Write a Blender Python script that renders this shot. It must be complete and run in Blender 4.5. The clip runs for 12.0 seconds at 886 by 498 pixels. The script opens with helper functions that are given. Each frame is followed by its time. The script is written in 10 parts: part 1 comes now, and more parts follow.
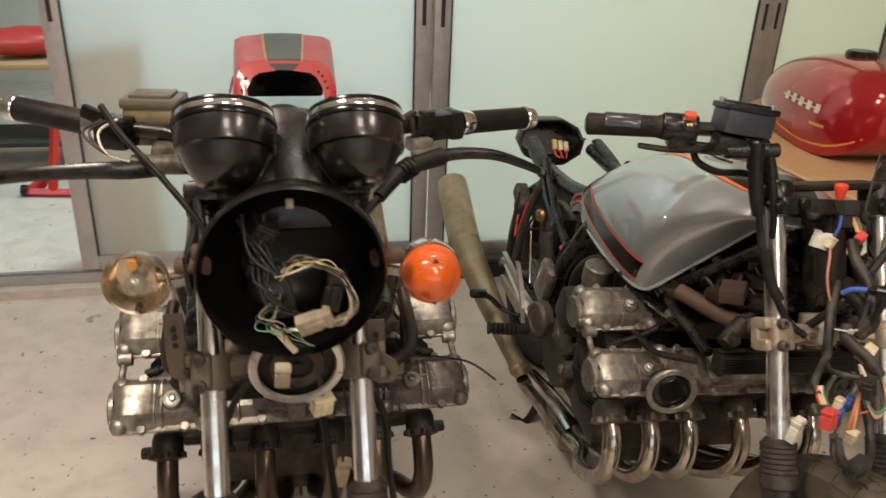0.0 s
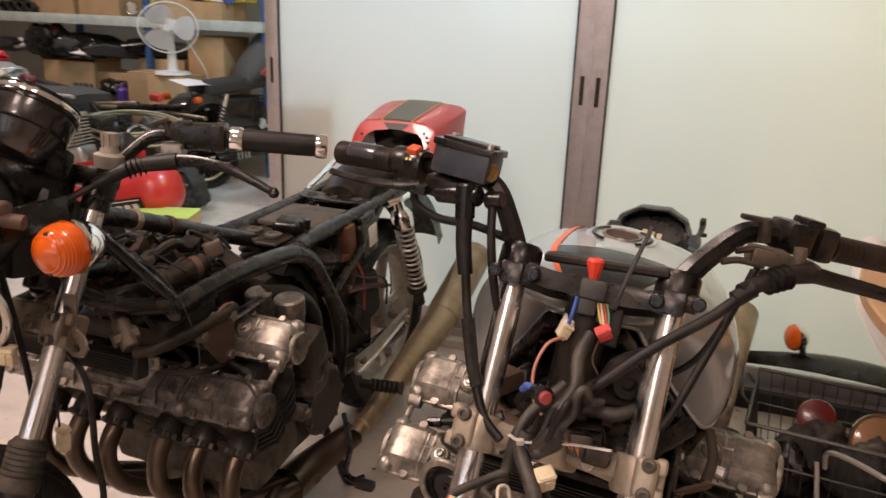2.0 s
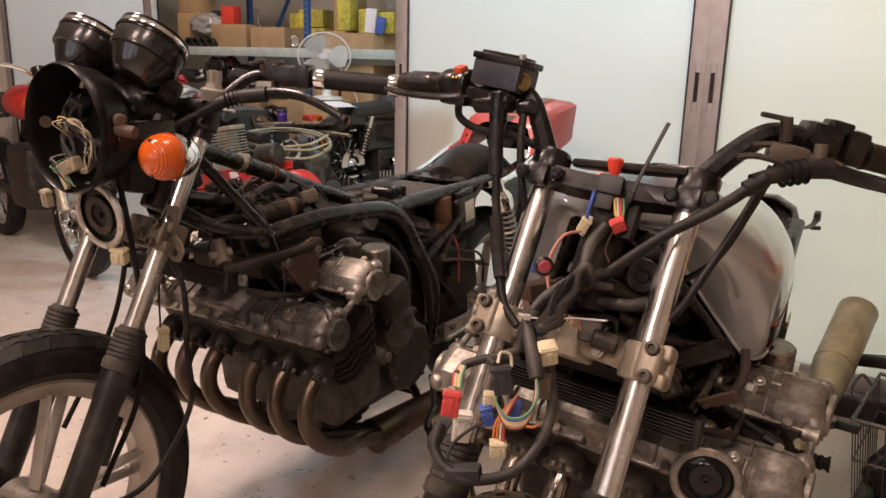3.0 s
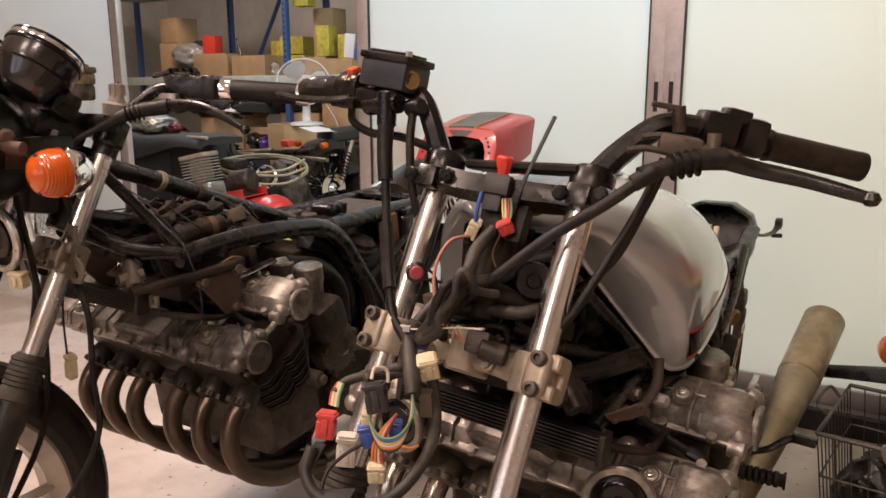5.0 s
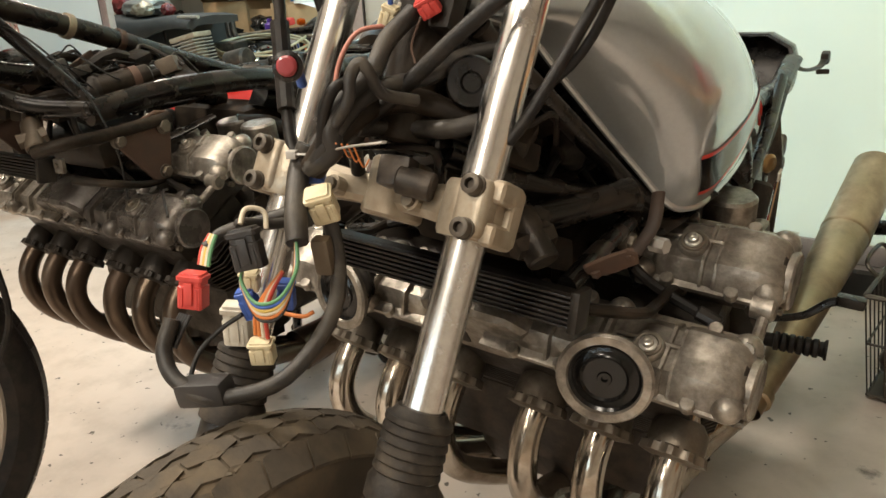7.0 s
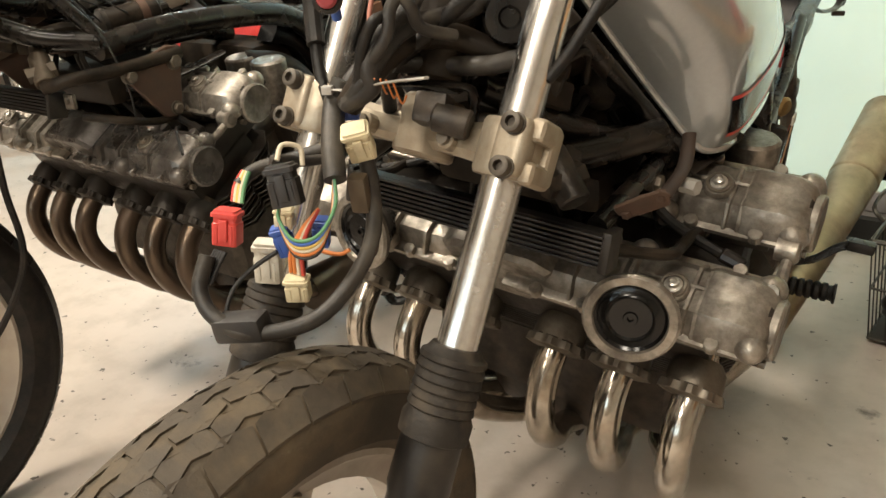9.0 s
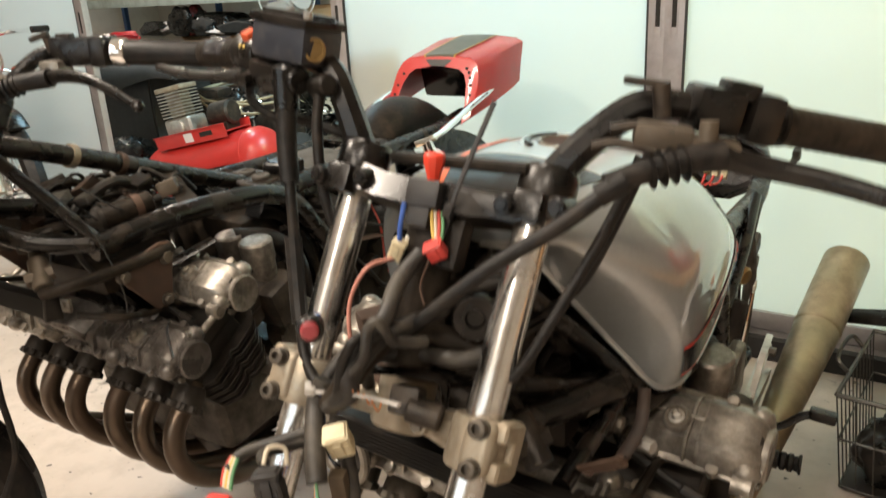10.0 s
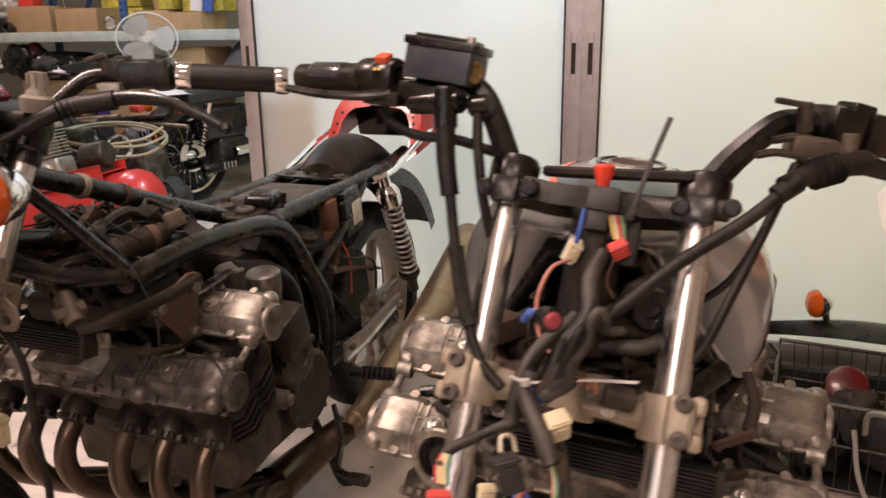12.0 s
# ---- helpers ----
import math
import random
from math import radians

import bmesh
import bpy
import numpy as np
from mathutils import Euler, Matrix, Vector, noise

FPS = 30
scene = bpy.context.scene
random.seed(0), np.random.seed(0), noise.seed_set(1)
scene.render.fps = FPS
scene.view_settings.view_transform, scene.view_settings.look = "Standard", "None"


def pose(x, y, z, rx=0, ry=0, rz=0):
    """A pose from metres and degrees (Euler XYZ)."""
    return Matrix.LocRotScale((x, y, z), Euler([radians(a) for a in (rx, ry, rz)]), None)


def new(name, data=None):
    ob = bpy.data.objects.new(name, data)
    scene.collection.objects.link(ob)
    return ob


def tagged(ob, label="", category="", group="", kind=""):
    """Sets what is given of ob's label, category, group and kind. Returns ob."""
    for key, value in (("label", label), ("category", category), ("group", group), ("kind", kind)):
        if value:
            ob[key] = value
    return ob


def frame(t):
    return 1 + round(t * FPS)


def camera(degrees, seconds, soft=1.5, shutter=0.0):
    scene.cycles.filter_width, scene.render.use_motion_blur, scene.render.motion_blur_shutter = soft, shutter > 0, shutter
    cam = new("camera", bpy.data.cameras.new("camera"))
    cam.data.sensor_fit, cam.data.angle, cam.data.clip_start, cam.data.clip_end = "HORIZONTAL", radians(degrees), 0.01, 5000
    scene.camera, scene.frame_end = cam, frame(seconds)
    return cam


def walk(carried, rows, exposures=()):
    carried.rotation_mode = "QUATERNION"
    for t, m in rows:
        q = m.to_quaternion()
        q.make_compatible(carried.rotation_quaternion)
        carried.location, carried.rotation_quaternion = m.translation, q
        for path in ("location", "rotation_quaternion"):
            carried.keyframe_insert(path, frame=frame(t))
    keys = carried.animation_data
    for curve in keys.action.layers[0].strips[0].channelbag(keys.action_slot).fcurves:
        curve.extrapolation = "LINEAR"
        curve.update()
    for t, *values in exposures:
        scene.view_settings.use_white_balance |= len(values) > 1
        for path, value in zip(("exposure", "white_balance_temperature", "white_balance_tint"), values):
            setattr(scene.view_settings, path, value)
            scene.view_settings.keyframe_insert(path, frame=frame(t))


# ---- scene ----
cam = camera(60.4, 12.0, soft=1.5, shutter=0.3)
METRES, EYE, TILT, LEAN, TURN = 2.85, 1.41, -23.84, -2.11, -11.5
ROWS = [
    (0.0, 0.0, 0.0, 0.0, 0.0, 0.0, -0.0),
    (0.5, 0.1051, -0.0234, -0.0231, 8.66, 1.11, -4.62),
    (1.0, 0.1896, 0.0057, -0.0152, 13.73, 3.16, -6.18),
    (1.5, 0.26, 0.0746, 0.0068, 18.45, 4.04, -9.59),
    (2.0, 0.3516, 0.1207, 0.0, 29.78, 4.71, -12.66),
    (2.5, 0.4035, 0.1406, -0.0354, 37.24, 5.32, -15.78),
    (2.7, 0.4135, 0.1423, -0.0582, 39.21, 5.17, -16.13),
    (4.3, 0.4596, 0.1729, -0.0461, 43.96, 7.11, -16.37),
    (4.5, 0.4579, 0.1835, -0.0492, 43.26, 7.54, -15.79),
    (5.0, 0.45, 0.1994, -0.0484, 41.68, 7.11, -14.61),
    (5.5, 0.419, 0.2318, -0.0562, 40.02, 5.8, -13.94),
    (6.0, 0.4157, 0.269, -0.0643, 39.48, 3.39, -14.28),
    (6.5, 0.4207, 0.2894, -0.0516, 43.88, 1.22, -13.93),
    (7.0, 0.4207, 0.2976, -0.0575, 44.58, -1.67, -12.25),
    (7.5, 0.4224, 0.2968, -0.0584, 44.28, -2.02, -12.87),
    (7.7, 0.4217, 0.2933, -0.0591, 44.64, -1.52, -13.41),
    (9.3, 0.4112, 0.2892, -0.0617, 43.99, -6.27, -12.72),
    (9.5, 0.4122, 0.2871, -0.0541, 43.41, -4.94, -12.26),
    (10.0, 0.4168, 0.2681, 0.0081, 42.93, -0.18, -12.19),
    (10.5, 0.4262, 0.2468, 0.0567, 44.09, -1.2, -12.6),
    (11.0, 0.4251, 0.2478, 0.0419, 41.89, -0.59, -12.32),
    (11.5, 0.4039, 0.2367, 0.0059, 36.73, 3.46, -11.5),
    (12.0, 0.3333, 0.1802, -0.0325, 29.99, 5.92, -9.74),
]
walk(cam, [(t, pose(0, 0, EYE, TILT, LEAN, TURN) @ pose(METRES * x, METRES * y, METRES * z, 90 + pitch, roll, yaw)) for t, x, y, z, yaw, pitch, roll in ROWS],
     ((0.0, -0.50, 6500, 10), (0.5, -0.54, 6600, 14), (1.0, -0.54, 6700, 19), (2.5, -0.40, 6950, 29), (5.0, -0.32, 7000, 29), (5.5, -0.22, 6900, 26), (6.0, -0.10, 6700, 18), (6.5, 0.05, 6500, 9),
      (7.5, 0.14, 6450, 5), (9.5, 0.25, 6450, 4), (10.0, 0.12, 6500, 8), (10.5, -0.20, 6650, 16), (11.0, -0.18, 6900, 26), (11.5, -0.23, 6950, 29), (12.0, -0.28, 7000, 31)))

# ---- light ----
world = bpy.data.worlds.new("room_air")
scene.world = world
world.use_nodes = True
world.node_tree.nodes["Background"].inputs[0].default_value = (0.80, 0.91, 1.0, 1)
world.node_tree.nodes["Background"].inputs[1].default_value = 3.0


def area_lamp(name, x, y, z, sx, sy, watts, colour, rx=0, ry=0, rz=0):
    data = bpy.data.lights.new(name, "AREA")
    data.shape, data.size, data.size_y = "RECTANGLE", sx, sy
    data.energy, data.color = watts, colour
    lamp = new(name, data)
    lamp.matrix_world = pose(x, y, z, rx, ry, rz)
    return lamp


WARM, COOL, PALE = (1.0, 0.86, 0.73), (0.50, 0.83, 1.0), (1.0, 0.97, 0.46)
area_lamp("lamp_overhead_area", -0.9, 0.5, 2.93, 0.5, 0.5, 93, WARM)
area_lamp("lamp_overhead_area", 0.3, -0.9, 2.93, 0.5, 0.5, 20, WARM)
area_lamp("lamp_overhead_area", 0.7, -2.1, 2.93, 0.5, 0.5, 58, WARM)
area_lamp("lamp_overhead_area", 0.45, 1.1, 2.93, 0.5, 0.5, 20, WARM)
area_lamp("lamp_overhead_area", 1.6, -0.6, 2.93, 0.5, 0.5, 28, WARM)
# added lamp, no fixture known: tints the open door's pane cool from behind
area_lamp("lamp_overhead_area", -2.6, 3.7, 2.93, 0.5, 0.5, 34, COOL)
area_lamp("lamp_overhead_area", -4.2, 4.5, 2.93, 0.5, 0.5, 46, WARM)
# two added lamps behind the glass: brighten its panes, one bluish, one cream
area_lamp("lamp_overhead_area", 0.1, 3.9, 2.93, 0.5, 0.5, 94, COOL)
area_lamp("lamp_overhead_area", 1.9, 3.9, 2.93, 0.5, 0.5, 71, PALE)


# ---- materials ----
def link(tree, a, b):
    tree.links.new(a, b)


def material(name, colour, rough=0.5, metal=0.0, second=None, amount=0.5, scale=20.0, bump=0.0, bump_scale=80.0,
             rough_var=0.0, coat=0.0, dirt=None, dirt_amount=0.0, dirt_scale=6.0, transmission=0.0, alpha=1.0, spread=0.0, spec=0.5, speck=None, coat_rough=0.045, coat_ior=1.5):
    """A two-scale surface: base colour broken by a second colour, blotches of dirt, varied gloss and fine relief."""
    mat = bpy.data.materials.new(name)
    mat.use_nodes = True
    tree = mat.node_tree
    nodes = tree.nodes
    bsdf = nodes["Principled BSDF"]
    bsdf.inputs["Roughness"].default_value = rough
    bsdf.inputs["Metallic"].default_value = metal
    bsdf.inputs["Specular IOR Level"].default_value = spec
    bsdf.inputs["Coat Weight"].default_value = coat
    bsdf.inputs["Coat Roughness"].default_value = coat_rough
    bsdf.inputs["Coat IOR"].default_value = coat_ior
    bsdf.inputs["Transmission Weight"].default_value = transmission
    bsdf.inputs["Alpha"].default_value = alpha
    coords = nodes.new("ShaderNodeTexCoord")

    def noise_node(size, detail=6.0):
        n = nodes.new("ShaderNodeTexNoise")
        n.inputs["Scale"].default_value = size
        n.inputs["Detail"].default_value = detail
        n.inputs["Roughness"].default_value = 0.62
        link(tree, coords.outputs["Object"], n.inputs["Vector"])
        return n

    def ramp_node(source, low, high):
        r = nodes.new("ShaderNodeMapRange")
        r.inputs["From Min"].default_value, r.inputs["From Max"].default_value = low, high
        link(tree, source, r.inputs["Value"])
        return r.outputs["Result"]

    def mix_node(factor, a, b):
        m = nodes.new("ShaderNodeMix")
        m.data_type = "RGBA"
        if isinstance(factor, float):
            m.inputs[0].default_value = factor
        else:
            link(tree, factor, m.inputs[0])
        for socket, value in ((m.inputs[6], a), (m.inputs[7], b)):
            if isinstance(value, tuple):
                socket.default_value = (*value, 1)
            else:
                link(tree, value, socket)
        return m.outputs[2]

    second = second or tuple(c * 0.75 for c in colour)
    fine = noise_node(scale)
    k = nodes.new("ShaderNodeMath")
    k.operation = "MULTIPLY"
    k.inputs[1].default_value = amount
    link(tree, ramp_node(fine.outputs["Fac"], 0.38, 0.64), k.inputs[0])
    out = mix_node(k.outputs[0], colour, second)
    rough_out = None
    if dirt:
        blot = noise_node(dirt_scale, 8.0)
        d = nodes.new("ShaderNodeMath")
        d.operation = "MULTIPLY"
        d.inputs[1].default_value = dirt_amount
        link(tree, ramp_node(blot.outputs["Fac"], 0.46, 0.66), d.inputs[0])
        out = mix_node(d.outputs[0], out, dirt)
        r = nodes.new("ShaderNodeMapRange")
        r.inputs["To Min"].default_value, r.inputs["To Max"].default_value = rough, min(1.0, rough + 0.35)
        link(tree, d.outputs[0], r.inputs["Value"])
        rough_out = r.outputs["Result"]
        if metal:
            mm = nodes.new("ShaderNodeMapRange")
            mm.inputs["To Min"].default_value, mm.inputs["To Max"].default_value = metal, metal * 0.3
            link(tree, d.outputs[0], mm.inputs["Value"])
            link(tree, mm.outputs["Result"], bsdf.inputs["Metallic"])
    if speck:
        dots = noise_node(34.0, 2.0)
        out = mix_node(ramp_node(dots.outputs["Fac"], 0.675, 0.71), out, speck)
        scuff = noise_node(5.0, 9.0)
        out = mix_node(ramp_node(scuff.outputs["Fac"], 0.64, 0.71), out, tuple(c * 1.6 for c in speck))
    if rough_var and not dirt:
        r = nodes.new("ShaderNodeMapRange")
        r.inputs["From Min"].default_value, r.inputs["From Max"].default_value = 0.35, 0.65
        r.inputs["To Min"].default_value, r.inputs["To Max"].default_value = max(0.02, rough - rough_var), min(1.0, rough + rough_var)
        link(tree, noise_node(scale * 0.6).outputs["Fac"], r.inputs["Value"])
        rough_out = r.outputs["Result"]
    if rough_out:
        link(tree, rough_out, bsdf.inputs["Roughness"])
    if spread:
        info = nodes.new("ShaderNodeObjectInfo")
        v = nodes.new("ShaderNodeMapRange")
        v.inputs["To Min"].default_value, v.inputs["To Max"].default_value = 1 - spread, 1 + spread
        link(tree, info.outputs["Random"], v.inputs["Value"])
        hsv = nodes.new("ShaderNodeHueSaturation")
        link(tree, v.outputs["Result"], hsv.inputs["Value"])
        link(tree, out, hsv.inputs["Color"])
        out = hsv.outputs["Color"]
    link(tree, out, bsdf.inputs["Base Color"])
    if bump:
        b = nodes.new("ShaderNodeBump")
        b.inputs["Strength"].default_value = bump
        b.inputs["Distance"].default_value = 0.002
        link(tree, noise_node(bump_scale, 4.0).outputs["Fac"], b.inputs["Height"])
        link(tree, b.outputs["Normal"], bsdf.inputs["Normal"])
    return mat


M_FLOOR = material("painted_concrete", (0.60, 0.525, 0.46), 0.36, second=(0.50, 0.43, 0.37), amount=0.5, scale=3.0, bump=0.1, bump_scale=60, dirt=(0.34, 0.29, 0.24), dirt_amount=0.35, dirt_scale=9, speck=(0.10, 0.085, 0.07))
M_WALL = material("wall_plaster", (0.62, 0.58, 0.52), 0.8, scale=6, amount=0.3, bump=0.1, dirt=(0.32, 0.28, 0.23), dirt_amount=0.3, dirt_scale=2.5)
M_CEIL = material("ceiling_paint", (0.78, 0.765, 0.74), 0.9, scale=6, amount=0.2)
M_ALU = material("brushed_aluminium", (0.50, 0.48, 0.48), 0.42, 0.7, second=(0.40, 0.38, 0.38), scale=30, dirt=(0.34, 0.31, 0.29), dirt_amount=0.4, dirt_scale=14)
M_CHROME = material("chrome", (0.92, 0.92, 0.92), 0.06, 1.0, second=(0.80, 0.79, 0.77), scale=60, rough_var=0.04, bump=0.03)
M_CASE = material("cast_aluminium", (0.36, 0.33, 0.285), 0.30, 0.75, second=(0.18, 0.157, 0.127), amount=0.8, scale=60, bump=0.35, bump_scale=260, dirt=(0.045, 0.035, 0.026), dirt_amount=0.8, dirt_scale=19)
# darker cast aluminium, for one half and the nose of a front cover
M_DGREYCASE = material("dark_grey_aluminium", (0.17, 0.155, 0.14), 0.27, 0.55, second=(0.055, 0.046, 0.038), amount=0.85, scale=38, bump=0.3, bump_scale=220, dirt=(0.028, 0.022, 0.017), dirt_amount=0.8, dirt_scale=16)
M_GREYCASE = material("dull_brown_grey_casting", (0.115, 0.098, 0.078), 0.5, 0.4, second=(0.06, 0.05, 0.04), amount=0.8, scale=45, bump=0.35, bump_scale=180, dirt=(0.03, 0.024, 0.018), dirt_amount=0.7, dirt_scale=20)
M_DARKCASE = material("greasy_dark_alloy", (0.04, 0.034, 0.028), 0.42, 0.5, second=(0.012, 0.010, 0.008), scale=35, bump=0.4, bump_scale=120, dirt=(0.12, 0.09, 0.065), dirt_amount=0.5, dirt_scale=24)
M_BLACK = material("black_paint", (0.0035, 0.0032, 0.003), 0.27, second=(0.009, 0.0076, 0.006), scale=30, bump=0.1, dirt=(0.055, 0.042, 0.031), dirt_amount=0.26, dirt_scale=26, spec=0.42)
M_RUBBER = material("black_rubber", (0.005, 0.0044, 0.004), 0.46, second=(0.012, 0.010, 0.008), scale=60, bump=0.3, bump_scale=300, dirt=(0.055, 0.042, 0.031), dirt_amount=0.30, dirt_scale=30, spec=0.3)
M_BOOT = material("dusty_grey_rubber", (0.022, 0.019, 0.016), 0.6, second=(0.036, 0.030, 0.024), scale=60, bump=0.3, bump_scale=240, dirt=(0.10, 0.080, 0.058), dirt_amount=0.5, dirt_scale=30, spec=0.3)
M_TREAD = material("worn_tan_grey_tread", (0.075, 0.062, 0.047), 0.7, second=(0.055, 0.046, 0.036), amount=0.8, scale=40, bump=0.35, bump_scale=160, dirt=(0.16, 0.125, 0.08), dirt_amount=0.6, dirt_scale=14, spec=0.3)
M_PAD = material("dusty_flat_rubber_pad", (0.075, 0.067, 0.056), 0.7, second=(0.055, 0.048, 0.039), scale=30, bump=0.15, dirt=(0.03, 0.026, 0.02), dirt_amount=0.5, dirt_scale=18)
M_TYRE = material("dusty_old_tyre", (0.062, 0.051, 0.037), 0.75, second=(0.085, 0.067, 0.046), scale=30, bump=0.4, bump_scale=120, dirt=(0.15, 0.113, 0.071), dirt_amount=0.7, dirt_scale=13, spec=0.3)
M_TANK = material("silver_grey_metallic_paint", (0.33, 0.348, 0.35), 0.38, 0.5, second=(0.30, 0.317, 0.32), scale=160, amount=0.6, coat=1.0, coat_rough=0.03, coat_ior=2.0)
M_RED = material("red_paint", (0.50, 0.02, 0.02), 0.35, second=(0.42, 0.05, 0.04), scale=14, coat=0.3, dirt=(0.34, 0.07, 0.05), dirt_amount=0.3, dirt_scale=12)
M_EXH = material("heat_stained_steel", (0.42, 0.38, 0.31), 0.3, 0.9, second=(0.24, 0.18, 0.11), amount=0.8, scale=14, rough_var=0.12, bump=0.1, dirt=(0.12, 0.085, 0.055), dirt_amount=0.6, dirt_scale=12)
M_AMBER = material("amber_lens", (0.75, 0.13, 0.01), 0.16, second=(0.6, 0.08, 0.005), scale=40, transmission=0.25, coat=0.5)
M_WOOD = material("plywood", (0.50, 0.30, 0.15), 0.6, second=(0.42, 0.24, 0.12), scale=30, bump=0.1)


def glass_material(name, tint, through_tint):
    mat = bpy.data.materials.new(name)
    mat.use_nodes = True
    tree = mat.node_tree
    nodes = tree.nodes
    nodes.remove(nodes["Principled BSDF"])
    out = nodes["Material Output"]
    coords = nodes.new("ShaderNodeTexCoord")
    haze = nodes.new("ShaderNodeTexNoise")
    haze.inputs["Scale"].default_value = 1.6
    haze.inputs["Detail"].default_value = 5
    link(tree, coords.outputs["Object"], haze.inputs["Vector"])
    mixc = nodes.new("ShaderNodeMix")
    mixc.data_type = "RGBA"
    mixc.inputs[6].default_value = (*tint, 1)
    mixc.inputs[7].default_value = (*(c * 0.88 for c in tint), 1)
    link(tree, haze.outputs["Fac"], mixc.inputs[0])
    diffuse = nodes.new("ShaderNodeBsdfDiffuse")
    link(tree, mixc.outputs[2], diffuse.inputs["Color"])
    trans = nodes.new("ShaderNodeBsdfTranslucent")
    trans.inputs["Color"].default_value = (*through_tint, 1)
    gloss = nodes.new("ShaderNodeBsdfGlossy")
    gloss.inputs["Roughness"].default_value = 0.14
    rough_glass = nodes.new("ShaderNodeBsdfRefraction")
    rough_glass.inputs["Roughness"].default_value = 0.55
    rough_glass.inputs["IOR"].default_value = 1.02
    rough_glass.inputs["Color"].default_value = (*through_tint, 1)
    m1, m2, m3 = (nodes.new("ShaderNodeMixShader") for _ in range(3))
    m1.inputs[0].default_value, m2.inputs[0].default_value, m3.inputs[0].default_value = 0.70, 0.14, 0.05
    link(tree, diffuse.outputs[0], m1.inputs[1])
    link(tree, trans.outputs[0], m1.inputs[2])
    link(tree, m1.outputs[0], m2.inputs[1])
    link(tree, rough_glass.outputs[0], m2.inputs[2])
    link(tree, m2.outputs[0], m3.inputs[1])
    link(tree, gloss.outputs[0], m3.inputs[2])
    link(tree, m3.outputs[0], out.inputs["Surface"])
    return mat


M_FROST = glass_material("frosted_glass", (0.82, 0.885, 0.85), (0.94, 0.97, 0.975))


# ---- mesh helpers ----
def spline(points, per=6):
    """A smooth line through the points (Catmull-Rom)."""
    p = [Vector(q) for q in points]
    if len(p) < 3:
        return p
    p = [p[0] * 2 - p[1], *p, p[-1] * 2 - p[-2]]
    out = []
    for i in range(1, len(p) - 2):
        a, b, c, d = p[i - 1:i + 3]
        for k in range(per):
            t = k / per
            out.append(0.5 * (2 * b + (c - a) * t + (2 * a - 5 * b + 4 * c - d) * t * t + (3 * b - a - 3 * c + d) * t ** 3))
    out.append(p[-2])
    return out


def sweep(bm, points, radius, seg=8, smooth=True, per=6, caps=True, flat=1.0):
    """A tube along points; radius is a number or one for each point of the smoothed line's ends."""
    line = spline(points, per) if smooth else [Vector(q) for q in points]
    n = len(line)
    tang = [(line[min(i + 1, n - 1)] - line[max(i - 1, 0)]).normalized() for i in range(n)]
    up = Vector((0, 0, 1)) if abs(tang[0].z) < 0.9 else Vector((0, 1, 0))
    rings = []
    for i in range(n):
        side = tang[i].cross(up)
        if side.length < 1e-5:
            side = tang[i].cross(Vector((1, 0, 0)))
        side.normalize()
        up = side.cross(tang[i]).normalized()
        r = radius if isinstance(radius, (int, float)) else radius[0] + (radius[1] - radius[0]) * i / (n - 1)
        rings.append([bm.verts.new(line[i] + side * (r * math.cos(a)) + up * (r * flat * math.sin(a))) for a in (2 * math.pi * k / seg for k in range(seg))])
    for a, b in zip(rings, rings[1:]):
        for k in range(seg):
            bm.faces.new((a[k], a[(k + 1) % seg], b[(k + 1) % seg], b[k]))
    if caps:
        bm.faces.new(list(reversed(rings[0])))
        bm.faces.new(rings[-1])
    return bm


def basis(axis):
    axis = Vector(axis).normalized()
    side = axis.orthogonal().normalized() if abs(axis.z) > 0.99 else axis.cross(Vector((0, 0, 1))).normalized()
    return axis, side, side.cross(axis).normalized()


def lathe(bm, origin, axis, profile, seg=24, closed=False, arc=1.0):
    """A turned shape: profile of (distance along the axis, radius)."""
    axis, side, up = basis(axis)
    origin = Vector(origin)
    rings = []
    count = seg if arc >= 1 else seg + 1
    for h, r in profile:
        if r < 1e-6:
            rings.append([bm.verts.new(origin + axis * h)])
        else:
            rings.append([bm.verts.new(origin + axis * h + side * (r * math.cos(a)) + up * (r * math.sin(a))) for a in (2 * math.pi * arc * k / seg for k in range(count))])
    pairs = list(zip(rings, rings[1:]))
    if closed:
        pairs.append((rings[-1], rings[0]))
    for a, b in pairs:
        for k in range(seg):
            j = (k + 1) % seg if arc >= 1 else k + 1
            if len(a) == 1 and len(b) == 1:
                continue
            if len(a) == 1:
                bm.faces.new((a[0], b[j], b[k]))
            elif len(b) == 1:
                bm.faces.new((a[k], a[j], b[0]))
            else:
                bm.faces.new((a[k], a[j], b[j], b[k]))
    return bm


def rod(bm, a, b, r, seg=12, r2=None, bevel=0.0):
    a, b = Vector(a), Vector(b)
    d = (b - a).length
    r2 = r if r2 is None else r2
    e = bevel
    prof = [(0, 0), (0, r - e), (e, r), (d - e, r2), (d, r2 - e), (d, 0)] if e else [(0, 0), (0, r), (d, r2), (d, 0)]
    return lathe(bm, a, b - a, prof, seg)


def block(bm, centre, size, turn=(0, 0, 0), bevel=0.0, seg=2, taper=None):
    made = bmesh.ops.create_cube(bm, size=1.0)["verts"]
    for v in made:
        x, y, z = v.co
        if taper:
            k = taper if z > 0 else 1.0
            x, y = x * k, y * k
        v.co = (x * size[0], y * size[1], z * size[2])
    if bevel:
        edges = list({e for v in made for e in v.link_edges})
        made = list({v for f in bmesh.ops.bevel(bm, geom=edges, offset=bevel, segments=seg, affect="EDGES", profile=0.6)["faces"] for v in f.verts} | {v for v in made if v.is_valid})
    bmesh.ops.transform(bm, matrix=pose(*centre, *turn), verts=made)
    return bm


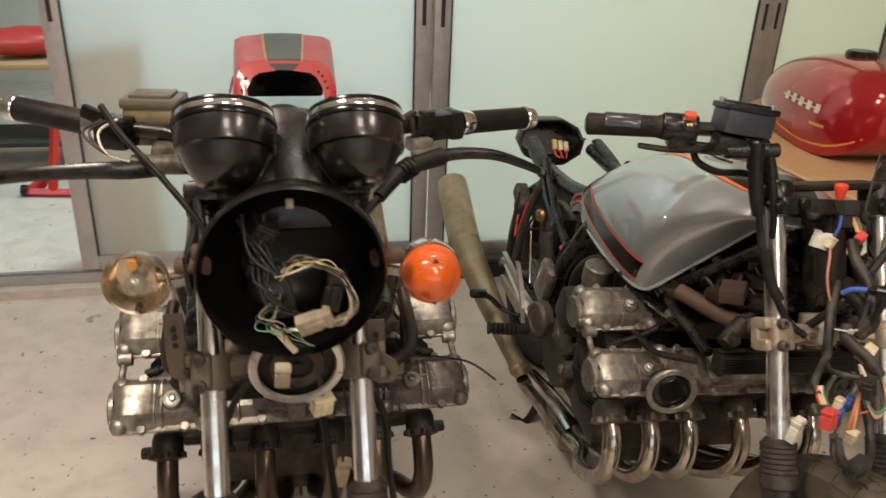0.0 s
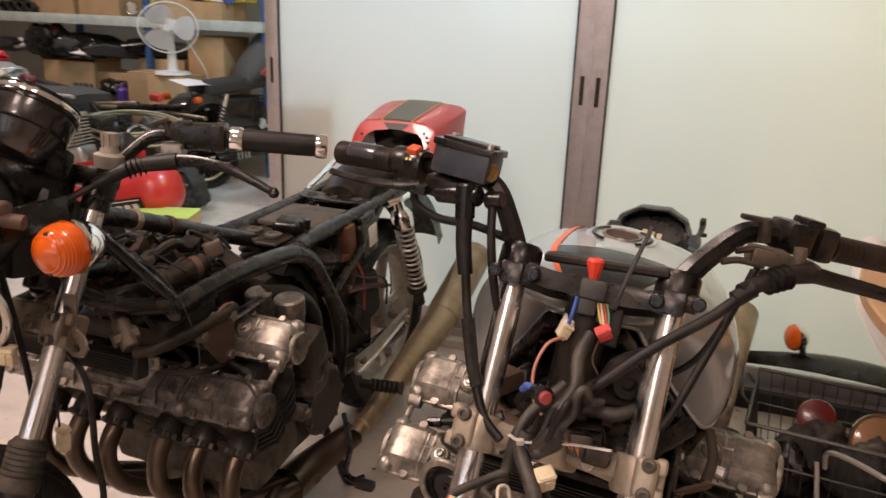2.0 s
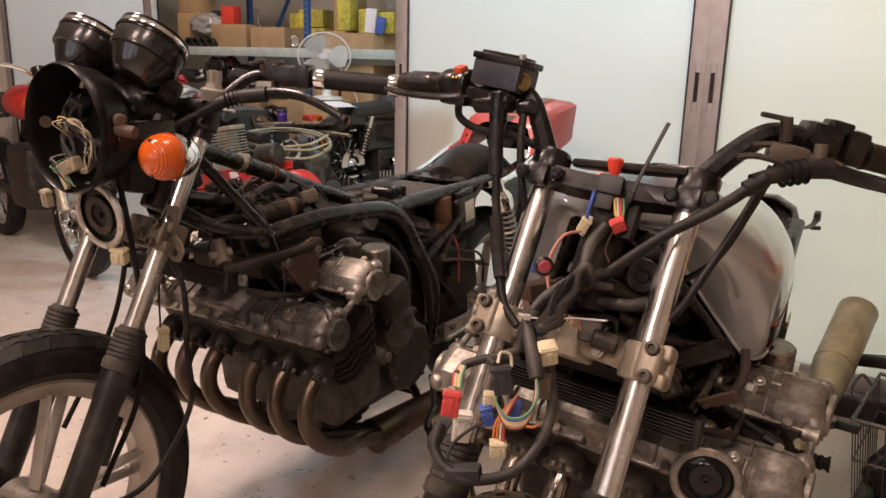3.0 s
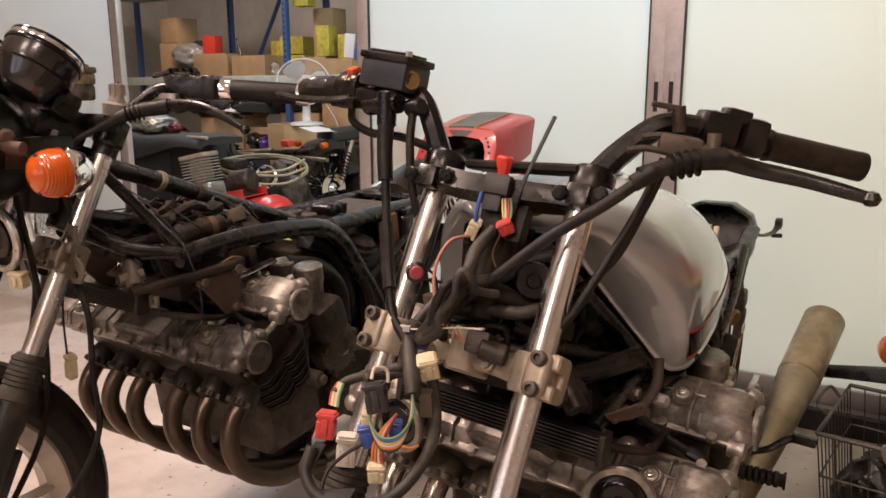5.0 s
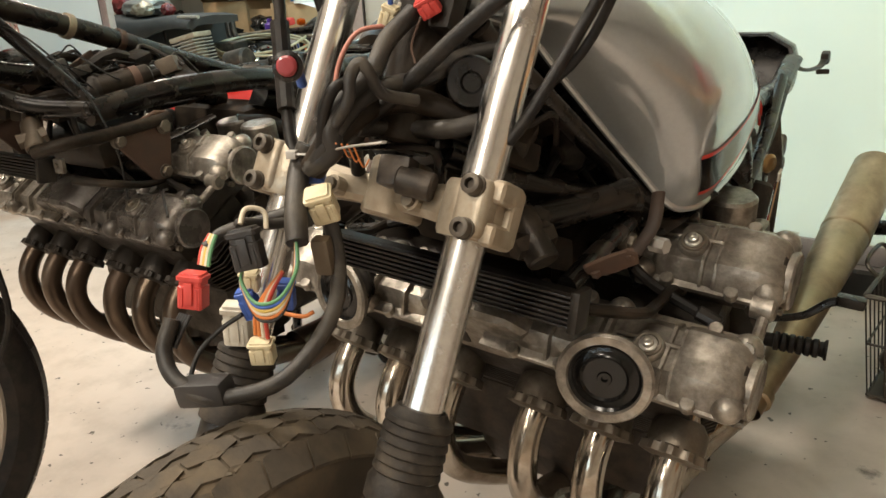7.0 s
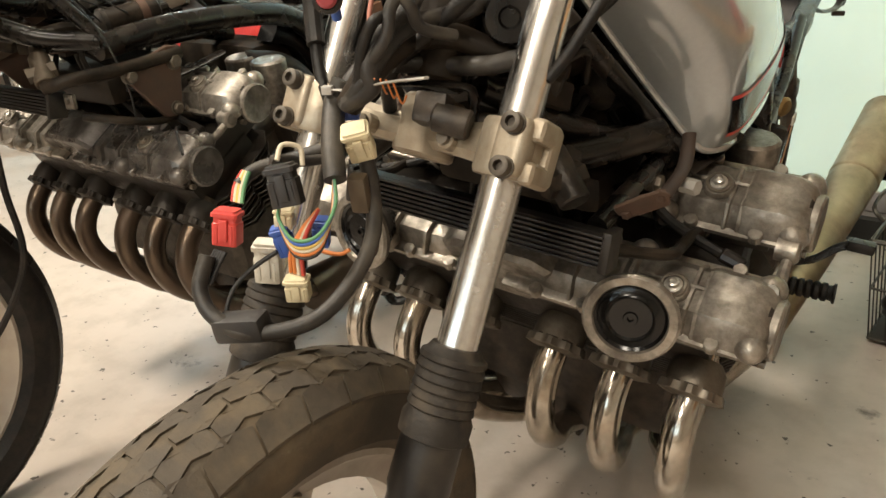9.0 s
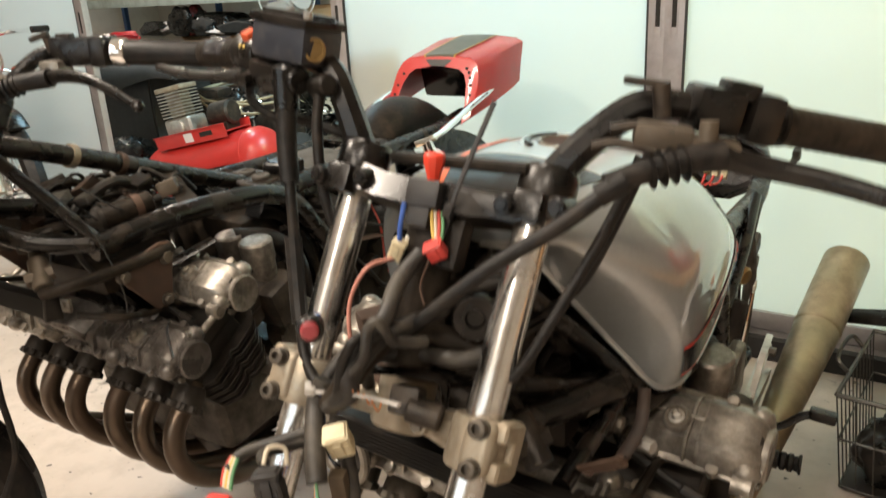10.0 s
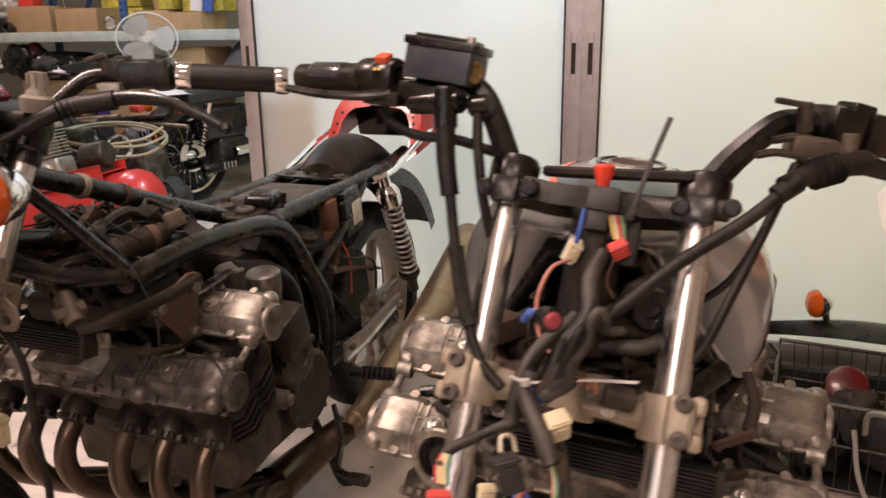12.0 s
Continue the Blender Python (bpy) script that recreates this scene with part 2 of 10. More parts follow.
def plate(bm, outline, depth, m=None, bevel=0.0):
    """An outline in x and z, thick along y, then moved by m."""
    front = [bm.verts.new((x, -depth / 2, z)) for x, z in outline]
    back = [bm.verts.new((x, depth / 2, z)) for x, z in outline]
    n = len(outline)
    faces = [bm.faces.new(front), bm.faces.new(list(reversed(back)))]
    for k in range(n):
        faces.append(bm.faces.new((front[k], back[k], back[(k + 1) % n], front[(k + 1) % n])))
    verts = front + back
    bmesh.ops.recalc_face_normals(bm, faces=faces)
    if bevel:
        edges = list({e for f in faces[:2] for e in f.edges})
        made = bmesh.ops.bevel(bm, geom=edges, offset=bevel, segments=1, affect="EDGES")
        verts = list({v for f in made["faces"] for v in f.verts} | {v for v in verts if v.is_valid})
    if m is not None:
        bmesh.ops.transform(bm, matrix=m, verts=verts)
    return bm


def loft(bm, rings, cap=True):
    rows = [[bm.verts.new(p) for p in ring] for ring in rings]
    n = len(rows[0])
    for a, b in zip(rows, rows[1:]):
        for k in range(n):
            bm.faces.new((a[k], a[(k + 1) % n], b[(k + 1) % n], b[k]))
    if cap:
        bm.faces.new(list(reversed(rows[0])))
        bm.faces.new(rows[-1])
    return bm


def mesh_of(name, bm, mat, angle=35):
    bmesh.ops.recalc_face_normals(bm, faces=bm.faces)
    me = bpy.data.meshes.new(name)
    bm.to_mesh(me)
    bm.free()
    me.materials.append(mat)
    me.shade_smooth()
    me.set_sharp_from_angle(angle=radians(angle))
    return me


def part(name, bm, mat, parent, label="", angle=35):
    ob = new(name, mesh_of(name, bm, mat, angle))
    ob.parent = parent
    return tagged(ob, label)


def thing(name, label, category, m=None, group="", kind=""):
    ob = new(name)
    ob.empty_display_size = 0.05
    if m is not None:
        ob.matrix_world = m
    return tagged(ob, label, category, group, kind)


def solid(name, bm, mat, label, category, group="", kind="", m=None, angle=35):
    ob = new(name, mesh_of(name, bm, mat, angle))
    if m is not None:
        ob.matrix_world = m
    return tagged(ob, label, category, group, kind)


def B():
    return bmesh.new()


# ---- the rooms ----
def slab(name, lo, hi, mat, label, category="wall"):
    lo, hi = Vector(lo), Vector(hi)
    return solid(name, block(B(), (lo + hi) / 2, hi - lo), mat, label, category, kind="structure")


slab("floor", (-7.0, -3.2, -0.2), (4.6, 7.2, 0.0), M_FLOOR, "pale painted concrete workshop floor with dark specks and scuffs", "floor")
slab("ceiling", (-7.0, -3.2, 3.0), (4.6, 7.2, 3.15), M_CEIL, "plain white painted workshop ceiling", "ceiling")
slab("wall_south", (-7.0, -3.35, 0), (4.6, -3.2, 0.95), M_WALL, "plain plastered wall of the workshop")
slab("wall_south_top", (-7.0, -3.35, 2.25), (4.6, -3.2, 3.0), M_WALL, "plain plastered wall over the workshop windows")
for wa, wb in ((-7.0, -1.9), (-0.7, -0.5), (0.7, 0.9), (2.1, 4.6)):
    slab("wall_south_pier", (wa, -3.35, 0.95), (wb, -3.2, 2.25), M_WALL, "plain plastered pier between workshop windows")
slab("wall_north", (-7.0, 6.9, 0), (4.6, 7.05, 3.0), M_WALL, "plain plastered wall behind the storage racks")
slab("wall_west", (-7.15, -3.2, 0), (-7.0, 7.2, 3.0), M_WALL, "plain plastered side wall of the workshop")
slab("wall_east", (4.6, -3.2, 0), (4.75, 7.2, 3.0), M_WALL, "plain plastered side wall of the workshop")
slab("wall_lintel", (-7.0, 2.86, 2.25), (4.6, 3.02, 3.0), M_WALL, "plastered wall over the sliding glass doors")

# ---- sliding glass doors ----
M_SLOT = material("dark_recess", (0.02, 0.018, 0.016), 0.8, scale=20)
M_GASKET = material("rubber_gasket", (0.03, 0.03, 0.03), 0.6, scale=40)


def sliding_door(x0, x1, y, left_slot, right_slot, label, slot_z=1.07):
    door = thing("door_panel", label, "sliding door", pose(x0, y, 0), kind="structure")
    w, lo, hi, st = x1 - x0, 0.07, 2.22, 0.062
    for cx in (st / 2, w - st / 2):
        part("stile", block(B(), (cx, 0, (lo + hi) / 2), (st, 0.036, hi - lo), bevel=0.002), M_ALU, door)
    for cz, h in ((lo + 0.03, 0.06), (hi - 0.03, 0.06)):
        part("rail", block(B(), (w / 2, 0, cz), (w - 2 * st, 0.034, h), bevel=0.002), M_ALU, door)
    part("pane", block(B(), (w / 2, 0.0, (lo + hi) / 2), (w - 2 * st + 0.01, 0.008, hi - lo - 0.11)), M_FROST, door, "pale green frosted glass pane")
    for cx in (st + 0.003, w - st - 0.003):
        part("gasket", block(B(), (cx, -0.014, (lo + hi) / 2), (0.007, 0.008, hi - lo - 0.12)), M_GASKET, door)
    for cx, there in ((st / 2, left_slot), (w - st / 2, right_slot)):
        if there:
            bm = B()
            sweep(bm, [(cx, -0.0185, slot_z - 0.085), (cx, -0.0185, slot_z + 0.085)], 0.012, 12, False, flat=0.15)
            pull = part("finger_pull", bm, M_ALU, door)
            bm = B()
            sweep(bm, [(cx, -0.020, slot_z - 0.052), (cx, -0.020, slot_z + 0.052)], 0.0075, 12, False, flat=0.15)
            part("slot", bm, M_SLOT, pull)
    return door


sliding_door(-3.93, -2.412, 2.90, False, True, "aluminium framed frosted glass sliding door pushed open", 1.09)
sliding_door(-0.80, 0.567, 2.94, True, True, "aluminium framed frosted glass sliding door behind the red tail")
sliding_door(0.569, 1.965, 2.90, True, True, "aluminium framed frosted glass sliding door beside the grey tank bike")
sliding_door(1.985, 2.62, 2.94, True, True, "narrow dusty sliding door with a cloudy pane")
slab("wall_doorstep", (-7.0, 2.84, 0.0), (4.6, 3.0, 0.035), material("sill_concrete", (0.55, 0.50, 0.44), 0.6, scale=20, dirt=(0.3, 0.26, 0.22), dirt_amount=0.5), "pale low sill under the sliding doors")
for ty in (2.90, 2.94):
    slab("door_track", (-7.0, ty - 0.012, 0.036), (4.6, ty + 0.012, 0.066), M_ALU, "aluminium track of the sliding doors", "track")
slab("wall_partition", (2.64, 2.87, 0.036), (4.6, 2.99, 2.25), M_WALL, "white painted partition at the end of the doors")
slab("wall_partition_left", (-7.0, 2.87, 0.036), (-3.95, 2.99, 2.25), M_WALL, "white painted partition at the end of the doors")

# daylight windows in the wall behind the workshop bay
M_PANE = material("clear_window_glass", (0.95, 0.97, 0.97), 0.02, scale=5, amount=0.05, transmission=1.0)
for k, wx in enumerate((-1.3, 0.1, 1.5)):
    win = thing("window_%d" % (k + 1), "aluminium framed workshop window with clear panes", "window", pose(wx, -3.275, 0.95), kind="structure")
    for name, c, size in (("frame_rail", (0, 0, 0.03), (1.2, 0.06, 0.06)), ("frame_rail", (0, 0, 1.27), (1.2, 0.06, 0.06)), ("frame_stile", (-0.57, 0, 0.65), (0.06, 0.06, 1.18)), ("frame_stile", (0.57, 0, 0.65), (0.06, 0.06, 1.18)), ("mullion", (0, 0, 0.65), (0.05, 0.05, 1.18))):
        part(name, block(B(), c, size, bevel=0.004), M_ALU, win)
    for sx in (-0.285, 0.285):
        pane = part("pane", block(B(), (sx, 0, 0.65), (0.515, 0.005, 1.175)), M_PANE, win)
        pane.visible_shadow = False

# ---- motorcycles ----
M_ENGDARK = material("oily_cylinder_alloy", (0.04, 0.034, 0.028), 0.42, 0.45, second=(0.014, 0.011, 0.009), scale=30, bump=0.4, bump_scale=120, dirt=(0.035, 0.027, 0.02), dirt_amount=0.8, dirt_scale=20)
M_PIPEA = material("browned_exhaust_steel", (0.115, 0.088, 0.064), 0.30, 0.85, second=(0.08, 0.058, 0.042), amount=0.85, scale=11, bump=0.12, dirt=(0.09, 0.055, 0.035), dirt_amount=0.6, dirt_scale=9)
M_PIPEB = material("worn_chrome_exhaust", (0.50, 0.475, 0.43), 0.15, 1.0, second=(0.34, 0.28, 0.20), amount=0.6, scale=12, rough_var=0.08, dirt=(0.20, 0.13, 0.08), dirt_amount=0.35, dirt_scale=12)
M_MUFF = material("brassy_steel_silencer", (0.42, 0.315, 0.205), 0.36, 0.8, second=(0.27, 0.215, 0.135), amount=0.8, scale=11, bump=0.06, dirt=(0.17, 0.125, 0.07), dirt_amount=0.5, dirt_scale=16)
M_FRAME = material("worn_black_frame_paint", (0.0035, 0.0032, 0.003), 0.24, second=(0.009, 0.0072, 0.006), scale=26, bump=0.12, dirt=(0.065, 0.048, 0.033), dirt_amount=0.34, dirt_scale=24, spec=0.42)
M_FINS = material("black_cooler_fins", (0.004, 0.0038, 0.0035), 0.4, 0.2, second=(0.02, 0.017, 0.014), scale=40, dirt=(0.08, 0.066, 0.05), dirt_amount=0.3, dirt_scale=12)
M_BRIGHT = material("bright_alloy", (0.60, 0.58, 0.54), 0.3, 0.85, second=(0.46, 0.43, 0.38), scale=50, bump=0.1, dirt=(0.2, 0.17, 0.13), dirt_amount=0.4, dirt_scale=20)
M_CLAMP = material("dusty_cast_clamp", (0.42, 0.37, 0.29), 0.38, 0.5, second=(0.22, 0.165, 0.105), scale=30, bump=0.25, bump_scale=150, dirt=(0.22, 0.16, 0.10), dirt_amount=0.5, dirt_scale=18)
M_GRIMY = material("grimy_brown_clamp", (0.13, 0.105, 0.078), 0.5, 0.35, second=(0.07, 0.054, 0.038), scale=30, bump=0.3, bump_scale=150, dirt=(0.20, 0.155, 0.11), dirt_amount=0.5, dirt_scale=20)
M_RUST = material("rusty_steel", (0.085, 0.047, 0.03), 0.7, 0.2, second=(0.07, 0.042, 0.029), scale=35, bump=0.3, dirt=(0.06, 0.045, 0.035), dirt_amount=0.6, dirt_scale=16)
M_RIM = material("pale_rim_alloy", (0.42, 0.38, 0.33), 0.35, 0.5, second=(0.33, 0.29, 0.24), scale=20, dirt=(0.15, 0.12, 0.09), dirt_amount=0.4, dirt_scale=9)
M_STEELDULL = material("dull_flange_steel", (0.20, 0.175, 0.14), 0.4, 0.7, second=(0.10, 0.08, 0.058), scale=40, bump=0.3, dirt=(0.05, 0.036, 0.026), dirt_amount=0.6, dirt_scale=22)
M_TUBE = material("worn_fork_chrome", (0.80, 0.79, 0.77), 0.19, 1.0, second=(0.66, 0.64, 0.60), amount=0.6, scale=26, rough_var=0.10, bump=0.03, dirt=(0.34, 0.28, 0.21), dirt_amount=0.25, dirt_scale=30)
M_STRIPE = material("gloss_black_stripe", (0.004, 0.004, 0.004), 0.2, scale=60, coat=0.15, spec=0.3)
M_PINRED = material("red_pinstripe", (0.65, 0.05, 0.03), 0.35, scale=60)
M_FORKLEG = material("satin_black_fork_leg", (0.007, 0.0065, 0.006), 0.38, 0.15, second=(0.018, 0.015, 0.012), scale=30, bump=0.15, dirt=(0.10, 0.083, 0.062), dirt_amount=0.35, dirt_scale=14)

M_DUSTY = material("dusty_black_moulding", (0.010, 0.008, 0.006), 0.45, second=(0.022, 0.016, 0.011), scale=40, bump=0.25, bump_scale=140, dirt=(0.07, 0.051, 0.034), dirt_amount=0.4, dirt_scale=24, spec=0.2)
TAN = 0.52
HEAD_AXIS = Vector((0, -0.545, 0.838))


def mirror(p, s):
    return (p[0] * s, p[1], p[2])


def cover_ring(y, z, s, h, wide, high, low=0.34):
    """Chamfered outline of a cam cover at distance h from the middle."""
    half = [(1.0, low), (1.0, 0.48), (0.965, 0.54), (0.64, 0.945), (0.57, 1.0), (0.28, 1.0)]
    full = half + [(-u, v) for u, v in reversed(half)]
    return [Vector((s * h, y, z)) + Vector((0, 0.838, 0.545)) * (wide * u) + HEAD_AXIS * (high * v) for u, v in full]


def cam_cover(bike, y, z, s, ribs_from, mat, label=""):
    """One half of a cam cover: a chamfered casting with a pad, thin ribs, corner bumps, a bolt boss and a round end."""
    st = [(0.020, 0.038, 0.039), (0.062, 0.038, 0.039), (0.070, 0.041, 0.040), (0.118, 0.041, 0.040), (0.124, 0.039, 0.038), (0.168, 0.039, 0.038), (0.176, 0.043, 0.042), (0.234, 0.044, 0.0425), (0.242, 0.046, 0.046), (0.246, 0.047, 0.0475),
          (0.286, 0.047, 0.0475), (0.292, 0.046, 0.0455), (0.301, 0.045, 0.042), (0.308, 0.041, 0.036), (0.311, 0.036, 0.030)]
    bm = B()
    loft(bm, [cover_ring(y, z, s, h, a, b) for h, a, b in st])
    across = Vector((0, 0.838, 0.545))
    cover = part("cam_cover", bm, mat, bike, label, angle=28)
    for u, h in ((-0.036, 0.298), (0.036, 0.298), (-0.041, 0.158), (0.041, 0.158)):
        bm = B()
        bmesh.ops.create_icosphere(bm, subdivisions=3, radius=0.0165)
        bmesh.ops.translate(bm, verts=bm.verts, vec=Vector((s * h, y, z)) + across * u + HEAD_AXIS * 0.022)
        part("corner_bump", bm, mat, cover)
    for h in ribs_from:
        bm = B()
        loft(bm, [cover_ring(y, z, s, h + dh, 0.0415 + up, 0.0405 + up) for dh, up in ((-0.0040, -0.001), (-0.0018, 0.0052), (0.0018, 0.0052), (0.0040, -0.001))])
        part("rib", bm, mat, cover, angle=30)
    bm = B()
    rod(bm, Vector((s * 0.170, y, z)) + HEAD_AXIS * 0.0415 + across * 0.004, Vector((s * 0.240, y, z)) + HEAD_AXIS * 0.0445 + across * 0.004, 0.0030, 6)
    part("cross_rib", bm, mat, cover)
    bm = B()
    loft(bm, [[Vector((s * 0.163, y, z)) - HEAD_AXIS * d + Vector((s * px, 0, 0)) + across * pu for px, pu in ((-0.148, -w), (0.136, -w), (0.152, -w + 0.014), (0.152, w - 0.014), (0.136, w), (-0.148, w))] for d, w in ((-0.014, 0.049), (-0.015, 0.0505), (-0.021, 0.0505), (-0.022, 0.048))])
    for h in (0.06, 0.12, 0.19, 0.262):
        for u in (-0.047, 0.047):
            c = Vector((s * h, y, z)) + across * u + HEAD_AXIS * 0.017
            rod(bm, c, c + HEAD_AXIS * 0.013, 0.008, 10, bevel=0.001)
    part("cover_flange", bm, mat, bike)
    part("cover_gasket", block(B(), Vector((s * 0.165, y, z)) + HEAD_AXIS * 0.0105, (0.286, 0.094, 0.006), (33, 0, 0), 0.001), M_BLACK, bike)
    base = Vector((s * 0.209, y - 0.006, z)) + HEAD_AXIS * 0.037
    bm = B()
    lathe(bm, base, HEAD_AXIS, [(0, 0), (0, 0.0175), (0.007, 0.0172), (0.0095, 0.0155), (0.0095, 0.0)], 22)
    part("boss", bm, mat, bike)
    bm = B()
    lathe(bm, base + HEAD_AXIS * 0.0095, HEAD_AXIS, [(0, 0), (0, 0.0142), (0.0022, 0.0146), (0.003, 0.0138), (0.003, 0.0108), (0.001, 0.0102), (0.001, 0)], 22)
    washer = part("boss_washer", bm, M_STEELDULL, bike)
    bm = B()
    lathe(bm, base + HEAD_AXIS * 0.0095, HEAD_AXIS, [(0, 0), (0, 0.0098), (0.003, 0.0098), (0.0035, 0.0066), (0.009, 0.0062), (0.0098, 0.0045), (0.006, 0.0036), (0.006, 0)], 12)
    part("plug_bolt", bm, M_STEELDULL if mat is M_DGREYCASE else M_BRIGHT if bike.location.x > 0.3 or s < 0 else M_CASE, washer)
    bm = B()
    lathe(bm, (s * 0.309, y, z + 0.004), (s, 0, 0), [(0, 0.0335), (0.007, 0.0335), (0.0095, 0.031), (0.0085, 0.0275), (0.0085, 0)], 28)
    part("end_cap", bm, mat, cover)
    # saddle of the head that the cover sits on, with the round cam end
    bm = B()
    rod(bm, (s * 0.22, y, z + 0.004), (s * 0.3085, y, z + 0.004), 0.0355, 28, bevel=0.003)
    block(bm, Vector((s * 0.145, y, z)) - HEAD_AXIS * 0.006, (0.26, 0.074, 0.030), (33, 0, 0), 0.006)
    part("cam_saddle", bm, M_ENGDARK, bike)
    part("end_screw", rod(B(), (s * 0.306, y - 0.030, z - 0.022), (s * 0.314, y - 0.030, z - 0.022), 0.005, 8), M_STEELDULL, cover)


def engine(bike, pipe_mat, cooler=0.70, shift=0.0):
    browned = pipe_mat is M_PIPEA
    lower = M_GREYCASE if browned else M_DARKCASE
    grow = 0.001 if browned else 0.006
    for s in (-1, 1):
        cam_cover(bike, 1.192, 0.588, s, (0.100, 0.150, 0.160, 0.228, 0.240), M_DGREYCASE if browned and s > 0 else M_CASE)
        cam_cover(bike, 1.316, 0.664, s, (0.226, 0.241), M_CASE)
    # middle of the exhaust cover with its sloping nose
    bm = B()
    plate(bm, [(-0.075, 0.03), (-0.06, -0.02), (-0.035, -0.05), (0.035, -0.05), (0.06, -0.02), (0.075, 0.03), (0.05, 0.045), (-0.05, 0.045)], 0.07, pose(0, 1.186, 0.598, 33), 0.006)
    part("cover_nose", bm, M_DGREYCASE if browned else M_CASE, bike)
    # head and finned barrels
    bm = B()
    block(bm, (0, 1.298, 0.600), (0.50, 0.15, 0.05), (30.4, 0, 0), 0.008)
    block(bm, (0, 1.282, 0.550), (0.50, 0.15, 0.05), (30.4, 0, 0), 0.004)
    part("cylinder_head", bm, M_ENGDARK, bike)
    down = -HEAD_AXIS
    for k in range(10):
        c = Vector((0, 1.306, 0.545)) + down * (0.0125 * k)
        bm = B()
        wx, wy = 0.276 - 0.0025 * k - 0.003 * (k % 2), 0.092 - 0.0025 * k
        plate(bm, [(-wx, -wy + 0.03), (-wx + 0.025, -wy), (-0.06, -wy), (-0.05, -wy + 0.012), (0.05, -wy + 0.012), (0.06, -wy), (wx - 0.025, -wy), (wx, -wy + 0.03), (wx, -0.012), (wx - 0.010, 0.0), (wx, 0.012), (wx, wy - 0.03), (wx - 0.03, wy), (-wx + 0.03, wy), (-wx, wy - 0.03), (-wx, 0.012), (-wx + 0.010, 0.0), (-wx, -0.012)], 0.0034, Matrix.Translation(c) @ pose(0, 0, 0, 33 + 90), 0.0008)
        part("fin", bm, M_ENGDARK, bike)
    bm = B()
    block(bm, Vector((0, 1.300, 0.545)) + down * 0.06, (0.44, 0.13, 0.13), (33, 0, 0), 0.01)
    part("barrel_core", bm, M_ENGDARK, bike)
    # crankcase, gearbox and a narrow ribbed sump
    part("crankcase", block(B(), (0, 1.41, 0.365), (0.40, 0.19, 0.15), (8, 0, 0), 0.04, 3), lower, bike)
    part("gearbox_case", block(B(), (0, 1.60, 0.365), (0.34, 0.24, 0.20), (0, 0, 0), 0.04, 3), M_DARKCASE, bike)
    part("sump", block(B(), (0, 1.47, 0.265), (0.22, 0.20, 0.10), (0, 0, 0), 0.025, 2, taper=1.15), M_DARKCASE, bike)
    for k in range(5):
        part("sump_fin", block(B(), (-0.08 + 0.04 * k, 1.47, 0.205), (0.008, 0.18, 0.03), (0, 0, 0), 0.002), M_DARKCASE, bike)
    part("barrel_base", block(B(), (0, 1.385, 0.435), (0.40, 0.12, 0.035), (20, 0, 0), 0.008), lower, bike)
    for s in (-1, 1):
        bm = B()
        lathe(bm, (s * 0.17, 1.63, 0.375), (s, 0, 0), [(0, 0.092), (0.020, 0.092), (0.030, 0.080), (0.030, 0)], 28)
        cover = part("side_cover", bm, M_DARKCASE, bike)
        for k in range(7):
            a = 2 * math.pi * k / 7
            y, z = 1.63 + 0.084 * math.cos(a), 0.375 + 0.084 * math.sin(a)
            part("cover_bolt", rod(B(), (s * 0.17, y, z), (s * 0.20, y, z), 0.006, 8), M_STEELDULL, cover)
        # round cover behind the fins and the dull castings round it
        bm = B()
        lathe(bm, (s * 0.175, 1.545, 0.490), (s, 0, 0.06), [(0, 0.062), (0.040, 0.062), (0.047, 0.057), (0.049, 0.050), (0.053, 0.048), (0.055, 0.040), (0.055, 0.022), (0.051, 0.020), (0.051, 0)], 30)
        for k in range(5):
            a = 2 * math.pi * k / 5 + 0.5
            rod(bm, (s * 0.205, 1.545 + 0.060 * math.cos(a), 0.490 + 0.060 * math.sin(a)), (s * 0.229, 1.545 + 0.058 * math.cos(a), 0.490 + 0.058 * math.sin(a)), 0.008, 10, bevel=0.001)
        part("starter_cover", bm, M_GREYCASE, bike)
        bm = B()
        block(bm, (s * 0.205, 1.425, 0.585), (0.045, 0.075, 0.08), (33, 0, 0), 0.018, 3)
        rod(bm, (s * 0.15, 1.40, 0.47), (s * 0.262, 1.425, 0.455), 0.020, 16, bevel=0.003)
        part("side_casting", bm, M_GREYCASE, bike)
        part("casting_stud", rod(B(), (s * 0.255, 1.425, 0.457), (s * 0.272, 1.428, 0.455), 0.012, 12, bevel=0.002), M_STEELDULL, bike)
        part("intake_boot", sweep(B(), [(s * 0.13, 1.47, 0.70), (s * 0.17, 1.53, 0.685), (s * 0.185, 1.58, 0.63), (s * 0.18, 1.60, 0.55), (s * 0.17, 1.61, 0.48)], (0.026, 0.028), 14, flat=0.8), M_RUBBER, bike)
        bm = B()
        sweep(bm, [(s * 0.300, 1.192, 0.634), (s * 0.302, 1.222, 0.628), (s * 0.300, 1.268, 0.652)], (0.0075, 0.006), 10)
        lathe(bm, (s * 0.298, 1.262, 0.652), (s, 0, 0), [(-0.012, 0), (-0.012, 0.013), (0.010, 0.014), (0.013, 0.010), (0.013, 0)], 16)
        part("link_web", bm, M_CASE, bike)
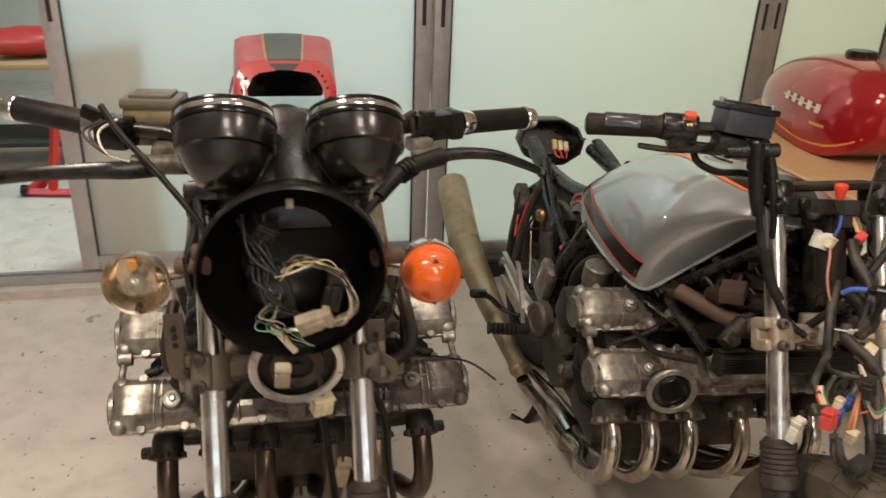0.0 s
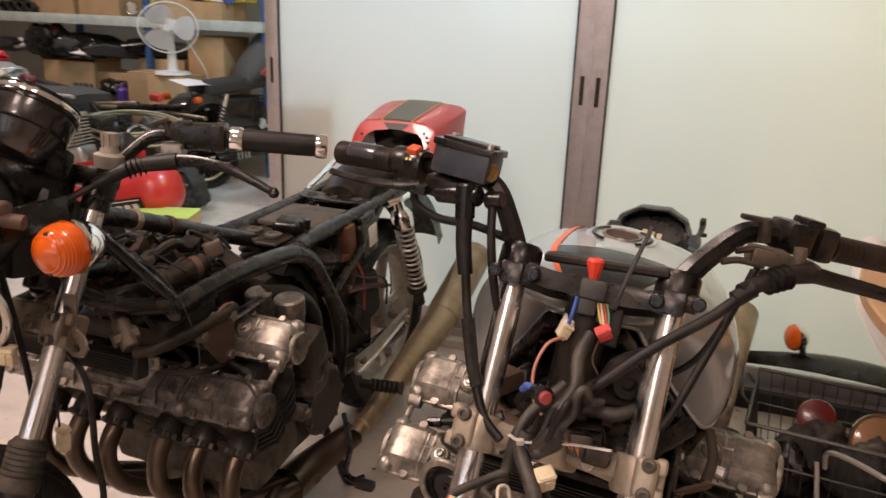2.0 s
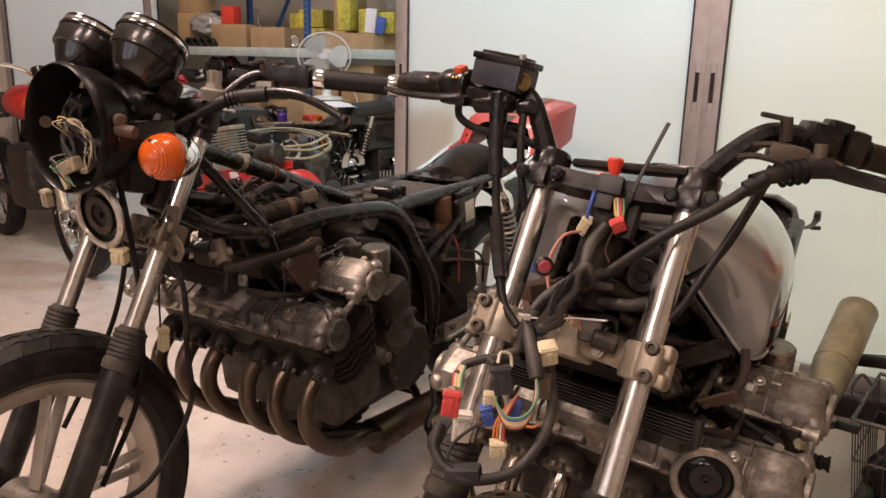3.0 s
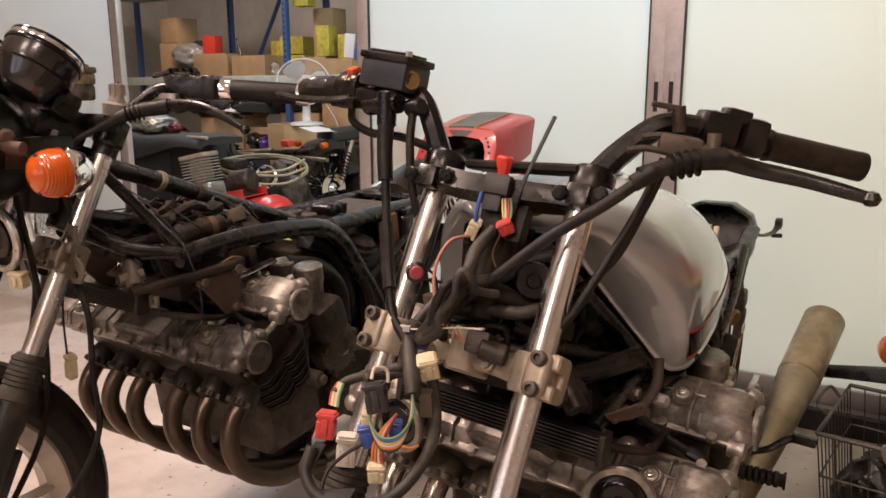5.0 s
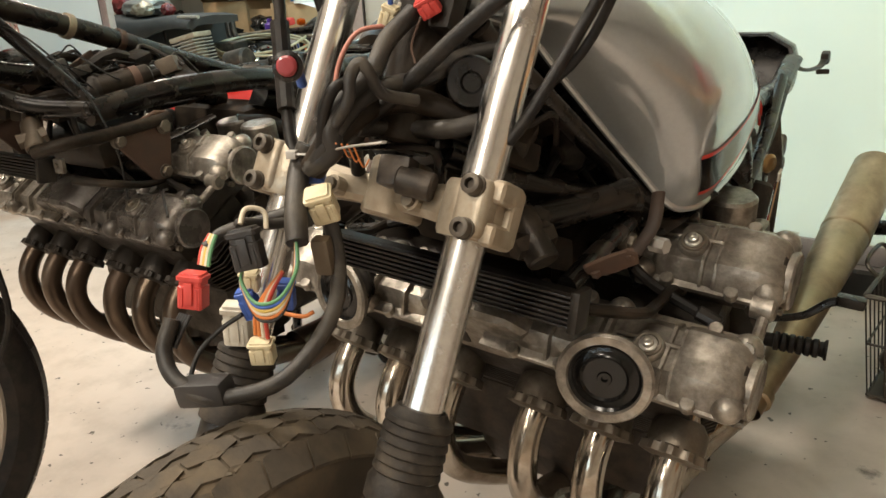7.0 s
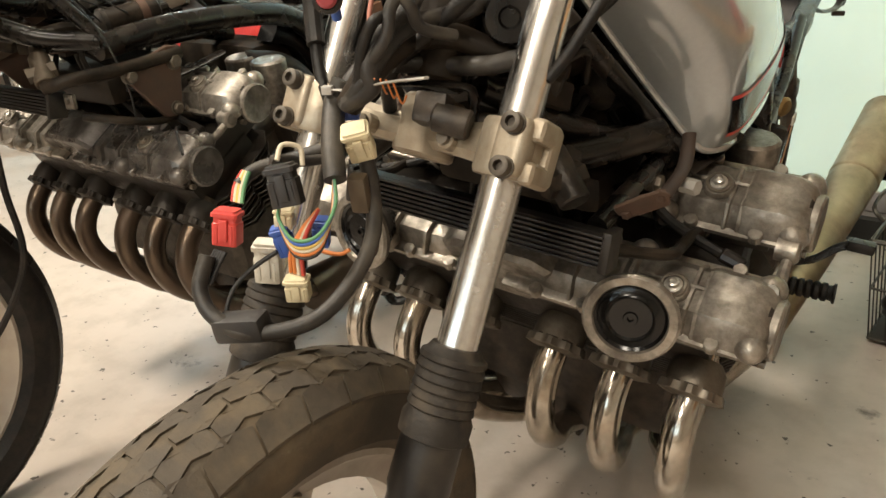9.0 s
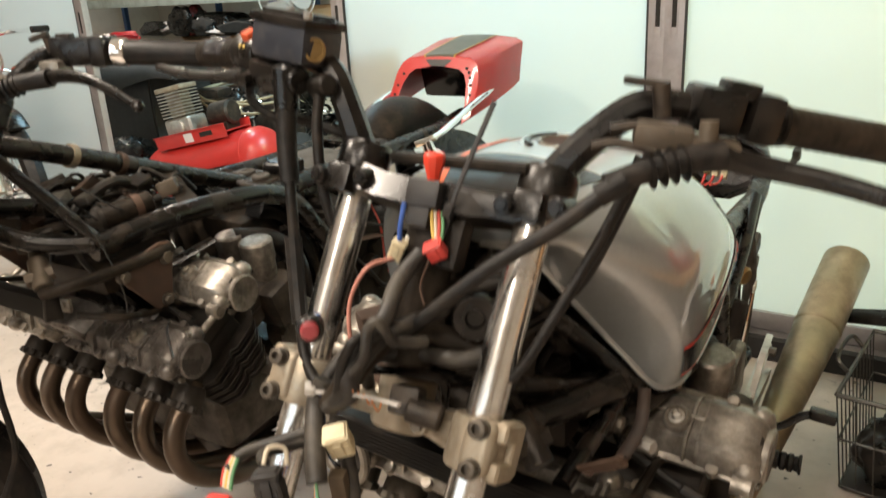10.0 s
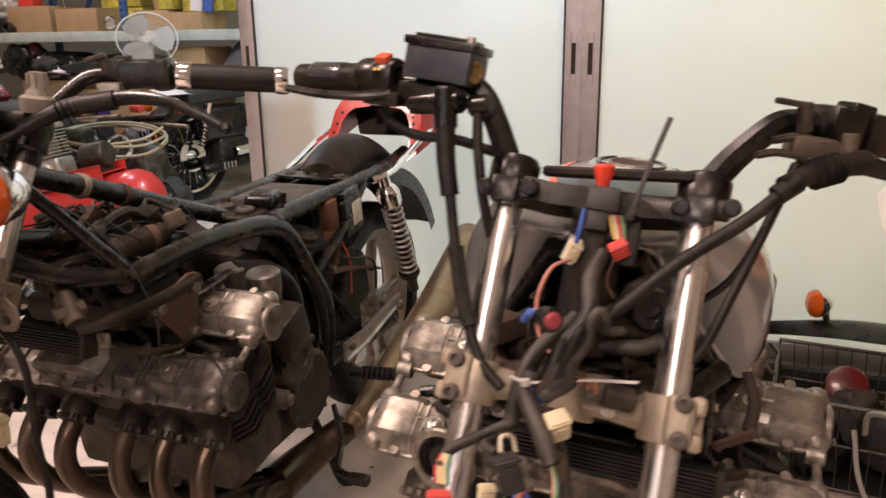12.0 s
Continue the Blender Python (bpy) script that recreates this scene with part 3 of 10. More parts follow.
        # round carburettor caps that stand behind the covers
        for x, y, z, r in ((0.205, 1.462, 0.665, 0.034), (0.125, 1.468, 0.665, 0.032)):
            bm = B()
            lathe(bm, (s * x, y, z), (0, -0.12, 1), [(-0.05, 0), (-0.05, r * 0.85), (0.0, r * 0.92), (0.004, r), (0.042, r), (0.046, r - 0.004), (0.047, 0)], 26)
            part("carburettor_cap", bm, M_CASE, bike, "round dull alloy cap")
        bm = B()
        block(bm, (s * 0.17, 1.475, 0.585), (0.2, 0.09, 0.09), (20, 0, 0), 0.02, 2)
        for x in (0.09, 0.15, 0.21):
            lathe(bm, (s * x, 1.43, 0.60), (0, -0.8, -0.3), [(-0.03, 0.026), (0.05, 0.024)], 14)
        part("carburettor_bank", bm, M_DARKCASE, bike)
    # six exhaust headers
    for s in (-1, 1):
        for x, bx in ((0.062, 0.05), (0.150, 0.10), (0.238, 0.15)):
            bm = B()
            c0, ax0 = Vector((s * x, 1.214, 0.477)), Vector((0, -0.65, -0.76))
            ax, side, up = basis(ax0)
            rows = []
            for h, r, star in ((-0.032, 0.024, 0), (-0.02, 0.027, 0), (0.002, 0.028, 0), (0.004, 0.029, 0.0035), (0.014, 0.030, 0.004), (0.016, 0.026, 0), (0.018, 0.0205, 0)):
                rows.append([c0 + ax * h + (side * math.cos(t) + up * math.sin(t)) * (r + grow * (-0.021 < h < 0.017) + star * (1 if (k // 2) % 2 else -0.4)) for k, t in ((k, 2 * math.pi * k / 40) for k in range(40))])
            loft(bm, rows)
            part("header_collar", bm, M_ENGDARK if pipe_mat is M_PIPEA else M_STEELDULL, bike)
            pts = [(s * x, 1.240, 0.508), (s * x, 1.214, 0.478), (s * x, 1.184, 0.445), (s * (x + 0.001), 1.172, 0.408), (s * (x - 0.001), 1.180, 0.366), (s * (x - 0.005), 1.210, 0.322), (s * (x - 0.013), 1.265, 0.280), (s * (x - 0.03), 1.345, 0.238), (s * bx, 1.47, 0.185), (s * (0.12 + x * 0.2), 1.62, 0.15)]
            part("header_pipe", sweep(B(), pts, 0.0195, 14, per=5), pipe_mat, bike)
        part("collector", sweep(B(), [(s * 0.13, 1.55, 0.155), (s * 0.15, 1.68, 0.165), (s * 0.2, 1.78, 0.20)], (0.05, 0.035), 14), pipe_mat, bike)
    # oil cooler: stacked black fins between two end plates
    for k in range(7):
        bm = B()
        block(bm, (shift, 1.058, cooler - 0.0215 + 0.0052 * k), (0.30, 0.026, 0.0026), (-8, 0, 0), 0.0008)
        part("cooler_fin", bm, M_FINS, bike)
    bm = B()
    block(bm, (shift, 1.060, cooler - 0.006), (0.29, 0.018, 0.034), (-8, 0, 0))
    for s in (-1, 1):
        block(bm, (shift + s * 0.153, 1.06, cooler - 0.006), (0.010, 0.03, 0.042), (-8, 0, 0), 0.003)
    part("oil_cooler_core", bm, M_FINS, bike)
    for s in (-1, 1):
        bm = B()
        block(bm, (s * 0.170, 1.074, cooler - 0.002), (0.02, 0.008, 0.024), (0, 0, 10), 0.003)
        rod(bm, (s * 0.170, 1.066, cooler), (s * 0.170, 1.071, cooler), 0.004, 8)
        if pipe_mat is M_PIPEA:
            part("cooler_bracket", bm, M_CASE, bike)
        bm = B()
        rod(bm, (s * 0.13, 1.065, 0.735), (s * 0.09, 1.085, 0.772), 0.016, 12, bevel=0.002)
        rod(bm, (s * 0.09, 1.085, 0.772), (s * 0.065, 1.10, 0.785), 0.012, 10)
        lathe(bm, (s * 0.112, 1.072, 0.752), (0.5, 1, 0.2), [(-0.022, 0), (-0.022, 0.013), (0.022, 0.013), (0.022, 0)], 6)
        part("oil_union", bm, M_GRIMY if pipe_mat is M_PIPEA else M_DARKCASE, bike)
        hose = [(s * 0.065, 1.10, 0.785), (s * 0.05, 1.14, 0.79), (s * 0.06, 1.22, 0.74), (s * 0.09, 1.28, 0.68)]
        part("oil_hose", sweep(B(), hose, 0.009, 8), M_RUBBER, bike)


def frame_parts(bike, tail=0.0, low_lever=True, joint=(0.155, 1.165, 0.785)):
    r = 0.0145
    for t in ([(0, 1.075, 0.966), (0, 1.27, 0.899), (0, 1.45, 0.832), (0, 1.66, 0.757)], [(0, 1.055, 0.86), (0, 1.30, 0.800), (0, 1.55, 0.735)]):
        part("backbone_tube", sweep(B(), t, 0.0185, 14), M_FRAME, bike)
    for y, z, r in ((1.235, 0.911, 0.0225), (1.33, 0.877, 0.0215)):
        part("tube_clip", lathe(B(), (0, y, z), (0, 0.935, -0.355), [(-0.006, 0.0188), (-0.006, r), (0.006, r), (0.006, 0.0188)], 18), M_RUST if y > 1.3 else M_CLAMP, bike)
    bm = B()
    rod(bm, (0, 1.01, 0.84), (0, 1.085, 0.985), 0.031, 18, bevel=0.003)
    part("steering_head", bm, M_FRAME, bike)
    for s in (-1, 1):
        for name, pts, rr in (
            ("down_tube", [(0.048, 1.075, 0.945), joint], 0.0115),
            ("lower_tube", [(0.035, 1.035, 0.835), ((0.035 + joint[0]) / 2, (1.035 + joint[1]) / 2 - 0.010, (0.835 + joint[2]) / 2 - 0.010), joint], 0.0155),
            ("main_rail", [(0.150, joint[1] - 0.015, joint[2] - 0.006), (0.158, joint[1] + 0.135, joint[2] + (0.008 if joint[1] < 1.2 else 0.03)), (0.164, 1.46, 0.790), (0.166, 1.555, 0.776), (0.165, 1.625, 0.735), (0.162, 1.69, 0.655), (0.156, 1.785, 0.52), (0.145, 1.79, 0.36)], r),
            ("seat_rail", [(0.160, 1.565, 0.772), (0.118, 1.64, 0.764), (0.108, 1.75, 0.765), (0.110, 1.93, 0.768 - tail * 0.3), (0.112, 2.12 - tail * 0.3, 0.774 - tail * 0.4), (0.112, 2.30 - tail, 0.786 - tail * 0.5), (0.10, 2.44 - tail * 1.5, 0.80 - tail * 0.5)], r),
            ("seat_stay", [(0.155, 1.72, 0.60), (0.15, 1.90, 0.68), (0.130, 2.08, 0.768)], 0.011),
            ("brace_tube", [(0.015, 1.60, 0.775), (0.07, 1.64, 0.765), (0.115, 1.66, 0.764)], 0.011),
        ):
            part(name, sweep(B(), [mirror(p, s) for p in pts], rr, 12, smooth=len(pts) > 2), M_FRAME, bike)
        # pressed gusset from the backbone to the side rail, with a turned edge
        a, b = Vector((s * 0.012, 1.425, 0.836)), Vector((s * 0.155, 1.362, 0.788))
        along_y = Vector((0, 1, -0.1))
        bm = B()
        loft(bm, [[p + along_y * w + Vector((0, 0, h)) for w, h in ((-k, 0.0), (-k, 0.004), (-k + 0.006, 0.006), (k - 0.008, 0.006), (k, 0.010), (k + 0.002, 0.006), (k - 0.006, 0.0))] for p, k in ((a, 0.020), (a.lerp(b, 0.5), 0.017), (b, 0.030))])
        part("gusset_plate", bm, M_DUSTY, bike)
        # engine hanger: a rusty tube to the head, a drilled triangular plate and its bolts
        first = joint[1] < 1.2
        strut = [(0.150, 1.05, 0.735), (0.190, 1.075, 0.746), (0.203, 1.16, 0.749), (0.205, 1.262, 0.757)] if first else [(0.150, 1.075, 0.712), (0.150, 1.193, 0.727), (0.150, 1.318, 0.738)]
        part("hanger_tube", sweep(B(), [mirror(p, s) for p in strut], 0.0105, 12), M_DUSTY if first else M_FRAME, bike)
        mount, my, mz = (0.203, 1.208, 0.722) if first else (0.153, 1.262, 0.702)
        bm = B()
        plate(bm, [(-0.052, 0.020), (-0.046, 0.026), (0.030, 0.050), (0.052, 0.046), (0.056, 0.030), (0.040, -0.062), (0.030, -0.070), (0.006, -0.066), (-0.052, 0.004)], 0.007, pose(s * mount, my, mz, 0, 0, 90), 0.002)
        hanger = part("engine_mount_plate", bm, M_RUST if first else M_FRAME, bike)
        for dy, dz, pr in ((-0.048, 0.013, 0.009), (0.028, -0.054, 0.009), (0.038, 0.023, 0.011)):
            py, pz = my + dy, mz + dz
            part("mount_bolt", rod(B(), (s * (mount - 0.003), py, pz), (s * (mount + 0.013), py, pz), pr, 6, bevel=0.001), M_STEELDULL, hanger)
            part("mount_washer", rod(B(), (s * (mount - 0.003), py, pz), (s * (mount + 0.0065), py, pz), pr * 1.35, 16), M_GREYCASE, hanger)
        part("vent_hose", sweep(B(), [(s * 0.15, 1.10, 0.678), (s * 0.20, 1.145, 0.667), (s * 0.20, 1.198, 0.653), (s * 0.20, 1.247, 0.652), (s * 0.20, 1.294, 0.637)], 0.0065, 10), M_DUSTY, bike)
        part("hose_end", rod(B(), (s * 0.20, 1.285, 0.641), (s * 0.201, 1.315, 0.628), 0.0085, 10, bevel=0.001), M_STEELDULL, bike)
        bm = B()
        sweep(bm, [(s * 0.10, 1.79, 0.36), (s * 0.125, 1.95, 0.34), (s * 0.13, 2.24, 0.325)], 0.024, 10, flat=1.3)
        part("swing_arm", bm, M_FRAME, bike)
        # foot rest hanger with peg
        bm = B()
        bar = [Vector((s * 0.205, 1.785, 0.400)), Vector((s * 0.205, 1.90, 0.402)), Vector((s * 0.200, 2.04, 0.416)), Vector((s * 0.195, 2.15, 0.424))]
        loft(bm, [[p + Vector((s * u, -0.08 * v, v * k)) for u, v in ((-0.006, -0.020), (0.008, -0.020), (0.008, -0.015), (0.002, -0.012), (0.002, 0.012), (0.008, 0.015), (0.008, 0.020), (-0.006, 0.020))] for p, k in zip(bar, (1.25, 1.0, 0.85, 0.7))])
        hang = part("foot_hanger", bm, M_BRIGHT, bike, "scratched bare alloy bar", angle=25)
        for py in (1.81, 2.12):
            part("hanger_bolt", rod(B(), (s * 0.200, py, 0.41), (s * 0.218, py, 0.41), 0.011, 6, bevel=0.001), M_STEELDULL, hang)
        bm = B()
        ridges = [(0, 0), (0, 0.013), (0.03, 0.013)]
        for k in range(6):
            ridges += [(0.031 + k * 0.013, 0.0175), (0.038 + k * 0.013, 0.0175), (0.040 + k * 0.013, 0.0135)]
        lathe(bm, (s * 0.21, 1.80, 0.345), (s, 0.1, 0.03), ridges + [(0.112, 0.015), (0.114, 0.019), (0.118, 0.019), (0.118, 0)], 14)
        part("foot_peg", bm, M_RUBBER, bike)
        bm = B()
        if low_lever:
            path = [(s * 0.20, 1.72, 0.29), (s * 0.25, 1.66, 0.24), (s * 0.28, 1.58, 0.215), (s * 0.33, 1.56, 0.21)]
        else:
            path = [(s * 0.22, 1.86, 0.36), (s * 0.27, 1.88, 0.372), (s * 0.305, 1.895, 0.40), (s * 0.33, 1.90, 0.412)]
        sweep(bm, path, (0.007, 0.009), 8)
        block(bm, Vector(path[-1]) + Vector((s * 0.012, 0, 0)), (0.05, 0.026, 0.022), bevel=0.007)
        part("foot_lever", bm, M_BLACK, bike)
    # centre stand under the engine
    bm = B()
    for s in (-1, 1):
        sweep(bm, [(s * 0.10, 1.76, 0.24), (s * 0.13, 1.80, 0.12), (s * 0.16, 1.82, 0.014), (s * 0.20, 1.85, 0.012)], 0.013, 8)
    sweep(bm, [(-0.11, 1.79, 0.19), (0.11, 1.79, 0.19)], 0.012, 8, False)
    part("centre_stand", bm, M_BLACK, bike)


def wheel(bike, y, z, radius, width, tyre_mat, tread=True, rim_mat=None):
    """Tyre with a cut tread, rim and five pressed spokes."""
    w, R = width / 2, radius
    bm = B()
    prof = [(-w * 0.62, R - 0.085), (-w * 0.95, R - 0.068), (-w, R - 0.045), (-w * 0.9, R - 0.022), (-w * 0.6, R - 0.007), (-w * 0.2, R), (w * 0.2, R), (w * 0.6, R - 0.007), (w * 0.9, R - 0.022), (w, R - 0.045), (w * 0.95, R - 0.068), (w * 0.62, R - 0.085)]
    lathe(bm, (0, y, z), (1, 0, 0), prof, 64)
    tyre = part("tyre", bm, tyre_mat, bike)
    if tread:
        bm = B()
        n = 40
        edges = (-0.93, -0.52, -0.17, 0.17, 0.52, 0.93)
        step = 2 * math.pi / n
        for row in range(5):
            for k in range(n):
                ring = []
                for side, vs in ((0, (0.03, 0.27, 0.5, 0.73, 0.97)), (1, (0.97, 0.73, 0.5, 0.27, 0.03))):
                    for v in vs:
                        edge = row + side
                        zig = 0.0 if edge in (0, 5) else 0.075 * (abs(((v + 0.5 * (edge % 2)) % 1.0) - 0.5) * 4 - 1)
                        xx = w * (edges[edge] + zig + (0.014 if side == 0 else -0.014))
                        lean = 0.35 * (abs(xx) / w - 0.5) if row in (0, 4) else 0.10 * (xx / w)
                        drop = 0.007 * max(0.0, abs(xx) / w - 0.2) / 0.4 if abs(xx) / w < 0.6 else 0.007 + 0.015 * (abs(xx) / w - 0.6) / 0.3
                        ring.append((xx, (k + v + lean + 0.5 * (row % 2)) * step, drop))
                loft(bm, [[Vector((xx, y + (R - d + off) * math.cos(aa), z + (R - d + off) * math.sin(aa))) for xx, aa, d in ring] for off in (-0.001, 0.0022)])
        part("tread", bm, M_TREAD if tyre_mat is M_TYRE else tyre_mat, tyre)
    bm = B()
    q = [(-w * 0.66, R - 0.078), (-w * 0.70, R - 0.088), (-w * 0.45, R - 0.10), (-w * 0.35, R - 0.118), (w * 0.35, R - 0.118), (w * 0.45, R - 0.10), (w * 0.70, R - 0.088), (w * 0.66, R - 0.078), (0, R - 0.09)]
    lathe(bm, (0, y, z), (1, 0, 0), q, 48, closed=True)
    rim = part("rim", bm, rim_mat or M_RIM, bike)
    for k in range(5):
        bm = B()
        for s in (-1, 1):
            a = 2 * math.pi * k / 5 + s * 0.11
            b = 2 * math.pi * k / 5 + s * 0.30
            sweep(bm, [(s * 0.016, y + 0.05 * math.cos(b), z + 0.05 * math.sin(b)), (s * 0.012, y + (R - 0.112) * math.cos(a), z + (R - 0.112) * math.sin(a))], 0.016, 8, False, flat=0.4)
        part("spoke", bm, rim_mat or M_RIM, rim)
    bm = B()
    rod(bm, (-0.055, y, z), (0.055, y, z), 0.048, 24, bevel=0.006)
    rod(bm, (-0.11, y, z), (0.11, y, z), 0.011, 10)
    part("hub", bm, M_CASE, bike)


def fork(bike, x_mid, y0, z0, slope, top_z, clamp_mat, yaw=0.0):
    """Both fork legs; the axis passes (y0, z0) and leans back by slope."""
    d = Vector((0, slope, 1)).normalized()

    def on(z, x=0.0, f=0.0):
        return Vector((x_mid + x, y0 + (z - z0) * slope + f * 0.886, z - f * 0.46))

    for s in (-1, 1):
        x = s * 0.104
        part("fork_tube", rod(B(), on(0.60, x), on(top_z, x), 0.0182, 24), M_TUBE, bike, "bright chromed tube with light scratches")
        bm = B()
        h0 = 0.650
        prof = [(0.004, 0.0185), (0.004, 0.022), (-0.002, 0.0255)]
        for k in range(6):
            prof += [(-0.004 - 0.0085 * k, 0.0292), (-0.0085 - 0.0085 * k, 0.0300), (-0.0105 - 0.0085 * k, 0.0278)]
        prof += [(-0.060, 0.0315), (-0.076, 0.0312), (-0.078, 0.027)]
        lathe(bm, on(h0, x), d, prof, 26)
        part("fork_boot", bm, M_BOOT, bike)
        bm = B()
        L = (0.58 - 0.33) * math.sqrt(1 + slope * slope)
        lathe(bm, on(0.585, x), d, [(0.0, 0), (0.0, 0.0275), (-0.05, 0.0285), (-0.06, 0.026), (-L + 0.03, 0.026), (-L, 0.022), (-L - 0.03, 0.02), (-L - 0.03, 0)], 20)
        block(bm, on(0.345, x, -0.012), (0.04, 0.05, 0.07), (-27, 0, 0), 0.01)
        block(bm, on(0.47, x, 0.028), (0.016, 0.03, 0.09), (-27, 0, 0), 0.004)
        part("fork_leg", bm, M_FORKLEG, bike)
    # lower clamp: a waisted beam with split ends and four bolts
    bm = B()
    zc = 0.808
    rows = []
    for k in range(13):
        t = -1 + 2 * k / 12
        hw, hh = 0.013 + 0.010 * abs(t) ** 2.0, 0.014 + 0.006 * abs(t) ** 3
        mid = on(zc, 0.088 * t, 0.020 - 0.014 * abs(t) ** 1.5)
        fw, up = Vector((0, 0.886, -0.46)), Vector((0, 0.46, 0.886))
        rows.append([mid + fw * (hw * a) + up * (hh * b) for a, b in ((-1, -0.55), (-1, 0.55), (-0.6, 1), (0.6, 1), (1, 0.55), (1, -0.55), (0.6, -1), (-0.6, -1))])
    loft(bm, rows)
    rod(bm, on(zc - 0.02, 0, 0.03), on(zc + 0.03, 0, 0.03), 0.03, 20, bevel=0.003)
    for bx in (-0.045, 0.045):
        rod(bm, on(zc - 0.004, bx, 0.012), on(zc - 0.004, bx, -0.012), 0.009, 12, bevel=0.001)
    clamp = part("lower_clamp", bm, clamp_mat, bike, angle=25)
    for bx in (-0.045, 0.045):
        part("beam_stud", rod(B(), on(zc - 0.004, bx, -0.010), on(zc - 0.004, bx, -0.017), 0.006, 10), M_STEELDULL, clamp)
    for s in (-1, 1):
        bm = B()
        x = s * 0.104
        lathe(bm, on(zc - 0.026, x), d, [(0.003, 0.0185), (0.003, 0.0265), (0.007, 0.0285), (0.047, 0.0285), (0.051, 0.0265), (0.051, 0.0185)], 22)
        block(bm, on(zc, x + s * 0.012, -0.020), (0.030, 0.026, 0.050), (-27, 0, 0), 0.009, 4)
        end = part("clamp_end", bm, clamp_mat, clamp)
        for dz in (-0.0165, 0.0155):
            part("clamp_ear", block(B(), on(zc + dz, x + s * 0.029, -0.004), (0.015, 0.040, 0.020), (-27, 0, 0), 0.0065, 3), clamp_mat, clamp)
        part("clamp_web", block(B(), on(zc, x + s * 0.030, 0.010), (0.012, 0.020, 0.050), (-27, 0, 0), 0.005, 3), clamp_mat, clamp)
        for dz in (-0.017, 0.015):
            bm = B()
            c = on(zc + dz, x + s * 0.014, -0.032)
            lathe(bm, c, (0, -0.886, 0.46), [(0, 0), (0, 0.0095), (0.003, 0.0095), (0.003, 0.0085), (0.011, 0.0085), (0.012, 0.007), (0.012, 0.0045), (0.006, 0.0045), (0.006, 0)], 14)
            part("clamp_bolt", bm, M_DARKCASE if clamp_mat is M_GRIMY else M_GREYCASE, clamp)
    return on


def silencer(bike, s, mat, tip=(0.272, 2.60, 0.50), bend=(0.268, 2.27, 0.375)):
    front = (0.235, 1.72, 0.235)
    tip, bend, front = (Vector(mirror(p, s)) for p in (tip, bend, front))
    a, c = bend - front, tip - bend
    bm = B()
    lathe(bm, front, a, [(0, 0.018), (0.03, 0.020), (0.035, 0.026), (0.055, 0.026), (0.06, 0.022), (a.length * 0.45, 0.037), (a.length - 0.012, 0.054), (a.length + 0.006, 0.055)], 28)
    lathe(bm, bend - a.normalized() * 0.008, c, [(0, 0.054), (0.006, 0.0562), (0.011, 0.0562), (0.015, 0.055), (c.length, 0.056), (c.length + 0.003, 0.0545), (c.length, 0.053), (0.03, 0.051), (0.02, 0)], 32)
    part("silencer", bm, mat, bike, "cut open straight silencer of discoloured steel")


def shock(bike, s, bottom=(0.165, 2.25, 0.40), top=(0.155, 2.13, 0.80)):
    b, t = Vector(mirror(bottom, s)), Vector(mirror(top, s))
    d = t - b
    bm = B()
    L = d.length
    lathe(bm, b, d, [(-0.015, 0), (-0.015, 0.016), (0.05, 0.016), (0.05, 0.033), (0.06, 0.033), (0.062, 0.017), (L * 0.5, 0.017), (L * 0.5, 0.009), (L - 0.075, 0.009), (L - 0.075, 0.032), (L - 0.072, 0.009), (L, 0.009), (L, 0)], 20)
    cap_b = B()
    lathe(cap_b, b, d, [(L - 0.082, 0.030), (L - 0.080, 0.034), (L - 0.045, 0.034), (L - 0.03, 0.027), (L - 0.018, 0.017), (L, 0.016), (L + 0.014, 0.013), (L + 0.015, 0)], 24)
    part("shock_cap", cap_b, M_CHROME, bike)
    part("shock_body", bm, M_DARKCASE, bike)
    ax, side, up = basis(d)
    pts = [b + ax * (0.062 + (L - 0.14) * k / 208) + (side * math.cos(k * 2 * math.pi / 16) + up * math.sin(k * 2 * math.pi / 16)) * 0.0275 for k in range(209)]
    part("shock_spring", sweep(B(), pts, 0.0042, 8, False), M_BRIGHT, bike, "coiled bare steel spring")


def lever(bike, pts, ball, r=(0.008, 0.005), mat=None):
    bm = B()
    sweep(bm, pts, r, 10, flat=1.25)
    if ball:
        lathe(bm, Vector(pts[-1]) - Vector((0, 0, 0.009)), (0, 0, 1), [(0, 0), (0.002, 0.006), (0.009, 0.0095), (0.016, 0.006), (0.018, 0)], 12)
    return part("lever", bm, mat or M_BLACK, bike)

# ---- the bike with the empty headlamp shell ----
bike_a = thing("motorcycle", "stripped black motorcycle with empty headlamp shell, red tail and no tank", "motorcycle", pose(-0.002, 0, 0))
engine(bike_a, M_PIPEA, 0.713)
frame_parts(bike_a)
on_a = fork(bike_a, -0.009, 0.870, 0.643, TAN, 1.02, M_GRIMY)
wheel(bike_a, 0.707, 0.332, 0.332, 0.102, M_RUBBER)
wheel(bike_a, 2.33, 0.325, 0.325, 0.125, M_RUBBER)
for s in (-1, 1):
    silencer(bike_a, s, M_MUFF)
    shock(bike_a, s, (0.165, 2.33, 0.40), (0.155, 2.160, 0.765))


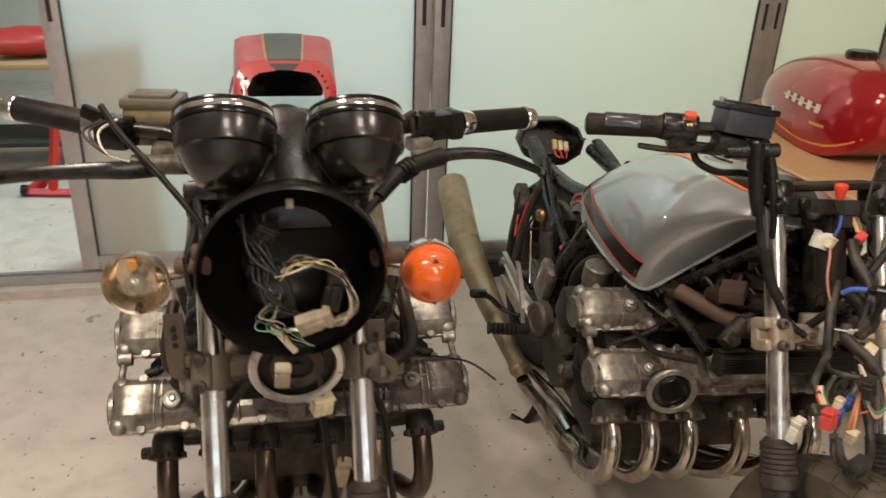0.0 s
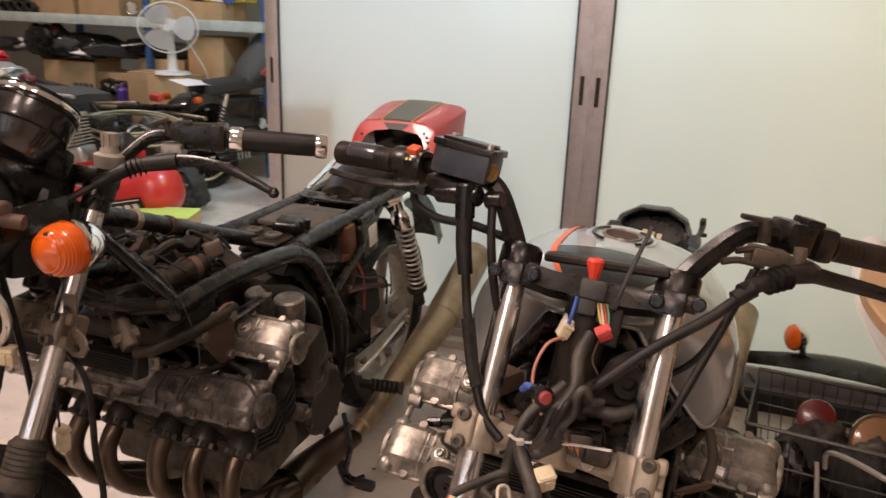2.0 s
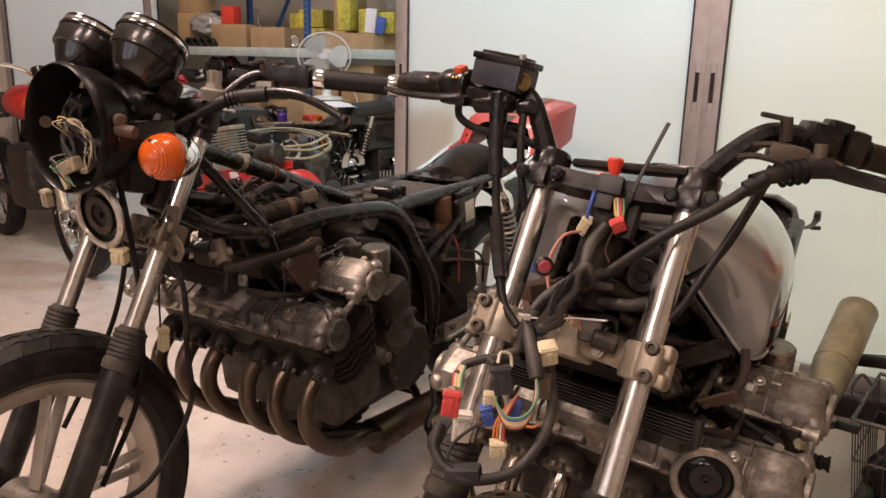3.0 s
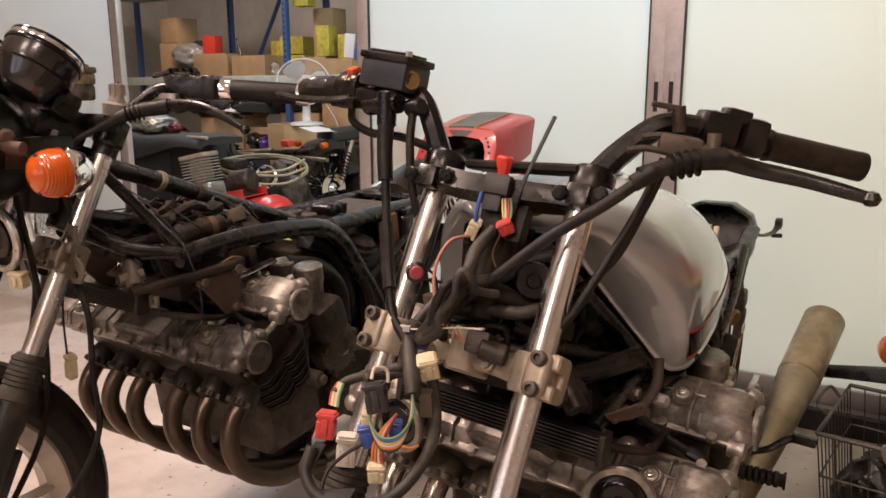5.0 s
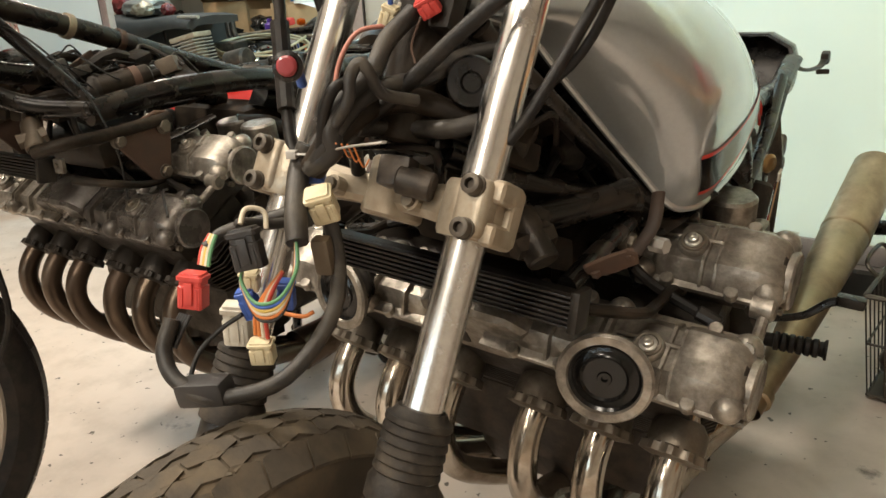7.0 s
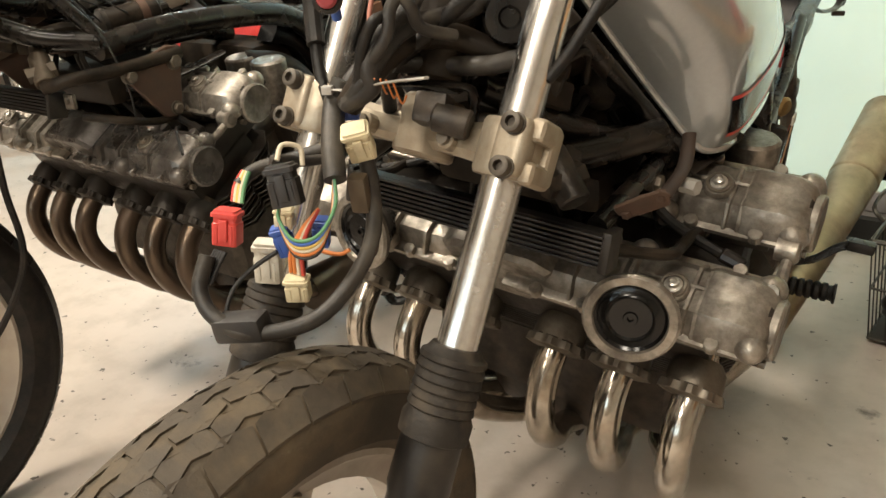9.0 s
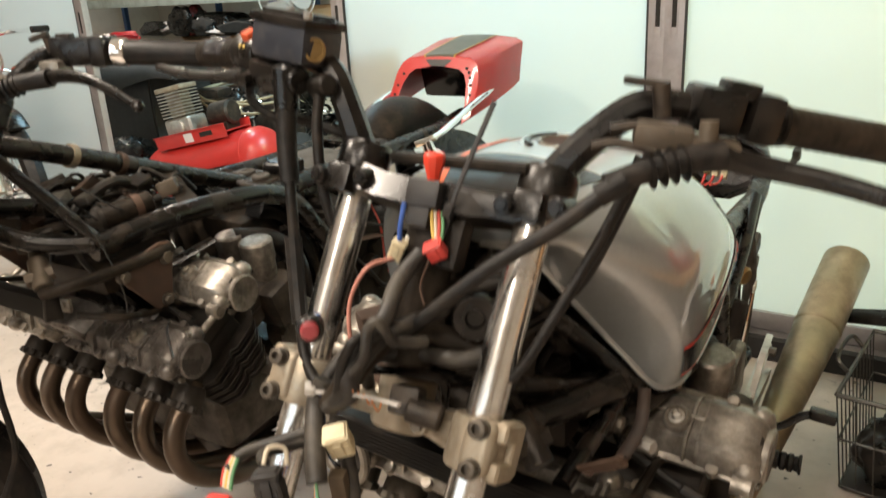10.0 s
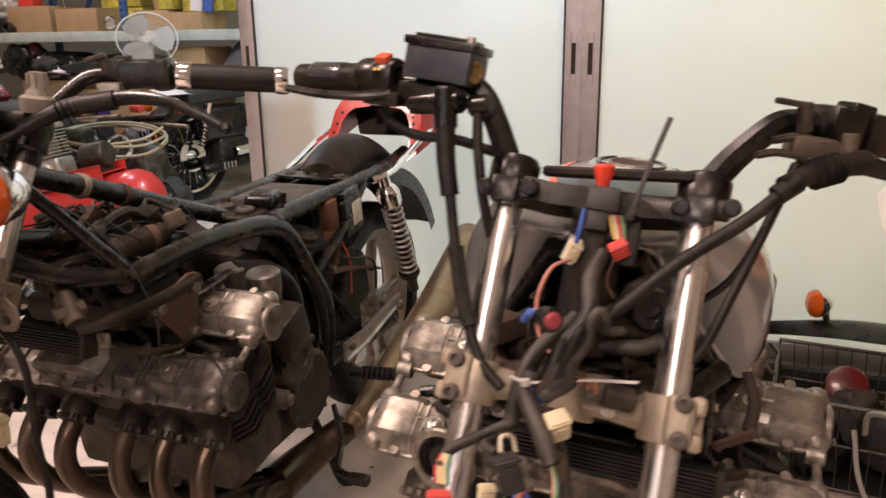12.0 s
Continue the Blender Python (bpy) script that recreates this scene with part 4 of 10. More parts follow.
def bucket(bike):
    c = Vector((0.004, 0.832, 1.008))
    out = [(0.0, 0.112), (-0.004, 0.114), (-0.012, 0.114), (-0.014, 0.110), (-0.055, 0.104), (-0.095, 0.082), (-0.115, 0.05), (-0.12, 0.0)]
    inn = [(-0.116, 0.0), (-0.111, 0.047), (-0.092, 0.078), (-0.053, 0.100), (-0.012, 0.107), (0.0, 0.109)]
    bm = B()
    lathe(bm, c, (0, -1, 0.0), inn + [(0.003, 0.1105)] + out, 48)
    shell = part("headlamp_shell", bm, material("dull_black_shell", (0.0022, 0.002, 0.0018), 0.28, scale=40, second=(0.005, 0.004, 0.0035), dirt=(0.016, 0.012, 0.009), dirt_amount=0.25, dirt_scale=16, spec=0.3), bike, "empty gloss black headlamp shell")
    for s in (-1, 1):
        bm = B()
        rod(bm, c + Vector((s * 0.100, 0.03, 0.005)), c + Vector((s * 0.135, 0.045, 0.0)), 0.011, 14)
        lathe(bm, c + Vector((s * 0.109, 0.035, 0.02)), (s, -0.3, 0), [(0, 0), (0, 0.012), (0.005, 0.012), (0.008, 0.008), (0.008, 0)], 14)
        part("shell_bolt", bm, M_RUST, shell)
    bm = B()
    block(bm, c + Vector((0.0, 0.045, 0.075)), (0.010, 0.006, 0.013), (-25, 0, 0), 0.002)
    part("tab", bm, M_CLAMP, shell)
    return c


BUCKET = bucket(bike_a)
M_WIRE_W = material("cream_wire", (0.62, 0.55, 0.42), 0.5, scale=80)
M_WIRE_D = material("dusty_grey_wire", (0.26, 0.22, 0.16), 0.5, scale=80)
M_WIRE_Y = material("yellow_wire", (0.60, 0.42, 0.10), 0.5, scale=80)
M_WIRE_R = material("red_wire", (0.50, 0.06, 0.04), 0.5, scale=80)
M_WIRE_G = material("green_wire", (0.10, 0.26, 0.12), 0.5, scale=80)
M_WIRE_B = material("blue_wire", (0.05, 0.12, 0.42), 0.5, scale=80)
M_WIRE_K = material("black_wire", (0.02, 0.02, 0.02), 0.5, scale=80)
M_WIRE_O = material("orange_wire", (0.62, 0.20, 0.05), 0.5, scale=80)
M_CONN = material("cream_plastic", (0.68, 0.60, 0.40), 0.5, second=(0.58, 0.49, 0.31), scale=40, dirt=(0.3, 0.24, 0.15), dirt_amount=0.4, dirt_scale=40)
M_CONNR = material("red_plastic", (0.58, 0.06, 0.05), 0.4, second=(0.5, 0.05, 0.04), scale=40)
M_CONNB = material("blue_plastic", (0.05, 0.11, 0.40), 0.4, scale=40)
M_CONNK = material("grey_black_plastic", (0.018, 0.017, 0.017), 0.45, second=(0.035, 0.031, 0.028), scale=40)
M_CONNW = material("white_plastic", (0.70, 0.67, 0.58), 0.5, second=(0.6, 0.56, 0.47), scale=40, dirt=(0.35, 0.3, 0.2), dirt_amount=0.4, dirt_scale=40)


M_OLDCONN = material("aged_clear_plastic", (0.42, 0.36, 0.26), 0.35, second=(0.30, 0.24, 0.16), scale=60, transmission=0.25, dirt=(0.16, 0.12, 0.08), dirt_amount=0.5, dirt_scale=50)


def connector(parent, m, size, mat, name="connector"):
    """A plug housing with an open mouth, a shoulder, side grooves and a latch."""
    x, y, z = size

    def ring(kx, ky, h):
        c = 0.16
        return [Vector((x / 2 * kx * u, y / 2 * ky * v, z * h)) for u, v in ((1, -1 + c), (1, 1 - c), (1 - c, 1), (-1 + c, 1), (-1, 1 - c), (-1, -1 + c), (-1 + c, -1), (1 - c, -1))]

    bm = B()
    loft(bm, [ring(0.70, 0.66, -0.20), ring(0.74, 0.70, -0.50), ring(0.98, 0.98, -0.50), ring(1, 1, -0.47), ring(1, 1, 0.12), ring(0.90, 0.90, 0.15), ring(0.90, 0.90, 0.30), ring(1.08, 1.08, 0.31), ring(1.08, 1.08, 0.42), ring(0.92, 0.92, 0.44), ring(0.88, 0.88, 0.50)])
    block(bm, (0, -y * 0.54, -0.05 * z), (x * 0.34, y * 0.16, z * 0.62), bevel=min(size) * 0.05)
    block(bm, (x * 0.30, -y * 0.515, -0.18 * z), (x * 0.10, y * 0.06, z * 0.50))
    block(bm, (-x * 0.30, -y * 0.515, -0.18 * z), (x * 0.10, y * 0.06, z * 0.50))
    bmesh.ops.transform(bm, matrix=m, verts=bm.verts)
    return part(name, bm, mat, parent)


def wire(parent, pts, r, mat, name="wire"):
    return part(name, sweep(B(), pts, r, 6, per=5), mat, parent, angle=70)


def wires_in_shell():
    c = BUCKET
    rnd = random.Random(4)
    mats = (M_WIRE_W, M_WIRE_K, M_WIRE_D, M_WIRE_W, M_WIRE_D, M_WIRE_K, M_WIRE_Y)
    for k in range(13):
        j = lambda q: rnd.uniform(-q, q)
        a = [(-0.018 + j(.006), 0.03 + j(.02), -0.006 + j(.008)), (0.004 + j(.006), 0.0 + j(.02), 0.014 + j(.006)), (0.036 + j(.006), -0.005 + j(.015), 0.014 + j(.006)), (0.064 + j(.005), 0.0 + j(.012), -0.010 + j(.007)), (0.072 + j(.005), 0.0 + j(.012), -0.045 + j(.007)), (0.056 + j(.007), 0.0, -0.066 + j(.006)), (0.040, 0.0, -0.068 + j(.004))]
        wire(bike_a, [c + Vector(p) for p in a], 0.0009, mats[k % 7])
    for k in range(7):
        j = lambda q: rnd.uniform(-q, q)
        a = [(-0.025 + j(.015), 0.03, -0.045 + j(.012)), (-0.038 + j(.012), 0.0, -0.062 + j(.012)), (-0.014 + j(.012), -0.01, -0.066 + j(.01)), (-0.004 + j(.012), 0.0, -0.09 + j(.01)), (0.012 + j(.016), 0.0, -0.098)]
        wire(bike_a, [c + Vector(p) for p in a], 0.0009, (M_WIRE_K, M_WIRE_G, M_WIRE_D, M_WIRE_K)[k % 4])
    for k in range(8):
        j = lambda q: rnd.uniform(-q, q)
        a = [(-0.05 + j(.02), 0.06, 0.04 + j(.02)), (-0.045 + j(.02), 0.03, 0.01 + j(.02)), (-0.02 + j(.02), 0.02, -0.03 + j(.02)), (-0.01 + j(.02), 0.03, -0.07)]
        wire(bike_a, [c + Vector(p) for p in a], 0.0028, M_WIRE_K)
    connector(bike_a, Matrix.Translation(c + Vector((0.024, -0.005, -0.06))) @ pose(0, 0, 0, 20, 70, 20), (0.022, 0.018, 0.044), M_OLDCONN)
    connector(bike_a, Matrix.Translation(c + Vector((-0.014, 0.0, -0.085))) @ pose(0, 0, 0, 0, -35, 0), (0.008, 0.008, 0.045), M_CONN)
    connector(bike_a, Matrix.Translation(c + Vector((-0.018, -0.03, -0.118))) @ pose(0, 0, 0, 10, 5, 0), (0.018, 0.014, 0.03), M_OLDCONN)
    connector(bike_a, Matrix.Translation(c + Vector((-0.04, 0.05, 0.0))) @ pose(0, 0, 0, 20, 10, 20), (0.035, 0.03, 0.03), M_CONNK)
    connector(bike_a, Matrix.Translation(c + Vector((-0.035, 0.06, 0.035))) @ pose(0, 0, 0, 20, 30, 20), (0.03, 0.03, 0.03), M_CONNK)
    connector(bike_a, Matrix.Translation(c + Vector((0.05, 0.04, -0.04))) @ pose(0, 0, 0, 0, 15, 0), (0.025, 0.03, 0.05), M_CONNK)


wires_in_shell()


def gauge(bike, c):
    ax = Vector((0, 0.60, 0.80))
    bm = B()
    lathe(bm, c, ax, [(-0.092, 0), (-0.091, 0.026), (-0.086, 0.034), (-0.070, 0.045), (-0.053, 0.0535), (-0.050, 0.0555), (-0.0485, 0.0595), (-0.045, 0.0608), (-0.018, 0.0620)], 40)
    cup = part("gauge_cup", bm, material("gloss_black_cup", (0.006, 0.0052, 0.0048), 0.2, second=(0.011, 0.0095, 0.008), scale=30, coat=0.4, dirt=(0.03, 0.024, 0.019), dirt_amount=0.25, dirt_scale=25), bike, "gloss black instrument cup")
    for h, r in ((-0.018, 0.0635), (-0.009, 0.0615), (-0.003, 0.061)):
        bm = B()
        lathe(bm, c + ax * h, ax, [(0, r - 0.006), (0.0005, r), (0.004, r + 0.0008), (0.0075, r), (0.008, r - 0.006)], 40)
        part("rim_band", bm, M_STRIPE if h < -0.01 else M_CHROME if h < -0.005 else M_STRIPE, cup)
    bm = B()
    lathe(bm, c, ax, [(-0.002, 0), (0.004, 0.03), (0.003, 0.056)], 32)
    part("dial_glass", bm, M_STRIPE, cup)


gauge(bike_a, Vector((-0.070, 0.962, 1.168)))
gauge(bike_a, Vector((0.092, 0.965, 1.166)))
bm = B()
block(bm, (0.01, 1.0, 1.11), (0.07, 0.05, 0.12), (-33, 0, 0), 0.02, 2)
block(bm, (0.01, 0.98, 1.075), (0.20, 0.05, 0.05), (-33, 0, 0), 0.012, 2)
part("gauge_bracket", bm, M_BLACK, bike_a)
for s in (-1, 1):
    bm = B()
    block(bm, (s * 0.115 - 0.005, 0.92, 1.0), (0.008, 0.12, 0.05), (0, 0, 0), 0.004)
    lathe(bm, on_a(1.0, s * 0.104), (0, TAN, 1), [(-0.02, 0.02), (-0.02, 0.023), (0.0, 0.023), (0.0, 0.02)], 18)
    part("headlamp_bracket", bm, M_BLACK, bike_a)
bm = B()
block(bm, (-0.009, 1.06, 1.035), (0.26, 0.06, 0.028), (-27, 0, 0), 0.008)
for s in (-1, 1):
    rod(bm, on_a(1.0, s * 0.104), on_a(1.045, s * 0.104), 0.027, 20, bevel=0.003)
block(bm, (0, 0.99, 1.04), (0.16, 0.10, 0.07), (-20, 0, 0), 0.02, 2)
part("top_clamp", bm, M_BLACK, bike_a)
# bits that fill the dark space behind the shell
bm = B()
block(bm, (0.06, 0.975, 0.99), (0.04, 0.05, 0.09), (-10, 10, 20), 0.008)
block(bm, (-0.05, 0.975, 1.0), (0.05, 0.05, 0.07), (-10, -10, 10), 0.008)
block(bm, (0.0, 0.97, 0.92), (0.06, 0.06, 0.08), (-10, 0, 0), 0.012)
part("fuse_block", bm, M_CONNK, bike_a)


M_TARN = material("tarnished_reflector", (0.62, 0.53, 0.40), 0.24, 0.9, second=(0.40, 0.31, 0.20), scale=26, rough_var=0.1, dirt=(0.16, 0.11, 0.07), dirt_amount=0.4, dirt_scale=24)


M_ORANGEPOST = material("stained_amber_plastic", (0.50, 0.22, 0.06), 0.45, second=(0.36, 0.17, 0.06), scale=60)


def indicator(bike, s, lens):
    c = Vector((s * 0.187 - 0.002, 0.905, 0.970))
    bm = B()
    lathe(bm, c, (0, -1, 0), [(-0.058, 0), (-0.056, 0.012), (-0.046, 0.026), (-0.03, 0.036), (-0.012, 0.040), (-0.006, 0.0415), (-0.002, 0.0405), (-0.004, 0.038), (-0.03, 0.032), (-0.045, 0.02), (-0.047, 0)], 30)
    rod(bm, c + Vector((-s * 0.02, 0.03, 0)), c + Vector((-s * 0.082, 0.05, 0.0)), 0.0105, 14)
    lathe(bm, c + Vector((-s * 0.052, 0.04, 0)), (-s, 0.3, 0), [(0, 0.0105), (0, 0.014), (0.006, 0.015), (0.016, 0.014), (0.018, 0.0105)], 14)
    body = part("indicator", bm, M_CHROME if lens else M_TARN, bike, "" if lens else "open chrome indicator with bare bulb and missing lens")
    if lens:
        bm = B()
        lathe(bm, c, (0, -1, 0), [(-0.006, 0.037), (-0.002, 0.0395), (0.008, 0.0395), (0.02, 0.0375), (0.034, 0.031), (0.043, 0.021), (0.048, 0.009), (0.049, 0)], 32)
        cover = part("lens", bm, M_AMBER, body, "dusty amber plastic lens")
        for h, r in ((0.012, 0.0392), (0.0165, 0.0383), (0.021, 0.0373), (0.0255, 0.0352), (0.030, 0.0332), (0.0345, 0.0307), (0.039, 0.0260)):
            part("ridge", lathe(B(), c, (0, -1, 0), [(h - 0.0014, r - 0.002), (h - 0.0007, r + 0.0007), (h + 0.0007, r + 0.0004), (h + 0.0014, r - 0.002)], 32), M_AMBER, cover)
        for dx, dz in ((0, 0.029), (0, -0.029)):
            bm = B()
            rod(bm, c + Vector((dx, -0.026, dz)), c + Vector((dx, -0.037, dz)), 0.0035, 8)
            part("screw", bm, M_DARKCASE, body)
    else:
        bm = B()
        lathe(bm, c + Vector((0, -0.0, 0)), (0, -1, 0), [(-0.014, 0.008), (-0.010, 0.0125), (-0.003, 0.0145), (0.004, 0.0135), (0.009, 0.009), (0.012, 0.003), (0.0125, 0)], 22)
        bulb = part("bulb", bm, material("clear_bulb_glass", (0.75, 0.68, 0.56), 0.03, scale=30, transmission=0.92), body)
        part("bulb_base", lathe(B(), c, (0, -1, 0), [(-0.034, 0.0095), (-0.016, 0.0095), (-0.013, 0.0085), (-0.013, 0)], 18), M_BRIGHT, bulb)
        bm = B()
        lathe(bm, c, (0, -1, 0), [(-0.035, 0), (-0.034, 0.028), (-0.032, 0.0305)], 24)
        part("reflector", bm, M_TARN, body)
        for dz in (0.030, -0.030):
            bm = B()
            rod(bm, c + Vector((0, 0.008, dz)), c + Vector((0, -0.004, dz)), 0.007 if dz > 0 else 0.004, 8)
            part("screw_post", bm, M_RUST if dz < 0 else M_ORANGEPOST, body)


indicator(bike_a, 1, True)
indicator(bike_a, -1, False)


def horn(bike, c, facing, r=0.058, bright=True, name="horn"):
    c, f = Vector(c), Vector(facing).normalized()
    bm = B()
    lathe(bm, c, f, [(-0.045, 0), (-0.045, 0.022), (-0.03, 0.028), (-0.02, r * 0.68), (-0.012, r - 0.008), (-0.004, r - 0.005), (0.0, r - 0.003)], 36)
    h = part(name, bm, M_BLACK, bike)
    bm = B()
    lathe(bm, c, f, [(-0.004, r - 0.003), (-0.003, r), (0.003, r + 0.001), (0.006, r - 0.002), (0.006, r - 0.010), (0.002, r - 0.012), (0.002, r - 0.005)], 40)
    if bright:
        for k in range(6):
            a = 2 * math.pi * k / 6 + 0.3
            ax, side, up = basis(f)
            p = c + (side * math.cos(a) + up * math.sin(a)) * (r - 0.004)
            rod(bm, p, p + f * 0.009, 0.0035, 8)
    part("horn_ring", bm, M_BRIGHT if bright else M_CASE, h)
    bm = B()
    lathe(bm, c, f, [(-0.006, r - 0.004), (-0.005, r * 0.6), (0.0, r * 0.58), (0.001, r * 0.35), (-0.002, r * 0.33), (-0.002, r * 0.1), (0.004, r * 0.09), (0.004, 0)] if bright else [(-0.004, r - 0.003), (0.001, r - 0.007), (0.003, r - 0.012), (0.0005, r - 0.015), (0.002, r * 0.55), (0.0045, r * 0.5), (0.002, r * 0.45), (0.002, r * 0.16), (0.004, r * 0.14), (0.004, r * 0.07), (0.001, r * 0.05), (0.001, 0)], 36)
    part("diaphragm", bm, M_STRIPE if not bright else M_RUBBER, h)
    if bright:
        bm = B()
        lathe(bm, c + f * 0.001, f, [(0.001, r * 0.34), (0.0025, r * 0.36), (0.0025, r * 0.56), (0.001, r * 0.585)], 32)
        part("horn_trim", bm, M_DARKCASE, h)


horn(bike_a, (0.004, 0.888, 0.848), (0.05, -1, -0.12), 0.063)


def bar_a(s):
    pts = [(0.10, 1.065, 1.035), (0.118, 1.09, 1.06), (0.150, 1.128, 1.098), (0.190, 1.145, 1.104), (0.26, 1.165, 1.102), (0.415, 1.238, 1.092)]
    g0, g1 = Vector(mirror((0.296, 1.180, 1.100), s)), Vector(mirror((0.404, 1.234, 1.092), s))
    if s < 0:
        pts[-2:] = [(0.25, 1.165, 1.106), (0.397, 1.238, 1.118)]
        g0, g1 = Vector((-0.278, 1.179, 1.108)), Vector((-0.386, 1.233, 1.117))
    part("handlebar", sweep(B(), [mirror(p, s) for p in pts], 0.0112, 12), M_BLACK, bike_a)
    bm = B()
    d = (g1 - g0)
    lathe(bm, g0, d, [(0, 0.012), (0.0, 0.0178), (0.004, 0.0186), (d.length - 0.004, 0.0186), (d.length, 0.0178), (d.length, 0.012)], 26)
    part("grip", bm, M_RUBBER, bike_a, "black foam grip")
    u = d.normalized()
    for p, q in ((g0 - u * 0.020, 0.022), (g1, 0.020)):
        bm = B()
        lathe(bm, p, u, [(0, 0.010), (0, 0.019), (0.002, 0.0205), (q - 0.004, 0.0205), (q, 0.0185), (q, 0.0)], 26)
        part("grip_collar", bm, M_CHROME, bike_a)


bar_a(1), bar_a(-1)
# left switch block, perch, boot and lever
bm = B()
block(bm, (0.232, 1.152, 1.104), (0.06, 0.045, 0.042), (0, 0, 24), 0.008)
block(bm, (0.262, 1.166, 1.103), (0.026, 0.05, 0.046), (0, 0, 24), 0.008)
block(bm, (0.21, 1.135, 1.112), (0.03, 0.03, 0.03), (0, 0, 24), 0.005)
sw = part("switch_block", bm, M_BLACK, bike_a)
bm = B()
block(bm, (0.185, 1.115, 1.128), (0.03, 0.012, 0.008), (0, -18, 30), 0.003)
rod(bm, (0.195, 1.125, 1.105), (0.19, 1.122, 1.128), 0.006, 10)
block(bm, (0.218, 1.135, 1.127), (0.022, 0.016, 0.008), (0, 0, 24), 0.002)
part("switch_lever", bm, M_DARKCASE, sw)
bm = B()
block(bm, (0.205, 1.120, 1.083), (0.035, 0.035, 0.022), (0, 0, 20), 0.006)
block(bm, (0.215, 1.095, 1.072), (0.05, 0.028, 0.016), (0, 0, 15), 0.005)
part("lever_perch", bm, M_CASE, bike_a)
bm = B()
boot = [(0.13, 1.02, 1.035), (0.155, 1.045, 1.052), (0.18, 1.066, 1.064), (0.235, 1.090, 1.072)]
sweep(bm, boot, (0.010, 0.014), 12)
for k in range(4):
    c = Vector((0.165, 1.054, 1.057)) + Vector((0.012, 0.010, 0.004)) * (k * 0.5)
    lathe(bm, c, (0.75, 0.6, 0.25), [(0, 0.012), (0.0015, 0.0165), (0.0035, 0.012)], 12)
part("lever_boot", bm, M_RUBBER, bike_a)
part("clutch_cable", sweep(B(), [(0.13, 1.02, 1.035), (0.10, 0.99, 1.01), (0.08, 0.975, 0.96), (0.06, 1.0, 0.88), (0.05, 1.1, 0.80)], 0.0058, 8), M_RUBBER, bike_a)
lever(bike_a, [(0.225, 1.088, 1.072), (0.27, 1.092, 1.075), (0.32, 1.095, 1.070), (0.37, 1.10, 1.052), (0.403, 1.105, 1.036)], True, (0.0085, 0.005), M_BLACK)
M_FCAP = material("cloudy_plastic", (0.40, 0.36, 0.30), 0.3, second=(0.26, 0.22, 0.17), scale=50, transmission=0.35)
# the clear plastic pot standing by the left fork top
bm = B()
lathe(bm, (0.118, 1.064, 1.055), (0.1, 0.1, 1), [(0, 0.022), (0.02, 0.024), (0.024, 0.016), (0.03, 0.014), (0.032, 0.0125), (0.056, 0.0115), (0.057, 0)], 14)
fc = part("fork_cap", bm, M_FCAP, bike_a, "dirty pale plastic cap")
for k in range(7):
    a = 2 * math.pi * k / 7
    part("cap_rib", block(B(), (0.122 + 0.0125 * math.cos(a), 1.068 + 0.0125 * math.sin(a), 1.10), (0.003, 0.003, 0.02)), M_FCAP, fc)
M_FLAKE = material("flaking_black_paint", (0.055, 0.046, 0.037), 0.45, 0.4, second=(0.24, 0.20, 0.155), amount=0.7, scale=45, bump=0.4, bump_scale=120, dirt=(0.012, 0.010, 0.008), dirt_amount=0.6, dirt_scale=30)
# right master cylinder with cloudy reservoir and lid
bm = B()
block(bm, (-0.184, 1.18, 1.095), (0.076, 0.06, 0.035), (0, 0, -8), 0.008, 2)
block(bm, (-0.16, 1.13, 1.075), (0.05, 0.06, 0.035), (0, 0, -8), 0.012, 2)
rod(bm, (-0.205, 1.075, 1.075), (-0.13, 1.06, 1.078), 0.014, 14)
rod(bm, (-0.13, 1.06, 1.078), (-0.108, 1.045, 1.06), 0.010, 12)
mc = part("master_cylinder", bm, M_FLAKE, bike_a, "corroded alloy with flaking paint")
bm = B()
block(bm, (-0.184, 1.18, 1.123), (0.080, 0.064, 0.026), (0, 0, -8), 0.008, 2)
part("reservoir", bm, material("yellowed_plastic", (0.34, 0.26, 0.14), 0.2, second=(0.22, 0.16, 0.085), scale=30, transmission=0.5, dirt=(0.10, 0.075, 0.05), dirt_amount=0.4, dirt_scale=30), mc)
bm = B()
block(bm, (-0.184, 1.18, 1.141), (0.084, 0.068, 0.014), (0, 0, -8), 0.005, 2)
block(bm, (-0.184, 1.18, 1.150), (0.060, 0.046, 0.006), (0, 0, -8), 0.002)
part("reservoir_lid", bm, material("grey_brown_lid", (0.10, 0.082, 0.06), 0.35, second=(0.16, 0.13, 0.095), scale=30, dirt=(0.05, 0.04, 0.03), dirt_amount=0.5, dirt_scale=30), mc)
lever(bike_a, [(-0.165, 1.075, 1.072), (-0.21, 1.06, 1.072), (-0.25, 1.055, 1.074), (-0.33, 1.06, 1.070), (-0.40, 1.075, 1.058), (-0.425, 1.08, 1.05)], False, (0.0115, 0.006), M_BLACK)
bm = B()
block(bm, (-0.235, 1.15, 1.102), (0.05, 0.05, 0.045), (0, 0, -22), 0.008)
block(bm, (-0.262, 1.14, 1.13), (0.035, 0.012, 0.02), (0, 20, -22), 0.004)
part("switch_block", bm, M_BLACK, bike_a)
for k, (dx, mat) in enumerate(((0.0, M_WIRE_W), (0.012, M_WIRE_K), (0.02, M_WIRE_K))):
    wire(bike_a, [(-0.225 - dx, 1.11, 1.13), (-0.245 - dx, 1.08, 1.12), (-0.235, 1.062, 1.095), (-0.205, 1.055, 1.085)], 0.002, mat)
